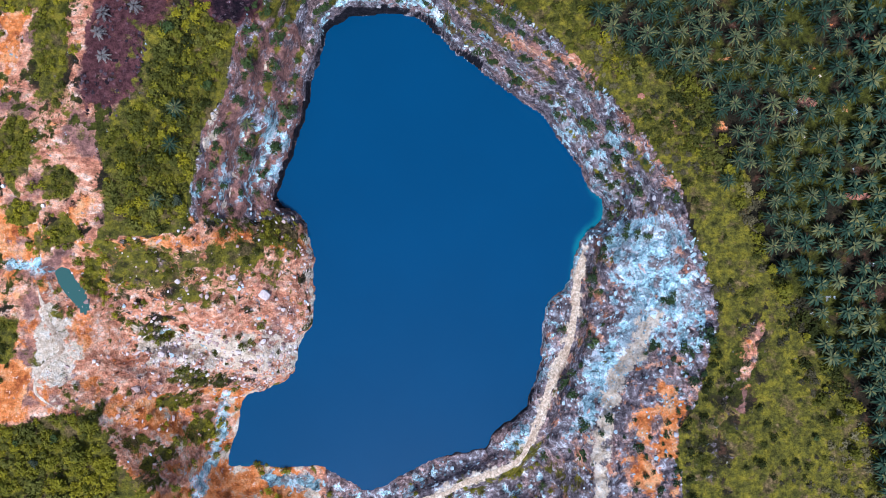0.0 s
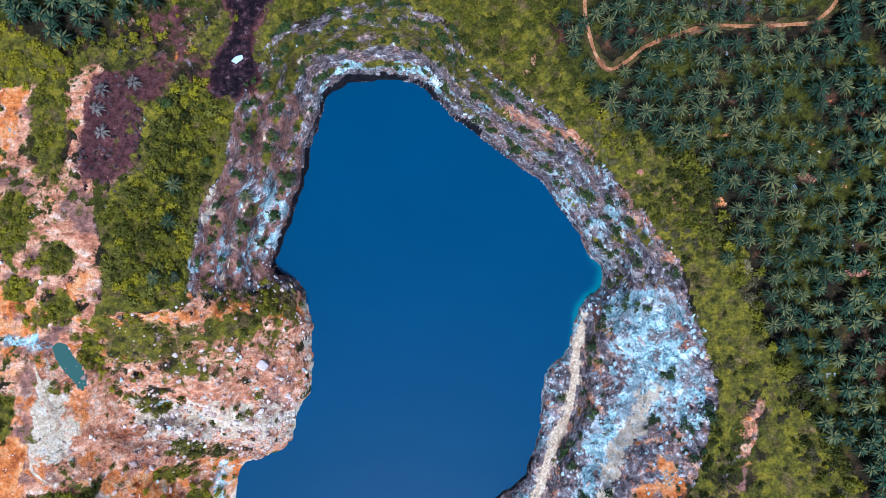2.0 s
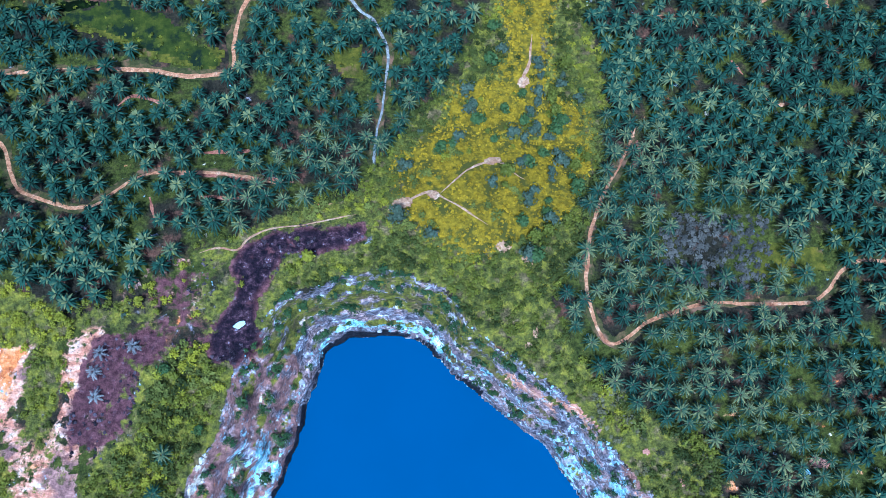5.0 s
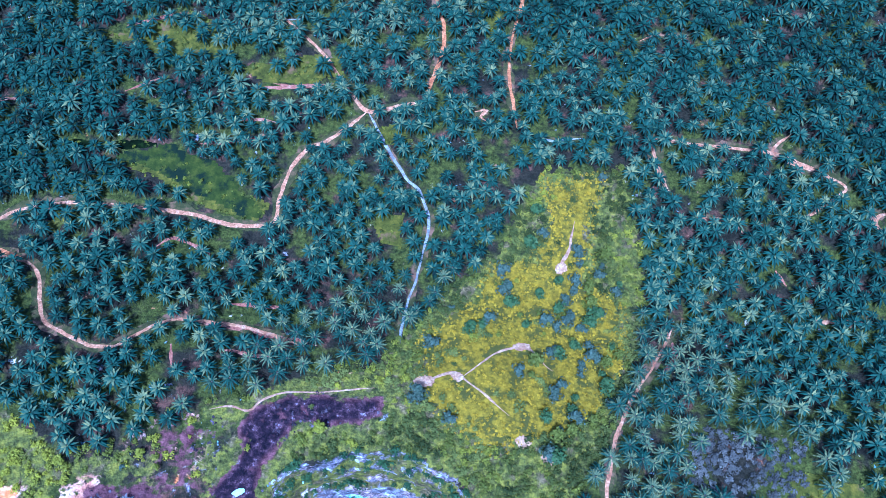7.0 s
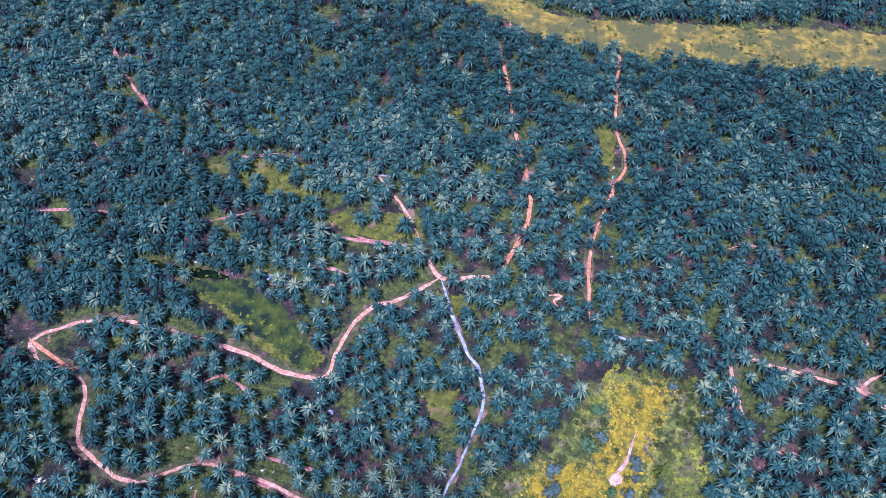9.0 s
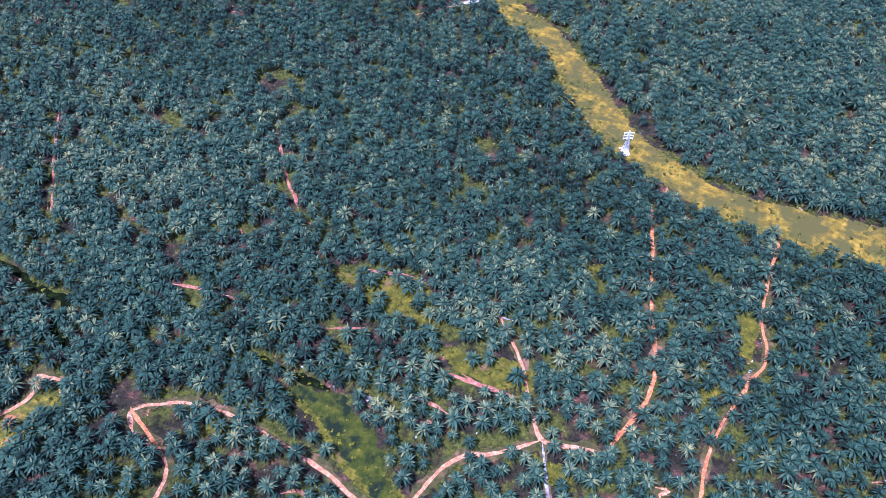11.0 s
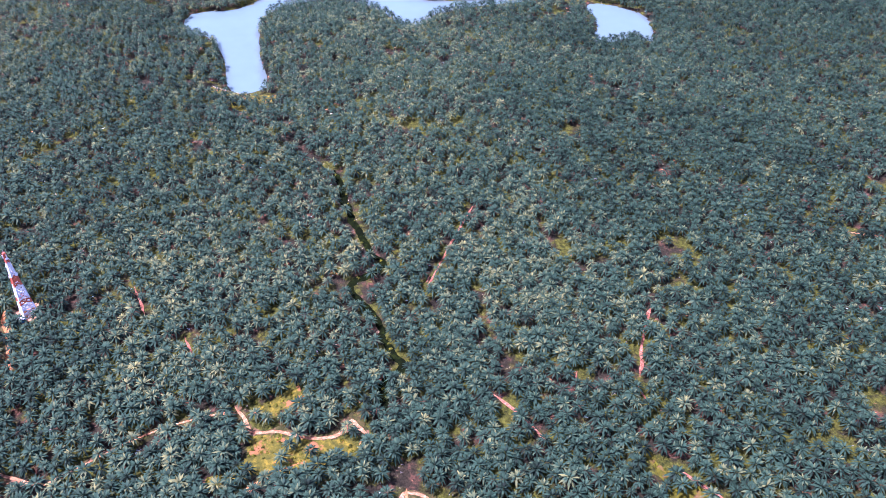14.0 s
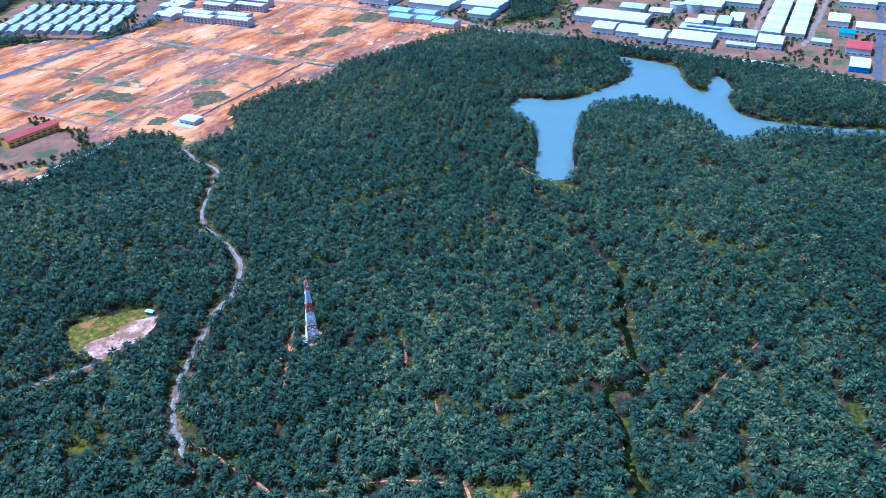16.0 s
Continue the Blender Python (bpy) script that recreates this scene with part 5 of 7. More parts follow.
def crown_shape(fronds, seed, folds=True, reach=1.0, wide=0.14, spread=0.5):
    """A palm's round head of unit frond length: many arching fronds, upright in the middle and hanging at the rim. Origin at the foot."""
    rng = np.random.default_rng(seed)
    v, f, o = [], [], []
    head = 1.42
    for k in range(fronds):
        share = (k + 0.5) / fronds
        az = k * 2.39996 + rng.normal(0, 0.16)
        up = radians(76 - 98 * share ** 0.85 + rng.normal(0, 6))
        ln = reach * (0.72 + 0.30 * share ** 0.5 + rng.normal(0, 0.06))
        droop = 0.24 + 0.34 * share + rng.normal(0, 0.05)
        ca, sa = np.cos(az), np.sin(az)
        w = wide * ln * rng.uniform(0.85, 1.15)

        def rib(t, off=0.0, low=0.0):
            r = ln * t * np.cos(up) + 0.03
            return (r * ca - off * sa, r * sa + off * ca, head + ln * (t * np.sin(up) - droop * t * t) - low)

        n = len(v)
        v += [rib(0.05), rib(0.55, w, 0.5 * w), rib(0.50, -w, 0.5 * w), rib(1.0)]
        if folds:
            v.append(rib(0.55))
            f += [(n, n + 4, n + 1), (n, n + 2, n + 4), (n + 1, n + 4, n + 3), (n + 4, n + 2, n + 3)]
        else:
            f += [(n, n + 2, n + 1), (n + 1, n + 2, n + 3)]
        # upper fronds tinted lighter as sunlit, hanging older ones darker as shaded
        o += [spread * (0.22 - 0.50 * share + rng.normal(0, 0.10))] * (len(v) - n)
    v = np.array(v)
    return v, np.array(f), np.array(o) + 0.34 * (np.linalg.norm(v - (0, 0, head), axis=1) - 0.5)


def bush_shape(leaves, seed, lobes=6, leaf=0.30, tall=0.8):
    """A lumpy shrub of about unit radius, of many small leafy sprays with gaps. Origin at the foot."""
    rng = np.random.default_rng(seed)
    c = rng.normal(0, 1, (lobes, 3))
    c /= np.linalg.norm(c, axis=1, keepdims=True)
    c *= rng.uniform(0.25, 0.68, (lobes, 1))
    c[:, 2] = np.abs(c[:, 2]) * tall + 0.35
    lr = rng.uniform(0.30, 0.50, lobes)
    v, f = [], []
    for k in range(leaves):
        i = rng.integers(lobes)
        d = rng.normal(0, 1, 3)
        d /= np.linalg.norm(d)
        if d[2] < -0.2:
            d[2] *= -1
        p = c[i] + d * lr[i] * rng.uniform(0.75, 1.1)
        nrm = d + rng.normal(0, 0.32, 3)
        nrm /= np.linalg.norm(nrm)
        a = np.cross(nrm, rng.normal(0, 1, 3))
        a /= np.linalg.norm(a)
        b = np.cross(nrm, a)
        s = leaf * rng.uniform(0.6, 1.25)
        n = len(v)
        v += [p + a * s, p - a * 0.5 * s + b * 0.8 * s, p - a * 0.5 * s - b * 0.8 * s]
        f.append((n, n + 1, n + 2))
    return np.array(v), np.array(f)


# ---------------------------------------------------------------- oil palms
ESTATE = [(222, -115), (222, 600), (-10, 880), (-210, 960), (-850, 1000), (-1040, 975), (-1475, 880), (-1475, -755), (-310, -145), (-240, 60), (-215, 100)]
rng = np.random.default_rng(7)


def palm_places():
    row, gap = 6.45, 7.4
    gx, gy = np.meshgrid(np.arange(-1500, 260, gap), np.arange(-780, 1020, row))
    gx = gx + (np.arange(gx.shape[0]) % 2)[:, None] * gap / 2
    x, y = gx.ravel(), gy.ravel()
    x, y = x + 26 * fbm(x, y, 210, 2, 91), y + 26 * fbm(x, y, 210, 2, 92)
    x, y = x + rng.normal(0, 1.15, len(x)), y + rng.normal(0, 1.15, len(y))

    def keep(mask):
        nonlocal x, y
        x, y = x[mask], y[mask]

    keep(inside(x, y, ESTATE) > 0)
    keep(inside(x, y, CLEAR) < 1.5 * fbm(x, y, 15, 2, 14) - 1.0)
    for area, margin in ((CORRIDOR, 2.5), (RESERVOIR, 3.5), (FAR_POND, 3.5), (CLEARED, 1.0), (FACTORIES, 12.0), (HOUSES, 6.0), (CAMPUS, 5.0), (STRIP, 4.0), (DAM, 1.0), (DIG_GRASS, 2.0)):
        keep(inside(x, y, area) < -margin + 3 * fbm(x, y, 30, 2, 15))
    for name, line in TRACK_LINES.items():
        if name in ("main_track", "corridor_road", "west_branch", "dam_road"):
            keep(line_distance(x, y, line) > TRACKS[name][1] * 0.5 + 1.4)
        if name in ("hollow_track", "hollow_spur", "junction_track", "contour_track", "terrace_track"):
            keep(line_distance(x, y, line) > 3.0 + 0.9 * fbm(x, y, 20, 2, 23))
        keep(line_distance(x, y, line) > TRACKS[name][1] * 0.26 + 0.2 + 2.0 * rng.random(len(x)) * (1 + fbm(x, y, 25, 2, 19)))
    for line in SCARS:
        keep(line_distance(x, y, line) > 1.2 + 2.6 * rng.random(len(x)))
    for line in CREASES:
        keep(line_distance(x, y, curve_through(line, False, 4)) > 3.0 + 1.6 * fbm(x, y, 14, 2, 20))
    for w, line in GULLIES:
        keep(line_distance(x, y, line) > w / 2 + 1.3 + 1.2 * fbm(x, y, 30, 2, 18))
    keep((inside(x, y, THICKET) < -1.0) | (rng.random(len(x)) < 0.30))
    keep((inside(x, y, MARSH) < -1.0) | (rng.random(len(x)) < 0.08))
    for name, line in SCRUB.items():
        keep((inside(x, y, line) < -1.0) | (rng.random(len(x)) < (0.12 if name in ("grass_b", "grass_k", "grass_l") else 0.42)))
    keep(np.hypot(x + 468, y - 34) > 9)
    keep(rng.random(len(x)) > 0.16 * blob(x, y, -60, 330, 110, 60) + 0.12 * blob(x, y, -180, 225, 80, 45))
    keep((rng.random(len(x)) > 0.05) & ~((fbm(x, y, 42, 2, 77) > 0.62) & (rng.random(len(x)) < 0.7)))
    return x, y


px, py = palm_places()
pz = height(px, py)
size = rng.normal(4.85, 0.55, len(px)).clip(3.0, 6.2) * np.where((px > 60) & (py < 140), 0.90, 1.0)
tint = (0.44 + 0.20 * fbm(px, py, 120, 3, 55) + rng.normal(0, 0.11, len(px))).clip(0.02, 0.98)
tint = np.where(rng.random(len(px)) < 0.012, 0.72, tint)
away = np.hypot(px - 20, py - 90)
order = np.argsort(away)
own = order[:300]
rest = order[300:]
near, mid, far = rest[away[rest] < 270], rest[(away[rest] >= 270) & (away[rest] < 600)], rest[away[rest] >= 600]


def palm_thing(k):
    """One palm as a thing: Empty at its foot, a stem and a crown."""
    sv, sf, so = palm_shape(34, 200 + k, trunk=False, reach=0.97, wide=0.078, leaflets=9)
    root = new("oil_palm")
    bm = bmesh.new()
    bmesh.ops.create_cone(bm, cap_ends=True, segments=8, radius1=0.42, radius2=0.30, depth=7.6)
    bmesh.ops.translate(bm, vec=(0, 0, 3.8), verts=bm.verts)
    part("trunk", bm, M_TRUNK, root)
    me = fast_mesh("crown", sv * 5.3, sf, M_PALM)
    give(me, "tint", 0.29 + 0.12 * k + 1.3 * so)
    give(me, "outward", outward(sv), "FLOAT_VECTOR")
    crown = new("crown", me)
    crown.parent = root
    return tagged(root, "mature oil palm with a star of arching dark green fronds", "palm", "palms by the quarry")


models = [palm_thing(k) for k in range(4)]
for j, (x, y) in enumerate([(90, 85), (117, 36), (-110, 66), (-87, 64), (-112, 51), (121, 44), (-118, 28)]):
    m = pose(x, y, float(height([x], [y])[0]), 0, 0, 50 * j) @ Matrix.Scale(0.8 + 0.05 * (j % 3), 4)
    copy_thing(models[j % 4], m).matrix_basis = m
for j, i in enumerate(own):
    m = Matrix.Translation((px[i], py[i], pz[i])) @ Matrix.Rotation(rng.uniform(0, 6.28), 4, "Z") @ Matrix.Scale(size[i] / 5.3, 4)
    if j < 4:
        models[j].matrix_basis = m
    else:
        c = copy_thing(models[rng.integers(4)], m)
        c.matrix_basis = m
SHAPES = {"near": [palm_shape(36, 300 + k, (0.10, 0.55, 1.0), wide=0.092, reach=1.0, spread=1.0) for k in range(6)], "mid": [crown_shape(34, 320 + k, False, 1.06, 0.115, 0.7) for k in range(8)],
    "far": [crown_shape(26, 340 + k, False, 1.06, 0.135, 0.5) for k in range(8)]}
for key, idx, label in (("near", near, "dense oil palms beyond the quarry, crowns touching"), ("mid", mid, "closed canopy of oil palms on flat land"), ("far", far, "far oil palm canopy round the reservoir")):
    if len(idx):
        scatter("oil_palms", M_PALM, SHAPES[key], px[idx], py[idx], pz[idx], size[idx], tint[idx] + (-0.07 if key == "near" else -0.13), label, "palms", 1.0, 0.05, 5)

# a few bleached palms standing in the burnt patch
sv, sf, so = palm_shape(16, 401, reach=0.8, leaflets=6)
for k, (x, y) in enumerate([(-141, 106), (-128, 109), (-143, 98), (-141, 88)]):
    root = new("dead_palm")
    me = fast_mesh("crown", sv * 4.3, sf, M_DRY)
    give(me, "tint", np.full(len(sv), 0.3 + 0.15 * k))
    new("crown", me).parent = root
    root.matrix_basis = pose(x, y, float(height([x], [y])[0]) - 3.2, 0, 0, 70 * k)
    tagged(root, "bleached palm with grey fronds on burnt ground", "palm", "palms on the burnt patch")

# ---------------------------------------------------------------- scrub
BUSH = [bush_shape(136, 500 + k, 9, 0.17) for k in range(10)]
CROWNS = [bush_shape(70, 540 + k, 7, 0.24) for k in range(6)]
SMALL = [bush_shape(22, 520 + k, 4, 0.42, 0.5) for k in range(6)]


def jittered(x0, x1, y0, y1, cell, seed):
    r = np.random.default_rng(seed)
    gx, gy = np.meshgrid(np.arange(x0, x1, cell), np.arange(y0, y1, cell))
    gx, gy = gx.ravel(), gy.ravel()
    return gx + r.uniform(-0.5, 0.5, gx.size) * cell, gy + r.uniform(-0.5, 0.5, gx.size) * cell


def scrub_plan(x, y):
    """Share of ground under shrubs, and their size, over the quarry's surrounds."""
    s, dw, dr = pit_share(x, y)
    w, spit, shelf = wild(x, y)
    patchy = fbm(x, y, 17, 3, 131)
    clear = inside(x, y, CLEAR) > -3
    out = (dr <= 0) & clear
    d = np.where(out, np.clip(0.50 + 0.9 * patchy, 0, 0.95), 0.0)
    d = np.where(out & (y > 118) & (x > -70), np.clip(0.85 + 0.5 * patchy, 0, 1), d)
    edge = inside(x, y, CLEAR)
    d = np.where(out & (x > 80) & (y < 70), np.clip(0.34 + 0.9 * patchy + 0.45 * np.exp(-(np.clip(edge - 2, 0, 60) / 6.0) ** 2), 0, 0.95), d)
    west = out & (x < -122) & (y < 125)
    d = np.where(west, np.clip(0.03 + 1.1 * west_green(x, y) + 0.25 * patchy, 0, 0.95), d)
    wood = (inside(x, y, WEST_WOOD) > 0) | (inside(x, y, SOUTH_WOOD) > 0)
    d = np.where(wood & clear, 0.97, d)
    for b in BURNT:
        d = np.where(inside(x, y, b) > -3, 0.02, d)
    d = np.where((np.abs(x + 108) < 14) & (y > 112) & (y < 152), 0.12 * (patchy > 0), d)
    d = np.where(inside(x, y, MEADOW) > 0, 0.10, d)
    pit = (dr > 0) & (dw > 1.0)
    bench = np.exp(-(((s - 0.22) / 0.07) ** 2)) + np.exp(-(((s - 0.5) / 0.07) ** 2)) + 1.2 * np.exp(-(((s - 0.80) / 0.06) ** 2))
    bench = bench + 0.8 * smooth(96, 110, y) * smooth(0.36, 0.5, s)
    d = np.where(pit, np.clip(bench * (0.80 + 0.9 * patchy), 0, 0.95) * (1 - w) + spit * np.clip(0.13 + 0.6 * patchy, 0, 0.6) * (0.4 + 1.3 * smooth(-35, -5, y)) + shelf * np.clip(0.02 + 0.8 * patchy, 0, 0.7), d)
    clumps = np.max([blob(x, y, *q) for q in ((-167, 11, 7, 5), (-149, -2, 5, 10), (-128, -29, 8, 4), (-113, -50, 8, 6), (-120, -60, 8, 5), (-112, -76, 8, 8), (-147, -69, 8, 5), (-85, -90, 9, 6), (-78, 19, 9, 5))], 0)
    d = np.where(clumps > 0.35, 0.8, d)
    lane = np.exp(-(line_distance(x, y, [(74, 8), (70, -6), (67, -20), (62, -36), (56, -52)]) / 4.0) ** 2) + np.max([blob(x, y, *q) for q in ((81, 27, 6, 5), (86, 15, 5, 4), (104, 30, 5, 4), (112, 22, 5, 7), (106, -46, 4, 5), (98, -12, 3, 4), (90, -34, 4, 3))], 0)
    d = np.where(pit & (shelf > 0.5), np.maximum(d, np.clip(lane, 0, 0.85)), d)
    south = pit & (spit > 0.5) & (y < -56)
    d = np.where(south & (clumps < 0.35), np.clip(0.16 + 0.9 * patchy, 0, 0.75), d)
    for name in ("haul_road", "west_track", "meadow_path", "meadow_loop", "meadow_spur", "burn_path", "ring_track"):
        d = np.where(line_distance(x, y, TRACK_LINES[name]) < TRACKS[name][1] / 2 + 1.0, 0, d)
    d = np.where(inside(x, y, POND) > -2, 0, d)
    d = np.where(line_distance(x, y, SCRAPE) < 1.6, 0, np.where(line_distance(x, y, SCRAPE) < 6, 0.5 * d, d))
    big = np.where(wood, 1.0, np.where(pit, 0.62, 0.6))
    return d, big, pit & (((w < 0.5) & (y > 30)) | (shelf > 0.5)), wood


sx, sy = jittered(-215, 190, -118, 310, 3.3, 41)
dens, big, pit, wood = scrub_plan(sx, sy)
take = rng.random(len(sx)) < dens
sx, sy, big, pit, wood = sx[take], sy[take], big[take], pit[take], wood[take]
ssize = (1.1 + 1.9 * big) * rng.uniform(0.5, 1.3, len(sx))
stint = (0.46 + 0.90 * fbm(sx, sy, 24, 3, 151) + rng.normal(0, 0.14, len(sx))).clip(0.02, 0.98)
belt = np.exp(-(np.clip(inside(sx, sy, CLEAR) - 3, 0, 60) / 7.0) ** 2) * (sx > 60) * (sy < 130)
stint = stint - 0.26 * ((sx > 70) & (sy < 120)) + (0.32 * belt) * (rng.random(len(sx)) < 0.55)
stint = stint + 0.42 * ((sx < -98) & (sy > 104)) + 0.20 * ((sx > -95) & (sx < -20) & (sy > 140))
ssize = ssize * (1 + 0.45 * belt)
stint = np.where(wood, stint + 0.10 + rng.normal(0, 0.2, len(sx)), stint)
stint = np.where(pit, 0.15 + stint * 0.45, stint)
ssize = np.where(pit, ssize * rng.uniform(0.6, 1.5, len(sx)), ssize)
sz = height(sx, sy) - 0.25
stint = np.where(wood & (sy < -50), (0.72 + 0.4 * (stint - 0.5)).clip(0.3, 0.98), stint)
sage = (wood & (rng.random(len(sx)) < np.where(sy < -50, 0.25, 0.40) + 0.5 * fbm(sx, sy, 11, 2, 154))) | (~pit & (sy > 112) & (sx > -70) & (rng.random(len(sx)) < 0.55 + 0.8 * fbm(sx, sy, 16, 2, 155))) | (~pit & (sx > 75) & (sy < 112) & (rng.random(len(sx)) < 0.30 + 0.8 * fbm(sx, sy, 16, 2, 156)))
scatter("thicket", M_OLIVE, BUSH, sx[sage], sy[sage], sz[sage], ssize[sage] * 1.1, stint[sage], "grey-green thicket of round bushes beside the quarry", "shrubs", 0.9, 0.0, 17)
sx, sy, sz, ssize, stint, pit, wood = (q[~sage] for q in (sx, sy, sz, ssize, stint, pit, wood))
brown = ~pit & ~wood & (rng.random(len(sx)) < np.clip(0.46 + 0.16 * (sy < 30) + 0.8 * fbm(sx, sy, 15, 2, 153), 0, 0.88)) & ((sx > 60) & (sy < 130))
scatter("dry_scrub", M_BROWN, BUSH, sx[brown], sy[brown], sz[brown], ssize[brown] * 0.85, stint[brown], "brown and mauve dry brush round the quarry rim", "shrubs", 0.7, 0.0, 16)
pit, green = pit | brown, ~pit & ~brown
scatter("scrub", M_SHRUB, BUSH, sx[green], sy[green], sz[green], ssize[green], stint[green], "thick olive and yellow-green scrub round the quarry", "shrubs", 0.9, 0.0, 6)
pit = pit & ~brown
scatter("bench_scrub", M_TREE, BUSH, sx[pit], sy[pit], sz[pit], ssize[pit], stint[pit], "dark low bushes rooted on quarry benches and rubble", "shrubs", 0.9, 0.0, 7)

# leafless grey-mauve brush in a gap of the eastern palms
qx, qy = jittered(90, 140, 140, 174, 2.4, 49)
ok = (inside(qx, qy, THICKET) > -2) & (rng.random(len(qx)) < 0.7)
qx, qy = qx[ok], qy[ok]
scatter("dry_thicket", M_MAUVE, BUSH, qx, qy, height(qx, qy) - 0.2, rng.uniform(1.2, 2.6, len(qx)), rng.uniform(0.1, 0.9, len(qx)), "grey-mauve leafless thicket in a gap between palms", "shrubs", 0.8, 0.0, 18)

# scorched brush over the burnt ground
ax, ay = jittered(-160, -30, 60, 172, 2.1, 47)
ok = np.max([inside(ax, ay, b) for b in BURNT], 0) > -1.5
ok |= (np.abs(ax + 111) < 13) & (ay > 100) & (ay < 150) & (fbm(ax, ay, 12, 2, 6) > -0.1)
ok &= rng.random(len(ax)) < np.clip(0.10 + 0.8 * fbm(ax, ay, 15, 2, 16) + 0.25 * (ax < -100), 0, 0.7)
ax, ay = ax[ok], ay[ok]
scatter("scorched_brush", M_ASHEN, SMALL, ax, ay, height(ax, ay) - 0.2, rng.uniform(0.6, 1.5, len(ax)), rng.uniform(0, 0.9, len(ax)), "grey-violet scorched brush on burnt ground", "shrubs", 0.6, 0.0, 12)

# rank growth along the mown strip
cx, cy = jittered(-420, 220, 505, 760, 3.0, 48)
ok = (inside(cx, cy, CORRIDOR) > -3) & (rng.random(len(cx)) < np.clip(0.20 + 0.9 * fbm(cx, cy, 26, 3, 17) + 0.75 * np.exp(-(line_distance(cx, cy, CORRIDOR[:12]) / 9) ** 2), 0, 0.9)) & (line_distance(cx, cy, TRACK_LINES["corridor_road"]) > 6) & (inside(cx, cy, WHITE_SCAR) < -2)
cx, cy = cx[ok], cy[ok]
scatter("corridor_scrub", M_OLIVE, SMALL, cx, cy, height(cx, cy), rng.uniform(0.8, 2.5, len(cx)), rng.uniform(0.1, 0.9, len(cx)), "low olive and yellow bushes on the power line strip", "shrubs", 0.6, 0.0, 14)

# creepers of the meadow
mx, my = jittered(-35, 80, 145, 305, 1.7, 43)
ok = (inside(mx, my, MEADOW) > -2 + 4 * fbm(mx, my, 12, 2, 7)) & (rng.random(len(mx)) < 0.8)
for name in ("meadow_path", "meadow_loop", "meadow_spur"):
    ok &= line_distance(mx, my, TRACK_LINES[name]) > TRACKS[name][1] / 2 + 0.8
mx, my = mx[ok], my[ok]
scatter("meadow_creepers", M_MEADOW, SMALL, mx, my, height(mx, my) - 0.15, rng.uniform(0.6, 1.35, len(mx)), (0.5 + 0.4 * fbm(mx, my, 9, 3, 8) + rng.normal(0, 0.12, len(mx))).clip(0, 1), "bright yellow-green creeper clumps over the meadow", "shrubs", 0.6, 0.0, 8)

# bushes in the grassy pockets of the plantation
gxs, gys = [], []
for k, line in enumerate(SCRUB.values()):
    q = np.array(line, float)
    x, y = jittered(q[:, 0].min(), q[:, 0].max(), q[:, 1].min(), q[:, 1].max(), 3.4, 60 + k)
    m = (inside(x, y, line) > 0) & (rng.random(len(x)) < 0.5)
    gxs.append(x[m]), gys.append(y[m])
for k, (w, line) in enumerate(GULLIES):
    q = curve_through(line, False, 8)
    j = rng.integers(0, len(q), 24)
    gxs.append(q[j, 0] + rng.normal(0, w * 0.35, 24)), gys.append(q[j, 1] + rng.normal(0, w * 0.35, 24))
gx, gy = np.concatenate(gxs), np.concatenate(gys)
scatter("pocket_scrub", M_SHRUB, SMALL, gx, gy, height(gx, gy) - 0.1, rng.uniform(0.8, 1.9, len(gx)), rng.uniform(0.1, 0.7, len(gx)), "low green bushes in grassy pockets between palms", "shrubs", 0.8, 0.0, 9)
# shore-side trees at the reservoir's edge and by the factory road
tx, ty = jittered(-1190, -990, 150, 700, 7.0, 71)
lane = line_distance(tx, ty, [(-1245, 164), (-1218, 257), (-1176, 353), (-1120, 469), (-1078, 564), (-1002, 656)])
m = (lane < 26) & (lane > 7) & (inside(tx, ty, FACTORIES) < -6) & (inside(tx, ty, RESERVOIR) < -3)
tx, ty = tx[m], ty[m]
scatter("roadside_wood", M_TREE, CROWNS, tx, ty, height(tx, ty), rng.uniform(3.0, 5.2, len(tx)), rng.uniform(0.1, 0.8, len(tx)), "dark trees between the reservoir and factory road", "trees", 1.3, 0.0, 10)


def tree_thing(k):
    root = new("tree")
    bm = bmesh.new()
    bmesh.ops.create_cone(bm, cap_ends=True, segments=7, radius1=0.28, radius2=0.12, depth=4.0)
    bmesh.ops.translate(bm, vec=(0, 0, 2.0), verts=bm.verts)
    for a in range(4):
        bar(bm, (0, 0, 2.4 + 0.25 * a), (1.3 * np.cos(a * 1.7), 1.3 * np.sin(a * 1.7), 4.2), 0.06)
    part("trunk", bm, M_TRUNK, root)
    sv, sf = bush_shape(230, 600 + k, 11, 0.20, 0.85)
    sv = sv * np.array([2.9, 2.9, 2.9]) + np.array([0, 0, 1.9])
    me = fast_mesh("crown", sv, sf, M_SHRUB if k < 3 else M_TREE if k == 3 else M_SAGE)
    give(me, "tint", np.full(len(sv), (0.55, 0.75, 0.35, 0.6, 0.3)[k]))
    new("crown", me).parent = root
    return tagged(root, ("broad yellow-green tree in quarry scrub", "bright lime-green tree in quarry scrub", "olive round-crowned tree in quarry scrub", "dark green tree standing over creepers", "grey-green tree standing over creepers")[k], "tree", "trees round the quarry")


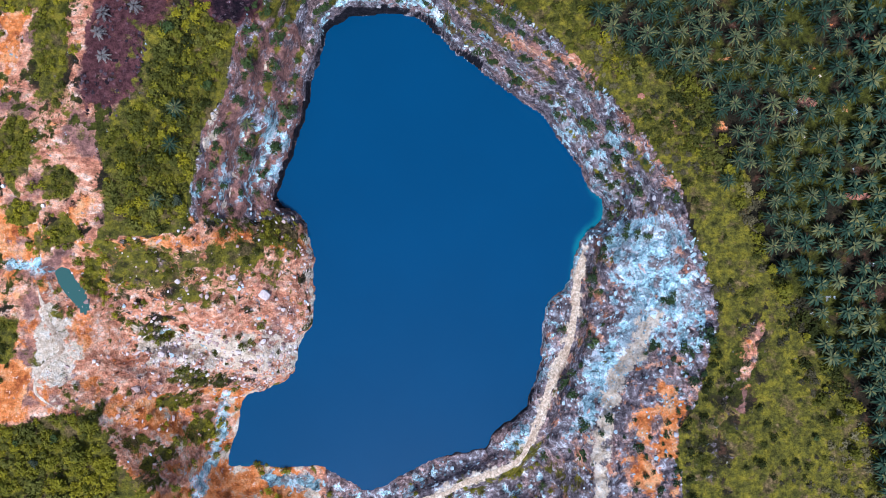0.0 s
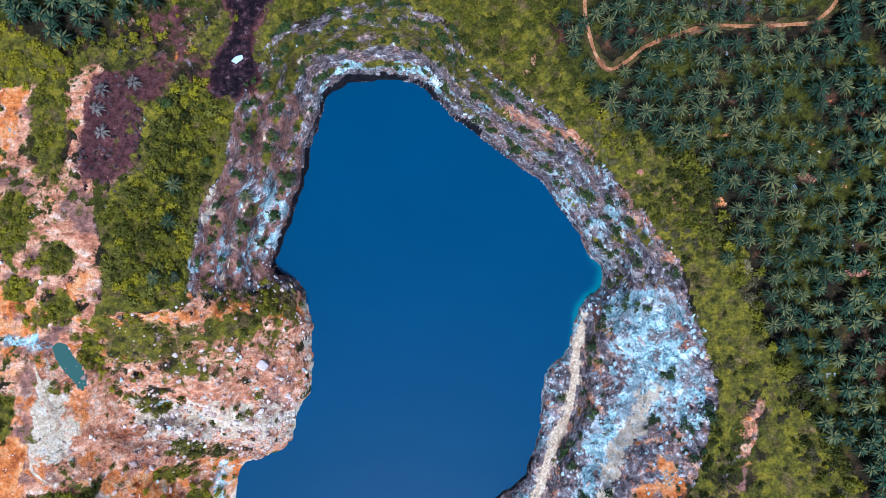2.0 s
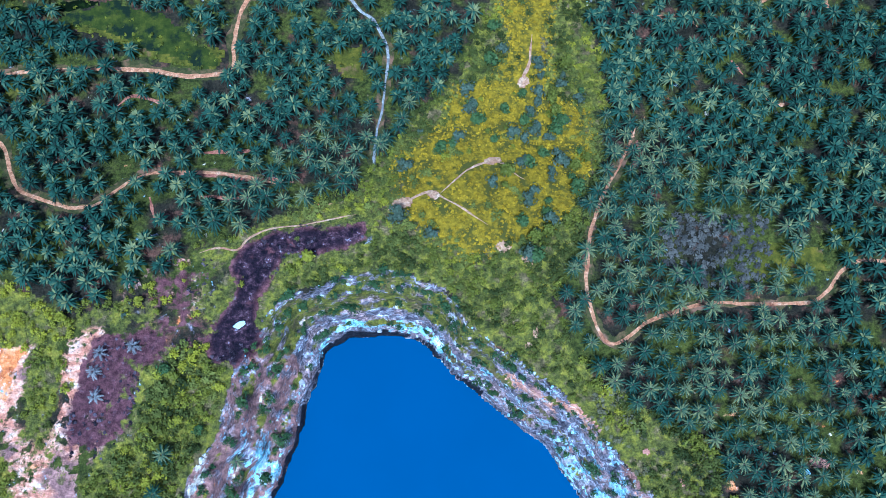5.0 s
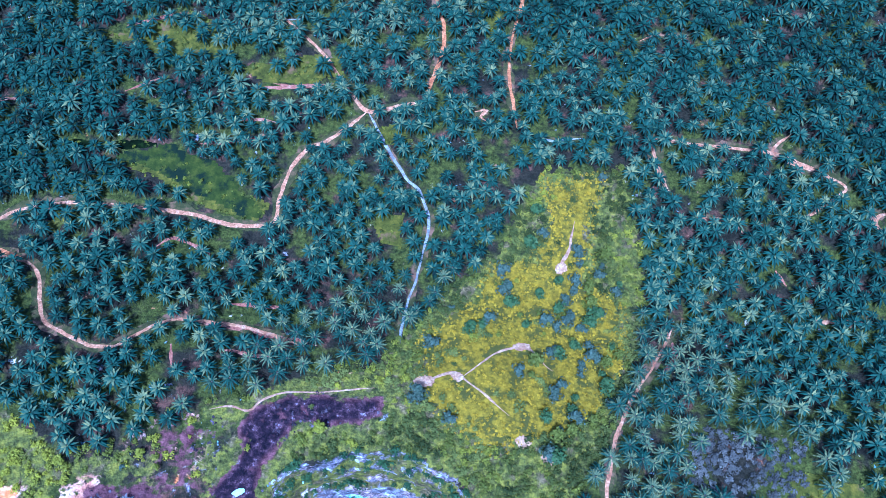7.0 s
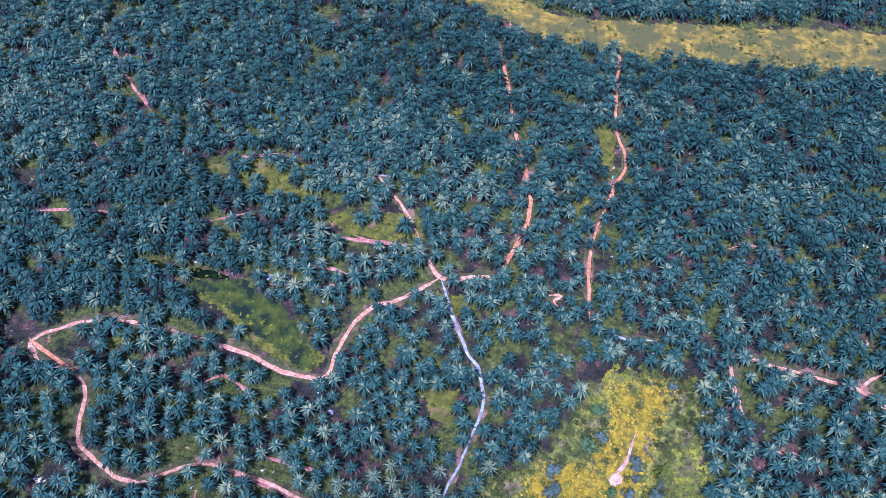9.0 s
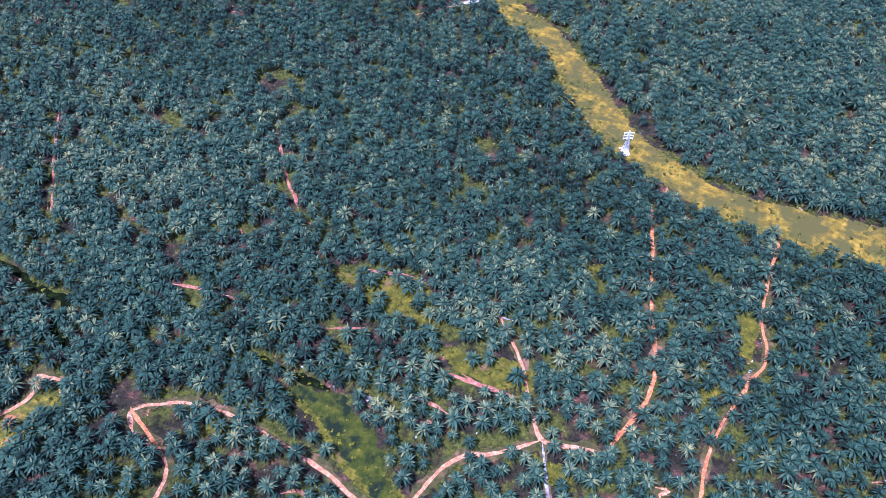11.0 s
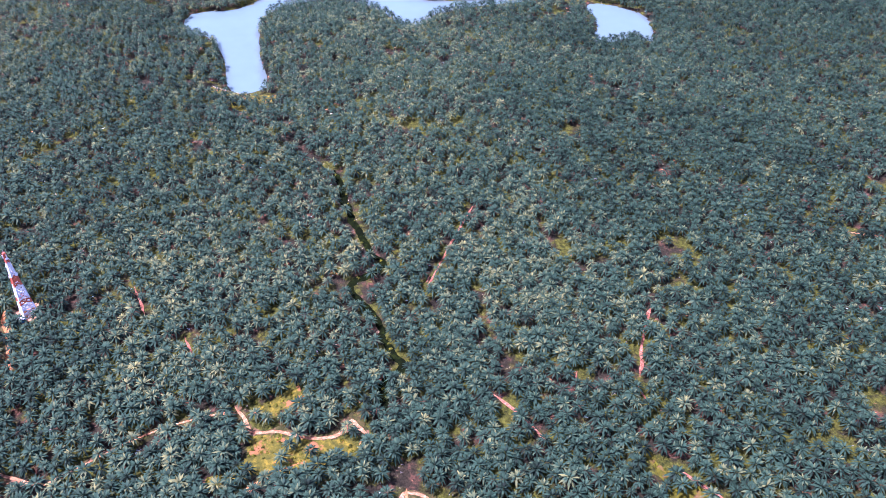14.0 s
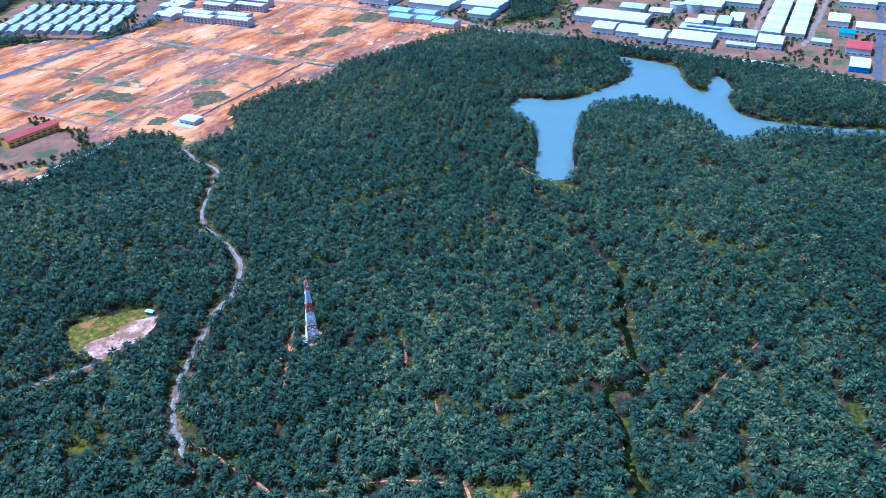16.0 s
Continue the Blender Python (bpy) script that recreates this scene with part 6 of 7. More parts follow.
trees = [tree_thing(k) for k in range(5)]
BROAD = [(-100, 95), (-116, 45), (-130, 40), (-146, -90), (-120, 124), (140, -8), (162, -62)]
LIME = [(-106, 80), (-120, 30), (-126, 52), (-158, -88), (-160, 120), (-128, 128), (-62, 146), (-58, 149), (142, 112), (135, 0), (150, -28), (158, -50), (118, 40)]
OLIVE = [(-112, 62), (-128, 24), (-104, 108), (-150, -76), (168, -76), (130, 16), (112, 66), (146, -40)]
DARK = [(-114, 100), (-98, 76), (-160, -70), (-176, -72), (14, 221), (36, 222), (2, 208), (56, 192), (52, 222), (-4, 205), (26, 228), (128, 84), (154, -70)]
GREY = [(-110, 28), (-168, -80), (6, 213), (30, 215), (20, 187), (50, 205), (42, 232), (10, 228), (36, 178), (62, 235), (46, 214), (-134, 122)]
tx, ty = jittered(-20, 76, 150, 300, 7.5, 90)
grown = (inside(tx, ty, MEADOW) > -9) & (inside(tx, ty, CLEAR) > 2) & (rng.random(len(tx)) < 0.04 + (0.48 + 0.9 * fbm(tx, ty, 22, 2, 95)).clip(0, 0.85) * smooth(8, 40, tx - 0.28 * (ty - 190)) + 0.25 * (inside(tx, ty, MEADOW) < 0))
for name in ("meadow_path", "meadow_loop", "meadow_spur", "gravel_track"):
    grown &= line_distance(tx, ty, TRACK_LINES[name]) > 4.5
GREY = GREY + list(zip(tx[grown][::2], ty[grown][::2]))
DARK = DARK + list(zip(tx[grown][1::4], ty[grown][1::4]))
OLIVE = OLIVE + list(zip(tx[grown][3::4], ty[grown][3::4]))
spots = [(x, y, k) for k, group in enumerate((BROAD, LIME, OLIVE, DARK, GREY)) for x, y in group]
for j, (x, y, k) in enumerate(spots):
    m = pose(float(x), float(y), float(height([x], [y])[0]), 0, 0, 47 * j) @ Matrix.Scale((0.55 + 0.10 * (j * 7 % 9)) * (1.2 if y > 150 else 1.0), 4)
    c = copy_thing(trees[k], m)
    c.matrix_basis = m
for t in trees:
    for ch in list(t.children):
        bpy.data.objects.remove(ch)
    bpy.data.objects.remove(t)


# ---------------------------------------------------------------- stones
def stone_shape(seed, cuts=0):
    rr = np.random.default_rng(seed)
    bm = bmesh.new()
    bmesh.ops.create_icosphere(bm, subdivisions=1 + cuts, radius=1.0)
    v = np.array([q.co[:] for q in bm.verts])
    f = np.array([[q.index for q in p.verts] for p in bm.faces])
    bm.free()
    stretch = rr.uniform(0.65, 1.25, 3) * np.array([1, 1, 0.75])
    for k in range(12):
        n = rr.normal(0, 1, 3)
        n /= np.linalg.norm(n)
        cut = rr.uniform(0.42, 0.78)
        over = v @ n - cut
        v = v - np.where(over > 0, over, 0)[:, None] * n
    return v * stretch + rr.normal(0, 0.04, v.shape), f


STONES = [stone_shape(700 + k) for k in range(12)]


def rubble(name, mat, x, y, size, label, seed):
    scatter(name, mat, STONES, x, y, height(x, y) + size * 0.15, size, rng.uniform(0.05, 0.95, len(x)), label, "rocks", 1.0, 0.0, seed)


def sizes(n, low, high):
    return low + (high - low) * rng.random(n) ** 3.2


# rubble over the spit: thick along its southern half and the waterline
rx, ry = jittered(-160, -62, -66, 28, 0.85, 81)
s, dw, dr = pit_share(rx, ry)
w, spit, shelf = wild(rx, ry)
core = np.exp(-(((ry + 40 + 0.10 * (rx + 100)) / 15) ** 2)) * smooth(-150, -118, rx)
edge = np.exp(-(np.clip(dw, 0, 60) / 7.0) ** 2)
dens = np.clip(0.05 + 0.50 * core + 0.35 * edge, 0, 0.6) * (dw > 0.4) * (dr > 0) * spit * np.clip(0.9 + 0.9 * fbm(rx, ry, 9, 3, 9), 0.1, 1.4)
m = rng.random(len(rx)) < dens
rubble("spit_rubble", M_PINK_STONE, rx[m], ry[m], sizes(m.sum(), 0.2, 1.4), "pinkish-white broken rubble tipped over the quarry spit", 21)
# white stone on the eastern shelf and the road's water side
rx, ry = jittered(38, 116, -104, 30, 0.95, 82)
s, dw, dr = pit_share(rx, ry)
c = inside(rx, ry, CHALK)
road = line_distance(rx, ry, TRACK_LINES["haul_road"])
dens = np.where(c > -2, np.clip(0.28 + 0.9 * fbm(rx, ry, 15, 3, 83), 0.02, 0.8), np.where((dw > 0.3) & (dw < 9), 0.35, 0.06)) * (dw > 0.3) * (dr > 0) * (road > 3.2)
m = rng.random(len(rx)) < dens
rubble("shelf_rubble", M_BLUE_STONE, rx[m], ry[m], sizes(m.sum(), 0.2, 1.0), "blue-white angular stone heaped on the quarry shelf", 22)
# broken ledges of the benched walls
rx, ry = jittered(-125, 112, -108, 146, 1.5, 83)
s, dw, dr = pit_share(rx, ry)
w, spit, shelf = wild(rx, ry)
ledge = np.exp(-(((s - 0.10) / 0.05) ** 2)) + np.exp(-(((s - 0.36) / 0.05) ** 2)) + np.exp(-(((s - 0.66) / 0.05) ** 2)) + np.exp(-(((s - 0.93) / 0.05) ** 2))
dens = ledge * np.clip(0.35 + 0.8 * fbm(rx, ry, 10, 3, 29), 0, 0.8) * (1 - 0.6 * smooth(85, 110, ry)) * (1 - w) * (dw > 0.5) * (dr > -1)
m = rng.random(len(rx)) < dens
lx, ly = rx[m], ry[m]
white = fbm(lx, ly, 22, 2, 33) > 0.0
rubble("ledge_stone", M_BLUE_STONE, lx[white], ly[white], sizes(white.sum(), 0.3, 1.1), "white broken stone along quarry ledges", 23)
rubble("ledge_rock", M_GREY_STONE, lx[~white], ly[~white], sizes((~white).sum(), 0.4, 1.6), "grey broken rock along quarry ledges", 24)


def boulder(k, mat, label):
    sv, sf = stone_shape(740 + k, 1)
    me = fast_mesh("boulder", sv, sf, mat)
    give(me, "tint", np.full(len(sv), 0.25 + 0.1 * k))
    return tagged(new("boulder", me), label, "rock", "boulders of the quarry")


models = [boulder(k, M_PINK_STONE if k < 4 else M_BLUE_STONE, "pale pink angular boulder on quarry rubble" if k < 4 else "white angular boulder on quarry rubble") for k in range(7)]
place = [(-82, -12, 3.4), (-84, -34, 2.6), (-107, -12, 2.3), (-94, -4, 1.9), (-115, -30, 2.0), (-72, -28, 1.8), (-76, -38, 1.7), (-69, -20, 1.6), (-98, -25, 1.7), (-125, -38, 2.1), (-132, -52, 3.0), (-127, -55, 2.6), (92, -20, 2.8),
    (97, -30, 2.2), (84, 4, 2.4), (88, -12, 2.0), (104, -38, 2.5), (80, -30, 2.1), (72, -48, 2.0), (100, -10, 2.4), (-66, 2, 1.5), (-68, 10, 1.4), (-70, -40, 1.5), (-88, -50, 1.8), (-94, -56, 1.7), (-110, -44, 1.6), (-102, -50, 1.9)]
rb = np.random.default_rng(17)
place = [(x, y, r * (0.55 if x > 0 else 0.8)) for x, y, r in place]
for k in range(64):
    if k % 2:
        place.append((rb.uniform(-128, -66), rb.normal(-34, 14), rb.uniform(0.7, 1.35)))
    else:
        place.append((rb.uniform(68, 108), rb.uniform(-58, 22), rb.uniform(0.6, 1.0)))
qx, qy = np.array([p[0] for p in place]), np.array([p[1] for p in place])
_, qdw, _ = pit_share(qx, qy)
qz = height(qx, qy)
done = set()
for (x, y, r), d, z in zip(place, qdw, qz):
    if d < 0.8 or min(abs(x - q[0]) + abs(y - q[1]) for q in TRACK_LINES["haul_road"]) < 4.5:
        continue
    k = rb.integers(0, 4) if x < 0 else rb.integers(4, 7)
    m = Matrix.Translation((x, y, z + 0.25 * r)) @ pose(0, 0, 0, rb.uniform(-15, 15), rb.uniform(-15, 15), rb.uniform(0, 360)) @ Matrix.Scale(r, 4)
    if k in done:
        c = copy_thing(models[k], m)
        c.matrix_basis = m
    else:
        models[k].matrix_basis = m
        done.add(k)


# half-buried slabs and outcrops
slabs = []
for k in range(5):
    sv, sf = stone_shape(780 + k, 1)
    me = fast_mesh("rock_outcrop", sv * np.array([1.0, 0.62, 0.42]), sf, (M_PINK_STONE, M_PINK_STONE, M_SALMON, M_BLUE_STONE, M_GREY_STONE)[k])
    give(me, "tint", np.full(len(sv), 0.3 + 0.12 * k))
    slabs.append(me)
ro = np.random.default_rng(23)
count = 0
while count < 150:
    x, y = (ro.uniform(-140, -64), ro.uniform(-64, 24)) if count < 60 else (ro.uniform(-142, -98), ro.uniform(-104, -56)) if count < 100 else (ro.uniform(56, 112), ro.uniform(-95, 25))
    s, dw, dr = pit_share(np.array([x]), np.array([y]))
    if dw[0] < 1.5 or dr[0] < 1 or line_distance(np.array([x]), np.array([y]), TRACK_LINES["haul_road"])[0] < 6:
        continue
    k = ro.choice([0, 1, 2, 2, 3]) if x < 0 else ro.choice([3, 3, 4, 1])
    ob = new("rock_outcrop", slabs[k])
    r = ro.uniform(0.8, 2.5)
    ob.matrix_basis = Matrix.Translation((x, y, float(height([x], [y])[0]) + 0.05 * r)) @ pose(0, 0, 0, ro.uniform(-14, 14), ro.uniform(-14, 14), ro.normal(20, 28) if x < 0 else ro.uniform(0, 180)) @ Matrix.Scale(r, 4)
    tagged(ob, "half-buried salmon and white rock slab in rubble" if x < 0 else "half-buried blue-white rock slab in rubble", "rock", "outcrops of the quarry")
    count += 1


# ---------------------------------------------------------------- communications mast
def mast():
    root = new("communications_mast")
    bx, by = -468.0, 34.0
    z0 = float(height([bx], [by])[0])
    root.matrix_basis = pose(bx, by, z0, 0, 0, 20)
    tall, foot, top, n = 50.0, 4.4, 0.55, 14

    def half(z):
        return foot + (top - foot) * min(1.0, z / (tall - 4)) ** 0.9

    lv = [tall * k / n for k in range(n + 1)]
    bands = [(0, 3), (3, 4), (4, 7), (7, 9), (9, 12), (12, 14)]
    for j, (a, b) in enumerate(bands):
        bm = bmesh.new()
        for k in range(a, b):
            lo, hi, z1, z2 = half(lv[k]), half(lv[k + 1]), lv[k], lv[k + 1]
            ring = [(1, 1), (-1, 1), (-1, -1), (1, -1)]
            for q in range(4):
                (ax, ay), (cx, cy) = ring[q], ring[(q + 1) % 4]
                bar(bm, (ax * lo, ay * lo, z1), (ax * hi, ay * hi, z2), 0.42)
                bar(bm, (ax * lo, ay * lo, z1), (cx * hi, cy * hi, z2), 0.26)
                bar(bm, (cx * lo, cy * lo, z1), (ax * hi, ay * hi, z2), 0.26)
                bar(bm, (ax * hi, ay * hi, z2), (cx * hi, cy * hi, z2), 0.26)
        white = j in (0, 2, 4)
        part("lattice_section", bm, M_MAST_WHITE if white else M_MAST_RED, root, "white painted lattice" if white else "red painted lattice")
    for z, a in ((46, 0.3), (44, 2.4), (33, 1.2), (31, 4.0), (24, 5.5), (17, 0.6), (15, 2.8), (40, 4.6)):
        bm = bmesh.new()
        bmesh.ops.create_cone(bm, cap_ends=True, segments=14, radius1=0.9, radius2=0.75, depth=0.5)
        r = half(z) * 1.25 + 0.5
        bmesh.ops.transform(bm, matrix=Matrix.Translation((r * math.cos(a), r * math.sin(a), z)) @ Matrix.Rotation(a, 4, "Z") @ Matrix.Rotation(radians(90), 4, "Y"), verts=bm.verts)
        dish = part("dish_antenna", bm, M_MAST_WHITE, root)
        bm = bmesh.new()
        bar(bm, (0.6 * r * math.cos(a), 0.6 * r * math.sin(a), z - 0.4), (r * math.cos(a), r * math.sin(a), z), 0.12)
        part("bracket", bm, M_STEEL, dish)
    for a in (0.5, 2.6, 4.7):
        part("panel_antenna", box_bm(0.35, 0.6, 2.6, 1.2 * math.cos(a), 1.2 * math.sin(a), 46.5, 0.05), M_MAST_WHITE, root)
    bm = bmesh.new()
    bar(bm, (0, 0, tall - 1), (0, 0, tall + 3), 0.08)
    part("lightning_rod", bm, M_STEEL, root)
    tagged(root, "tall red and white lattice mast with dishes", "mast")
    cab = new("equipment_cabin")
    cab.matrix_basis = pose(bx + 7, by - 5, float(height([bx + 7], [by - 5])[0]), 0, 0, 20)
    part("cabin_wall", box_bm(3.5, 5.0, 2.8, bevel=0.05), M_BLUE_WALL, cab, "pale blue cabin walls")
    part("cabin_roof", box_bm(4.0, 5.5, 0.25, 0, 0, 2.8, 0.05), M_WHITE_ROOF, cab)
    tagged(cab, "small pale-roofed equipment cabin beside the mast", "cabin")
    pad = new("mast_pad")
    pad.matrix_basis = pose(bx, by, z0 - 0.2, 0, 0, 20)
    part("slab", box_bm(15, 15, 0.5, bevel=0.05), M_SALMON, pad)
    tagged(pad, "bare earth pad under the lattice mast", "pad")


mast()


def pylon(x, y, turn):
    root = new("power_pylon")
    root.matrix_basis = pose(x, y, float(height([x], [y])[0]), 0, 0, turn)
    bm = bmesh.new()
    lv = [0, 4, 7.3, 10, 12, 14, 16, 18]
    half = [2.1, 1.5, 1.1, 0.8, 0.6, 0.5, 0.45, 0.15]
    ring = [(1, 1), (-1, 1), (-1, -1), (1, -1)]
    for k in range(7):
        for q in range(4):
            (ax, ay), (cx, cy) = ring[q], ring[(q + 1) % 4]
            bar(bm, (ax * half[k], ay * half[k], lv[k]), (ax * half[k + 1], ay * half[k + 1], lv[k + 1]), 0.11)
            bar(bm, (ax * half[k], ay * half[k], lv[k]), (cx * half[k + 1], cy * half[k + 1], lv[k + 1]), 0.06)
            bar(bm, (ax * half[k + 1], ay * half[k + 1], lv[k + 1]), (cx * half[k + 1], cy * half[k + 1], lv[k + 1]), 0.06)
    part("lattice_body", bm, M_STEEL, root)
    for z in (11.3, 13.7, 16):
        bm = bmesh.new()
        bar(bm, (-3.4, 0, z), (3.4, 0, z), 0.2)
        bar(bm, (-3.4, 0, z), (0, 0, z + 0.9), 0.1)
        bar(bm, (3.4, 0, z), (0, 0, z + 0.9), 0.1)
        arm = part("crossarm", bm, M_MAST_WHITE, root)
        for sx_ in (-3.2, 3.2):
            bm = bmesh.new()
            bar(bm, (sx_, 0, z - 0.3), (sx_, 0, z - 1.4), 0.13)
            part("insulator", bm, M_STEEL, arm)
    tagged(root, "pale lattice power pylon on a mown strip", "pylon", "pylons of the power line")


pylon(-131, 536, 38)
pylon(-358, 714, 48)
pylon(-560, 915, 48)


# ---------------------------------------------------------------- town
def gable(bm, a, b, eave, rise, over=0.8):
    """A ridged roof of thickness along the x axis, into bm."""
    t = 0.35
    pts = []
    for x in (-a / 2 - over, a / 2 + over):
        for yy, zz in ((-b / 2 - over, eave), (0, eave + rise), (b / 2 + over, eave), (b / 2 + over, eave - t), (0, eave + rise - t), (-b / 2 - over, eave - t)):
            pts.append(bm.verts.new((x, yy, zz)))
    for k in range(6):
        bm.faces.new((pts[k], pts[(k + 1) % 6], pts[6 + (k + 1) % 6], pts[6 + k]))
    bm.faces.new(pts[5::-1]), bm.faces.new(pts[6:])
    bmesh.ops.recalc_face_normals(bm, faces=bm.faces)


FOOTPRINTS = []


def building(name, x, y, a, b, h, turn, wall, roof, label, group="", bays=1, rise=None, windows=0, parapet=False, extras=()):
    """A shed, hall or house row: walls, one roof a bay, ribbon windows; a along its own x."""
    FOOTPRINTS.append((x, y, math.hypot(a, b) / 2))
    root = new(name)
    root.matrix_basis = pose(x, y, float(height([x], [y])[0]) + 0.2, 0, 0, turn)
    part("wall", box_bm(a, b, h, 0, 0, -0.6), wall, root)
    rise = (b / bays) * 0.10 if rise is None else rise
    for k in range(bays):
        bm = bmesh.new()
        gable(bm, a, b / bays, h - 0.6, rise, 0.5)
        bmesh.ops.translate(bm, vec=(0, -b / 2 + b / bays * (k + 0.5), 0.05 * (k % 2)), verts=bm.verts)
        part("roof", bm, roof, root)
    for sgn in (-1, 1):
        for f in range(windows):
            n = max(2, int(a / 7))
            for k in range(n):
                part("window", box_bm(a / n * 0.55, 0.24, 1.3, -a / 2 + a / n * (k + 0.5), sgn * b / 2, 0.9 + 3.1 * f), M_GLASS, root)
    if parapet:
        for sgn in (-1, 1):
            part("parapet", box_bm(0.5, b + 1.2, 1.2 + rise, sgn * (a / 2 + 0.6), 0, h - 0.9), wall, root)
            part("fascia", box_bm(a + 1.6, 0.4, 1.4, 0, sgn * (b / 2 + 0.75), h - 1.4), wall, root)
    for ex in extras:
        part(*ex[:1], box_bm(*ex[1]), ex[2], root)
    return tagged(root, label, "building", group)


TOWN = 67.0
LAKESIDE = [
    (-1304, 357, 112, 54, 11, 2, M_WHITE_ROOF, "very long white-roofed factory hall with parapets"),
    (-1248, 338, 33, 40, 10, 1, M_WHITE_ROOF, "white-roofed factory unit by the lake road"),
    (-1230, 375, 38, 44, 10, 1, M_WHITE_ROOF, "white-roofed factory unit by the lake road"),
    (-1206, 404, 36, 46, 10, 1, M_WHITE_ROOF, "white-roofed factory unit by the lake road"),
    (-1190, 457, 62, 48, 11, 2, M_WHITE_ROOF, "white-roofed factory with a blue frieze"),
    (-1223, 502, 110, 30, 11, 1, M_GREY_ROOF, "long grey-roofed factory hall with dark solar panels"),
    (-1176, 565, 34, 44, 10, 1, M_WHITE_ROOF, "square white-roofed workshop on bare earth"),
    (-1292, 704, 30, 52, 11, 1, M_WHITE_ROOF, "white-roofed warehouse on brown ground"),
    (-1252, 738, 44, 36, 9, 1, M_WHITE_ROOF, "low white-roofed warehouse by a street"),
    (-1154, 681, 32, 42, 10, 1, M_RED_ROOF, "dark red-roofed workshop on brown ground"),
    (-1073, 650, 24, 44, 9, 1, M_WHITE_ROOF, "white-roofed workshop with blue walls"),
    (-1226, 692, 22, 26, 8, 1, M_TEAL, "small teal-roofed shed on brown ground"),
    (-1282, 480, 26, 24, 8, 1, M_WHITE_ROOF, "small white-roofed workshop in a yard"),
    (-1300, 503, 24, 30, 8, 1, M_WHITE_ROOF, "small white-roofed workshop in a yard")]
INLAND = [
    (-1285, 528, 20, 48, 9, 1, M_GREY_ROOF, "narrow pale-roofed workshop in a close row"),
    (-1305, 552, 20, 52, 9, 1, M_WHITE_ROOF, "narrow pale-roofed workshop in a close row"),
    (-1345, 440, 34, 30, 8, 1, M_WHITE_ROOF, "white-roofed shed behind the tanks"),
    (-1390, 520, 60, 44, 10, 2, M_WHITE_ROOF, "white-roofed factory beyond the trees"),
    (-1410, 588, 60, 46, 10, 2, M_WHITE_ROOF, "white-roofed factory beyond the trees"),
    (-1400, 775, 56, 40, 10, 2, M_WHITE_ROOF, "white-roofed warehouse at the estate's edge"),
    (-1400, 835, 52, 40, 10, 2, M_WHITE_ROOF, "white-roofed warehouse at the estate's edge"),
    (-1370, 400, 40, 34, 9, 1, M_GREY_ROOF, "grey-roofed shed beyond the trees"),
    (-1165, 520, 40, 16, 6, 1, M_GREY_ROOF, "low grey canopy beside a factory"),
    (-1185, 640, 26, 20, 7, 1, M_GREY_ROOF, "low grey store on brown ground"),
    (-1395, 70, 74, 60, 11, 3, M_WHITE_ROOF, "broad white-roofed factory hall of several bays"),
    (-1385, 155, 66, 60, 11, 3, M_WHITE_ROOF, "broad white-roofed factory hall of several bays"),
    (-1420, -30, 60, 50, 11, 2, M_WHITE_ROOF, "broad white-roofed factory hall of several bays"),
    (-1330, 150, 40, 40, 9, 2, M_GREY_ROOF, "grey-roofed hall by the junction")]
for x, y, a, b, h, bays, roof, label in LAKESIDE + INLAND:
    wall = M_BLUE_WALL if "blue walls" in label else M_WALL
    extras = []
    if "blue frieze" in label:
        extras = [("frieze", (a + 0.4, 0.4, 1.6, 0, b / 2 + 0.2, h - 4.2), M_BLUE_WALL), ("frieze", (0.4, b + 0.4, 1.6, a / 2 + 0.2, 0, h - 4.2), M_BLUE_WALL)]
    if "long grey-roofed" in label:
        extras = [("solar_panels", (52, 22, 0.3, -20, 0, h + 1.3), M_SOLAR)]
    building("factory", x, y, a, b, h, TOWN, wall, roof, label, "factories", bays, None, 1, "very long" in label, extras)
# two strips of small factory units
for strip, (x0, y0) in enumerate([(-1226, 580), (-1218, 613)]):
    for k in range(15):
        d = 15.2 * k
        x, y = x0 + d * math.cos(radians(157)), y0 + d * math.sin(radians(157))
        building("factory_unit", x, y, 27, 13.6, 8.6 + 1.3 * (k % 2), TOWN, M_WALL, M_WHITE_ROOF if (k + strip) % 3 else M_LIGHT_ROOF, "white-roofed unit in a long factory strip", "units of the factory strips", 1, 3.0, 1)
# rows of terraced houses
for r in range(8):
    y0 = -438 - 24.5 * r
    for k in range(8):
        x = -1222 - 19.8 * k - 3 * (r % 3)
        building("terraced_house", x, y0 + (-4.0 if k % 3 == 1 else 0) + 0.06 * (x + 1222), 17.6, 14.0, 6.4, 184, M_WALL, M_GREY_ROOF if (k + r) % 4 else M_WHITE_ROOF, "pale two-storey terraced house under a grey-white roof", "terraced houses", 1, 2.4, 2)
for k in range(9):
    building("terraced_house", -1405 - 3 * k, -470 - 19 * k, 26, 14, 6.4, 184, M_WALL, M_GREY_ROOF, "pale two-storey terraced house under a grey-white roof", "terraced houses", 1, 2.4, 0)
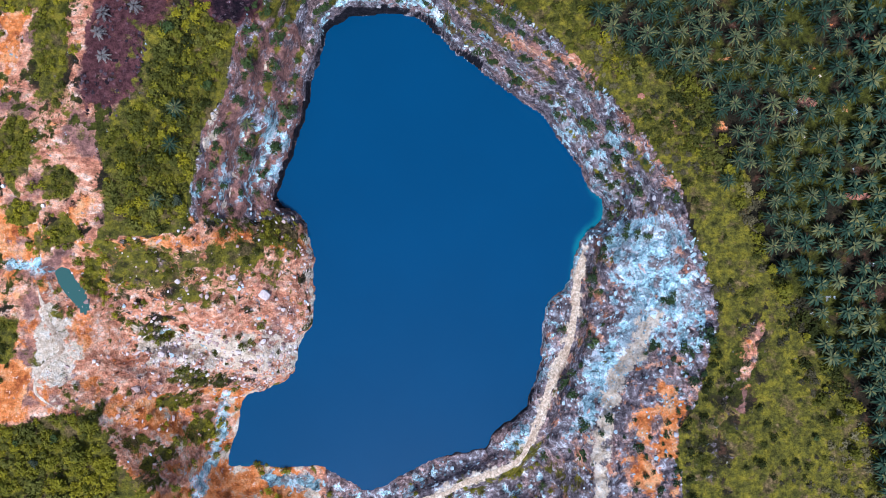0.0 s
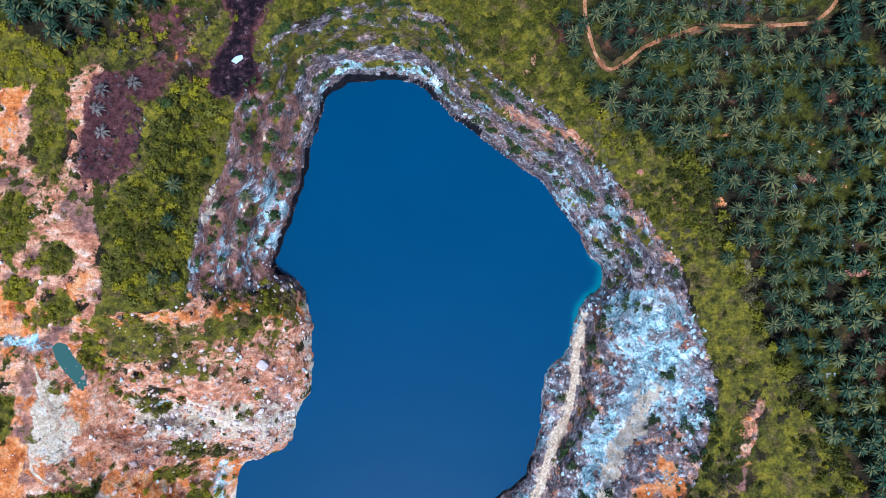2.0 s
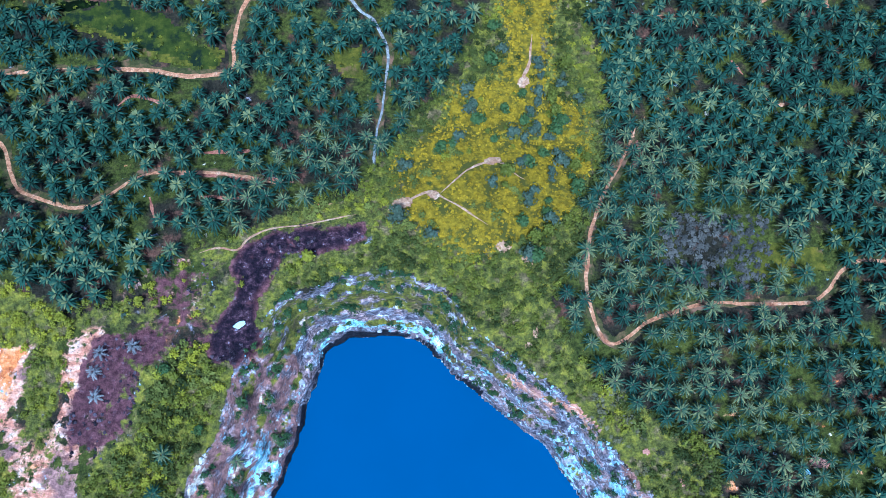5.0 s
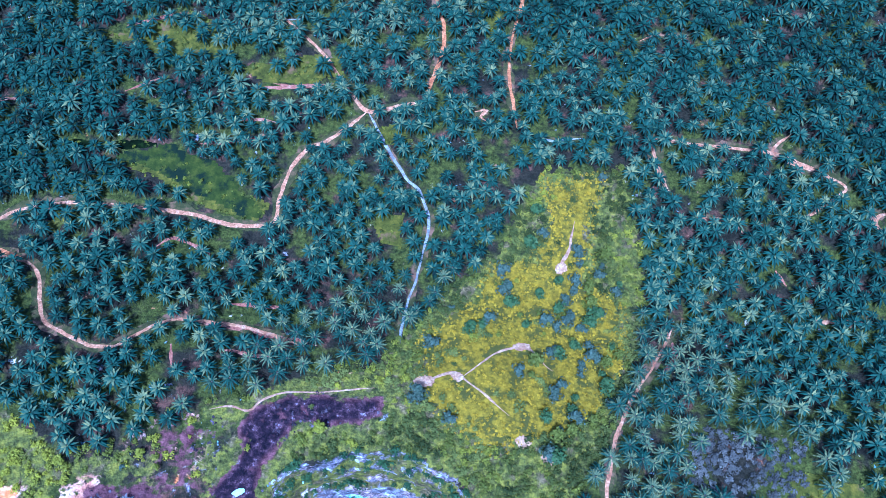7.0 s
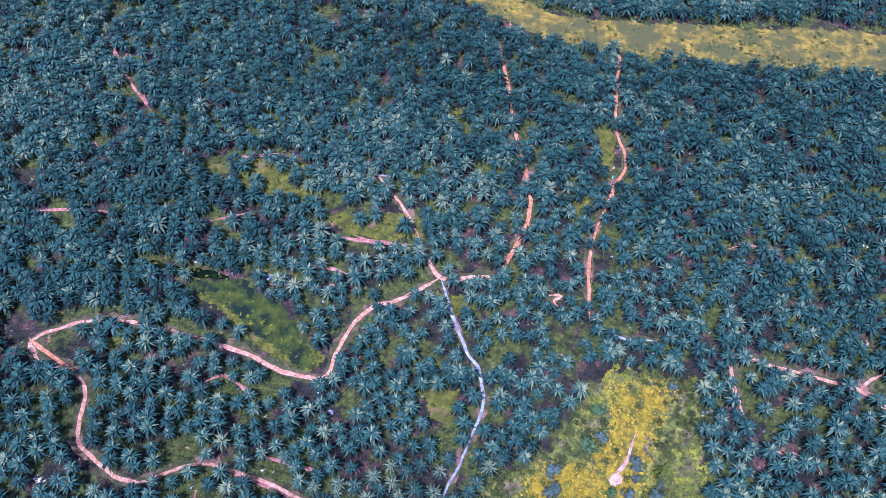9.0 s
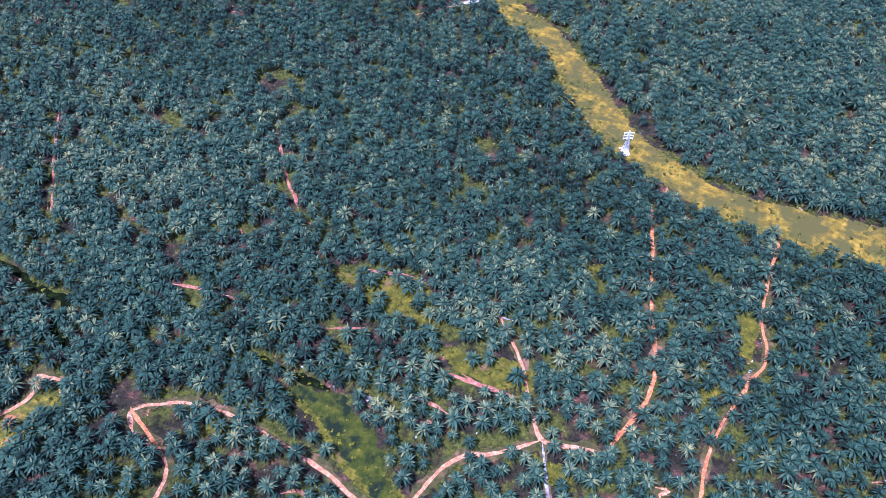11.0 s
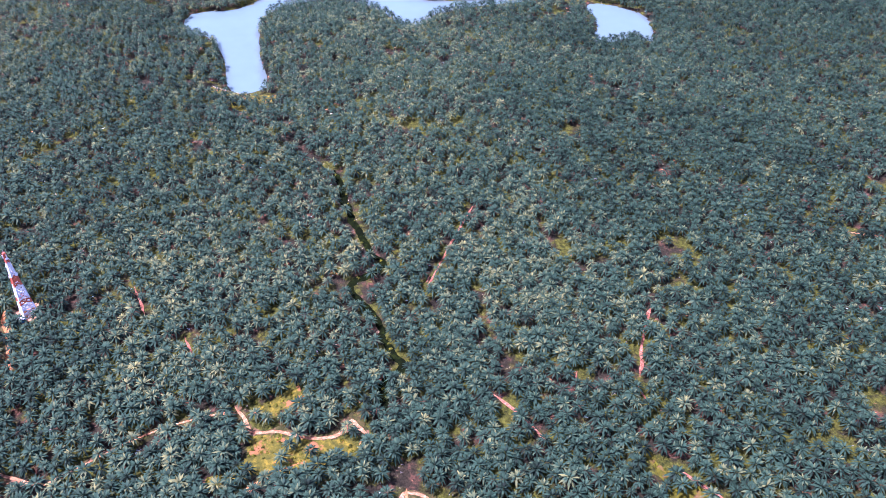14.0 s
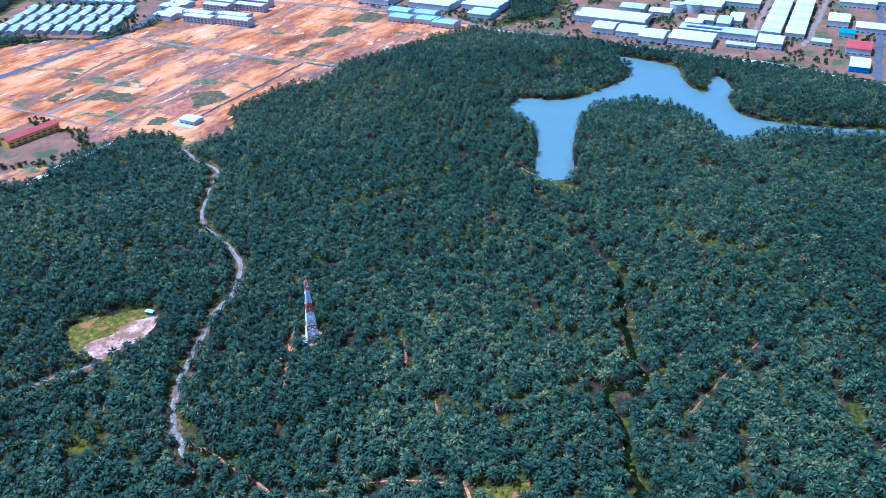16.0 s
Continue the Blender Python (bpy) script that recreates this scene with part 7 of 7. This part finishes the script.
# white shop blocks
for x, y, a, b in [(-1293, -308, 56, 17), (-1318, -316, 56, 17), (-1278, -246, 60, 17), (-1303, -254, 60, 17), (-1366, -300, 52, 17), (-1366, -242, 56, 17), (-1394, -300, 56, 17), (-1396, -240, 56, 17)]:
    building("shop_block", x, y, a, b, 11, 70, M_WALL, M_WHITE_ROOF, "white three-storey shop block with rows of windows", "shop blocks", 1, 1.6, 3, True)
for k, (x, y, a, b) in enumerate([(-1330, -366, 38, 52), (-1382, -376, 38, 46), (-1428, -380, 34, 40)]):
    building("market_hall", x, y, a, b, 8, TOWN, M_WALL, M_WHITE_ROOF, "wide low white-roofed hall by the main road", "white halls", 2, 2.0, 0)
# school halls with blue-grey hipped roofs and white rims
for x, y in [(-1340, 14), (-1302, 20), (-1326, 58), (-1288, 64), (-1268, 92)]:
    building("campus_hall", x, y, 40, 24, 9, TOWN, M_WALL, M_BLUE_ROOF, "white-rimmed hall with a blue-grey roof", "campus halls", 1, 2.2, 1, True)
building("pump_house", -868, -184, 22, 16, 6, TOWN, M_WALL, M_WHITE_ROOF, "small white pump house on orange earth", "", 1, 1.2, 1)
ap = new("pump_house_apron")
ap.matrix_basis = pose(-868, -184, float(height([-868], [-184])[0]) - 0.1, 0, 0, TOWN)
part("slab", box_bm(38, 30, 0.55, bevel=0.05), M_CONCRETE, ap)
tagged(ap, "grey concrete apron under the pump house", "apron")
building("school", -818, -349, 62, 14, 9, 150, M_YELLOW_WALL, M_RED_ROOF, "long yellow school block under a red roof", "", 1, 3.0, 2)
building("school_annexe", -792, -383, 20, 14, 7, 150, M_YELLOW_WALL, M_RED_ROOF, "short yellow school annexe with a red roof", "", 1, 2.6, 2)
for x, y in ((-1366, 470), (-1366, 497)):
    root = new("storage_tank")
    root.matrix_basis = pose(x, y, float(height([x], [y])[0]) - 0.3)
    bm = bmesh.new()
    bmesh.ops.create_cone(bm, cap_ends=True, segments=28, radius1=12, radius2=12, depth=14)
    bmesh.ops.translate(bm, vec=(0, 0, 7), verts=bm.verts)
    part("tank_wall", bm, M_WALL, root)
    bm = bmesh.new()
    bmesh.ops.create_cone(bm, cap_ends=True, segments=28, radius1=12.4, radius2=1.0, depth=1.6)
    bmesh.ops.translate(bm, vec=(0, 0, 14.9), verts=bm.verts)
    part("tank_lid", bm, M_GREY_ROOF, root)
    tagged(root, "round white storage tank with a grey lid", "tank", "storage tanks")
ROADS = {"main_road": (12, M_ASPHALT, [(-960, -520), (-1018, -494), (-1065, -472), (-1195, -413), (-1331, -402), (-1437, -410)]), "cross_road": (7, M_TOWN_ROAD, [(-1207, -414), (-1181, -338), (-1154, -273), (-1141, -223), (-1110, -157), (-1086, -95)]),
    "plot_road": (5, M_YARD, [(-903, -404), (-1038, -387), (-1139, -356), (-1154, -311)]), "spine_road": (7, M_TOWN_ROAD, [(-885, -367), (-994, -330), (-1149, -271), (-1258, -229), (-1406, -159)]), "side_road": (4.5, M_TOWN_ROAD, [(-857, -293), (-924, -266), (-1018, -225), (-1102, -187)]),
    "drain_road": (4.5, M_DARK_DRAIN, [(-877, -183), (-930, -162), (-1002, -130), (-1086, -95)]), "outer_road": (5, M_TOWN_ROAD, [(-1086, -95), (-1170, -62), (-1261, -31)]), "ridge_road": (9, M_TOWN_ROAD, [(-1420, -230), (-1406, -169), (-1380, -76), (-1355, 4), (-1311, 100), (-1247, 164)]),
    "edge_road": (4.5, M_TOWN_ROAD, [(-911, -437), (-885, -367), (-857, -306), (-857, -287)]), "drain": (5, M_DARK_DRAIN, [(-1086, -95), (-1053, -43)]), "lake_road": (9, M_CONCRETE, [(-1247, 164), (-1218, 257), (-1176, 353), (-1120, 469), (-1078, 564), (-1002, 656), (-960, 720)]),
    "strip_street": (8, M_TOWN_ROAD, [(-1205, 545), (-1236, 556), (-1442, 646)]), "unit_street": (8, M_TOWN_ROAD, [(-1170, 610), (-1222, 637), (-1442, 742)]), "east_street": (10, M_ASPHALT, [(-1002, 644), (-1239, 748), (-1400, 810)]), "fence_lane": (7, M_CONCRETE, [(-700, -297), (-747, -281), (-810, -254)])}
for k, (name, (w, mat, line)) in enumerate(ROADS.items()):
    ribbon(name, curve_through(line, False, 4), w, mat, 0.62 + 0.02 * k, "dark lined drain across orange building land" if mat is M_DARK_DRAIN else "straight town road across orange building land", "road", 0.05, 60 + k)
# fallow green plots on the graded land
FALLOW = [[(-965, -223), (-976, -179), (-946, -159), (-907, -193)], [(-859, -235), (-886, -234), (-883, -213), (-859, -217)], [(-936, -345), (-973, -336), (-958, -270), (-930, -282)],
    [(-1078, -161), (-1100, -150), (-1091, -116), (-1071, -131)], [(-1121, -135), (-1187, -98), (-1182, -72), (-1111, -108)], [(-1199, -105), (-1279, -88), (-1267, -45), (-1211, -68)],
    [(-1299, -66), (-1355, -44), (-1341, -4), (-1287, -21)], [(-1010, -413), (-1038, -411), (-1034, -387), (-1011, -387)], [(-931, -393), (-981, -380), (-972, -369), (-924, -372)]]
for line in FALLOW:
    patch("fallow_plot", line, 3.0, M_WEEDS, 0.5, "dull green weeds on graded orange land", ragged=6.0)
patch("red_plot", [(-897, -235), (-955, -212), (-940, -189), (-880, -208)], 3.0, M_BARE, 0.46, "scraped dark red earth on graded land", ragged=6.0)
ribbon("verge_strip", curve_through([(-912, -419), (-976, -397), (-1067, -360), (-1134, -337), (-1156, -302)], False, 4), 13, M_YARD, 0.52, "brown weedy strip along a building plot", "verge", 0.3, 97)
SCHOOL_GROUND = [(-825, -396), (-867, -372), (-835, -303), (-804, -283), (-753, -302), (-738, -343), (-770, -400)]
patch("school_ground", SCHOOL_GROUND, 3.0, M_YARD, 0.48, "brown yard round a school block", ragged=5.0)
# trees between the factories and houses
tx, ty = jittered(-1470, -1000, -690, 890, 8.0, 91)
near_town = np.maximum.reduce([inside(tx, ty, FACTORIES), inside(tx, ty, HOUSES), inside(tx, ty, CAMPUS)]) > 2
belt = fbm(tx, ty, 60, 3, 47) > 0.12
belt |= line_distance(tx, ty, [(-1330, 300), (-1345, 420), (-1320, 470)]) < 10
belt |= line_distance(tx, ty, [(-1400, 640), (-1345, 600), (-1320, 575)]) < 9
belt |= line_distance(tx, ty, [(-1440, 560), (-1370, 560), (-1340, 540)]) < 12
ok = near_town & belt & (rng.random(len(tx)) < 0.7)
yx, yy = jittered(-880, -730, -400, -270, 6.0, 92)
row = line_distance(yx, yy, [(-867, -372), (-840, -332), (-835, -303), (-794, -277), (-760, -288), (-739, -331)]) < 8
tx, ty, ok = np.r_[tx, yx], np.r_[ty, yy], np.r_[ok, row & (rng.random(len(yx)) < 0.75)]
for x, y, r in FOOTPRINTS:
    ok &= np.hypot(tx - x, ty - y) > r * 0.85 + 2
for w, mat, line in ROADS.values():
    ok &= line_distance(tx, ty, line) > w / 2 + 2.5
tx, ty = tx[ok], ty[ok]
scatter("town_trees", M_TREE, CROWNS, tx, ty, height(tx, ty), rng.uniform(2.4, 4.6, len(tx)), rng.uniform(0.05, 0.7, len(tx)), "dark green trees between pale factory roofs", "trees", 1.3, 0.0, 13)


# ---------------------------------------------------------------- small things
def heap(x, y, r, mat, label):
    sv, sf = stone_shape(760 + int(r * 10), 2)
    sv = sv * np.array([r, r * 0.6, r * 0.35])
    sv = sv + 0.12 * r * np.stack([fbm(sv[:, 1] * 3, sv[:, 2] * 3, 1.0, 2, k) for k in range(3)], -1)
    me = fast_mesh("rock_slab", sv, sf, mat)
    give(me, "tint", np.full(len(sv), 0.9))
    ob = new("rock_slab", me)
    ob.matrix_basis = pose(x, y, float(height([x], [y])[0]) + 0.1 * r, 0, 0, 30)
    return tagged(ob, label, "rock")


heap(-86, 119, 3.2, M_BLUE_STONE, "pale rock slab lying on black burnt ground")
heap(92, -20, 3.4, M_BLUE_STONE, "white rock slab lying on the quarry shelf")
for x, y in ((-190, 33), (-182, 34), (-166, 26)):
    bm = bmesh.new()
    bmesh.ops.create_cone(bm, cap_ends=True, segments=16, radius1=0.8, radius2=0.72, depth=1.6)
    bmesh.ops.bevel(bm, geom=bm.edges[:], offset=0.08, segments=2, affect="EDGES")
    me = bpy.data.meshes.new("water_tank")
    bm.to_mesh(me)
    bm.free()
    me.materials.append(M_MAST_WHITE)
    ob = new("water_tank", me)
    ob.matrix_basis = pose(x, y, float(height([x], [y])[0]) + 0.75)
    tagged(ob, "small white plastic water tank on orange earth", "tank", "white tanks")
hut = new("field_shelter")
hut.matrix_basis = pose(146, 65, float(height([146], [65])[0]), 0, 0, 35) @ Matrix.Scale(0.68, 4)
for x, y in ((-1.8, -1.2), (1.8, -1.2), (-1.8, 1.2), (1.8, 1.2)):
    part("post", box_bm(0.12, 0.12, 2.4, x, y), M_TRUNK, hut)
bm = bmesh.new()
gable(bm, 4.2, 3.0, 2.5, 0.6, 0.3)
part("roof", bm, M_BLUE_ROOF, hut)
tagged(hut, "small blue-grey-roofed field shelter among oil palms", "shelter")
cabin = new("site_cabin")
cabin.matrix_basis = pose(-494, -94, float(height([-494], [-94])[0]) + 0.3, 0, 0, 75)
part("cabin_wall", box_bm(6, 2.8, 2.6, bevel=0.05), M_BLUE_WALL, cabin)
bm = bmesh.new()
gable(bm, 6, 2.8, 2.6, 0.5, 0.4)
part("cabin_roof", bm, M_WHITE_ROOF, cabin)
tagged(cabin, "white-roofed site cabin on a bare clearing", "cabin")
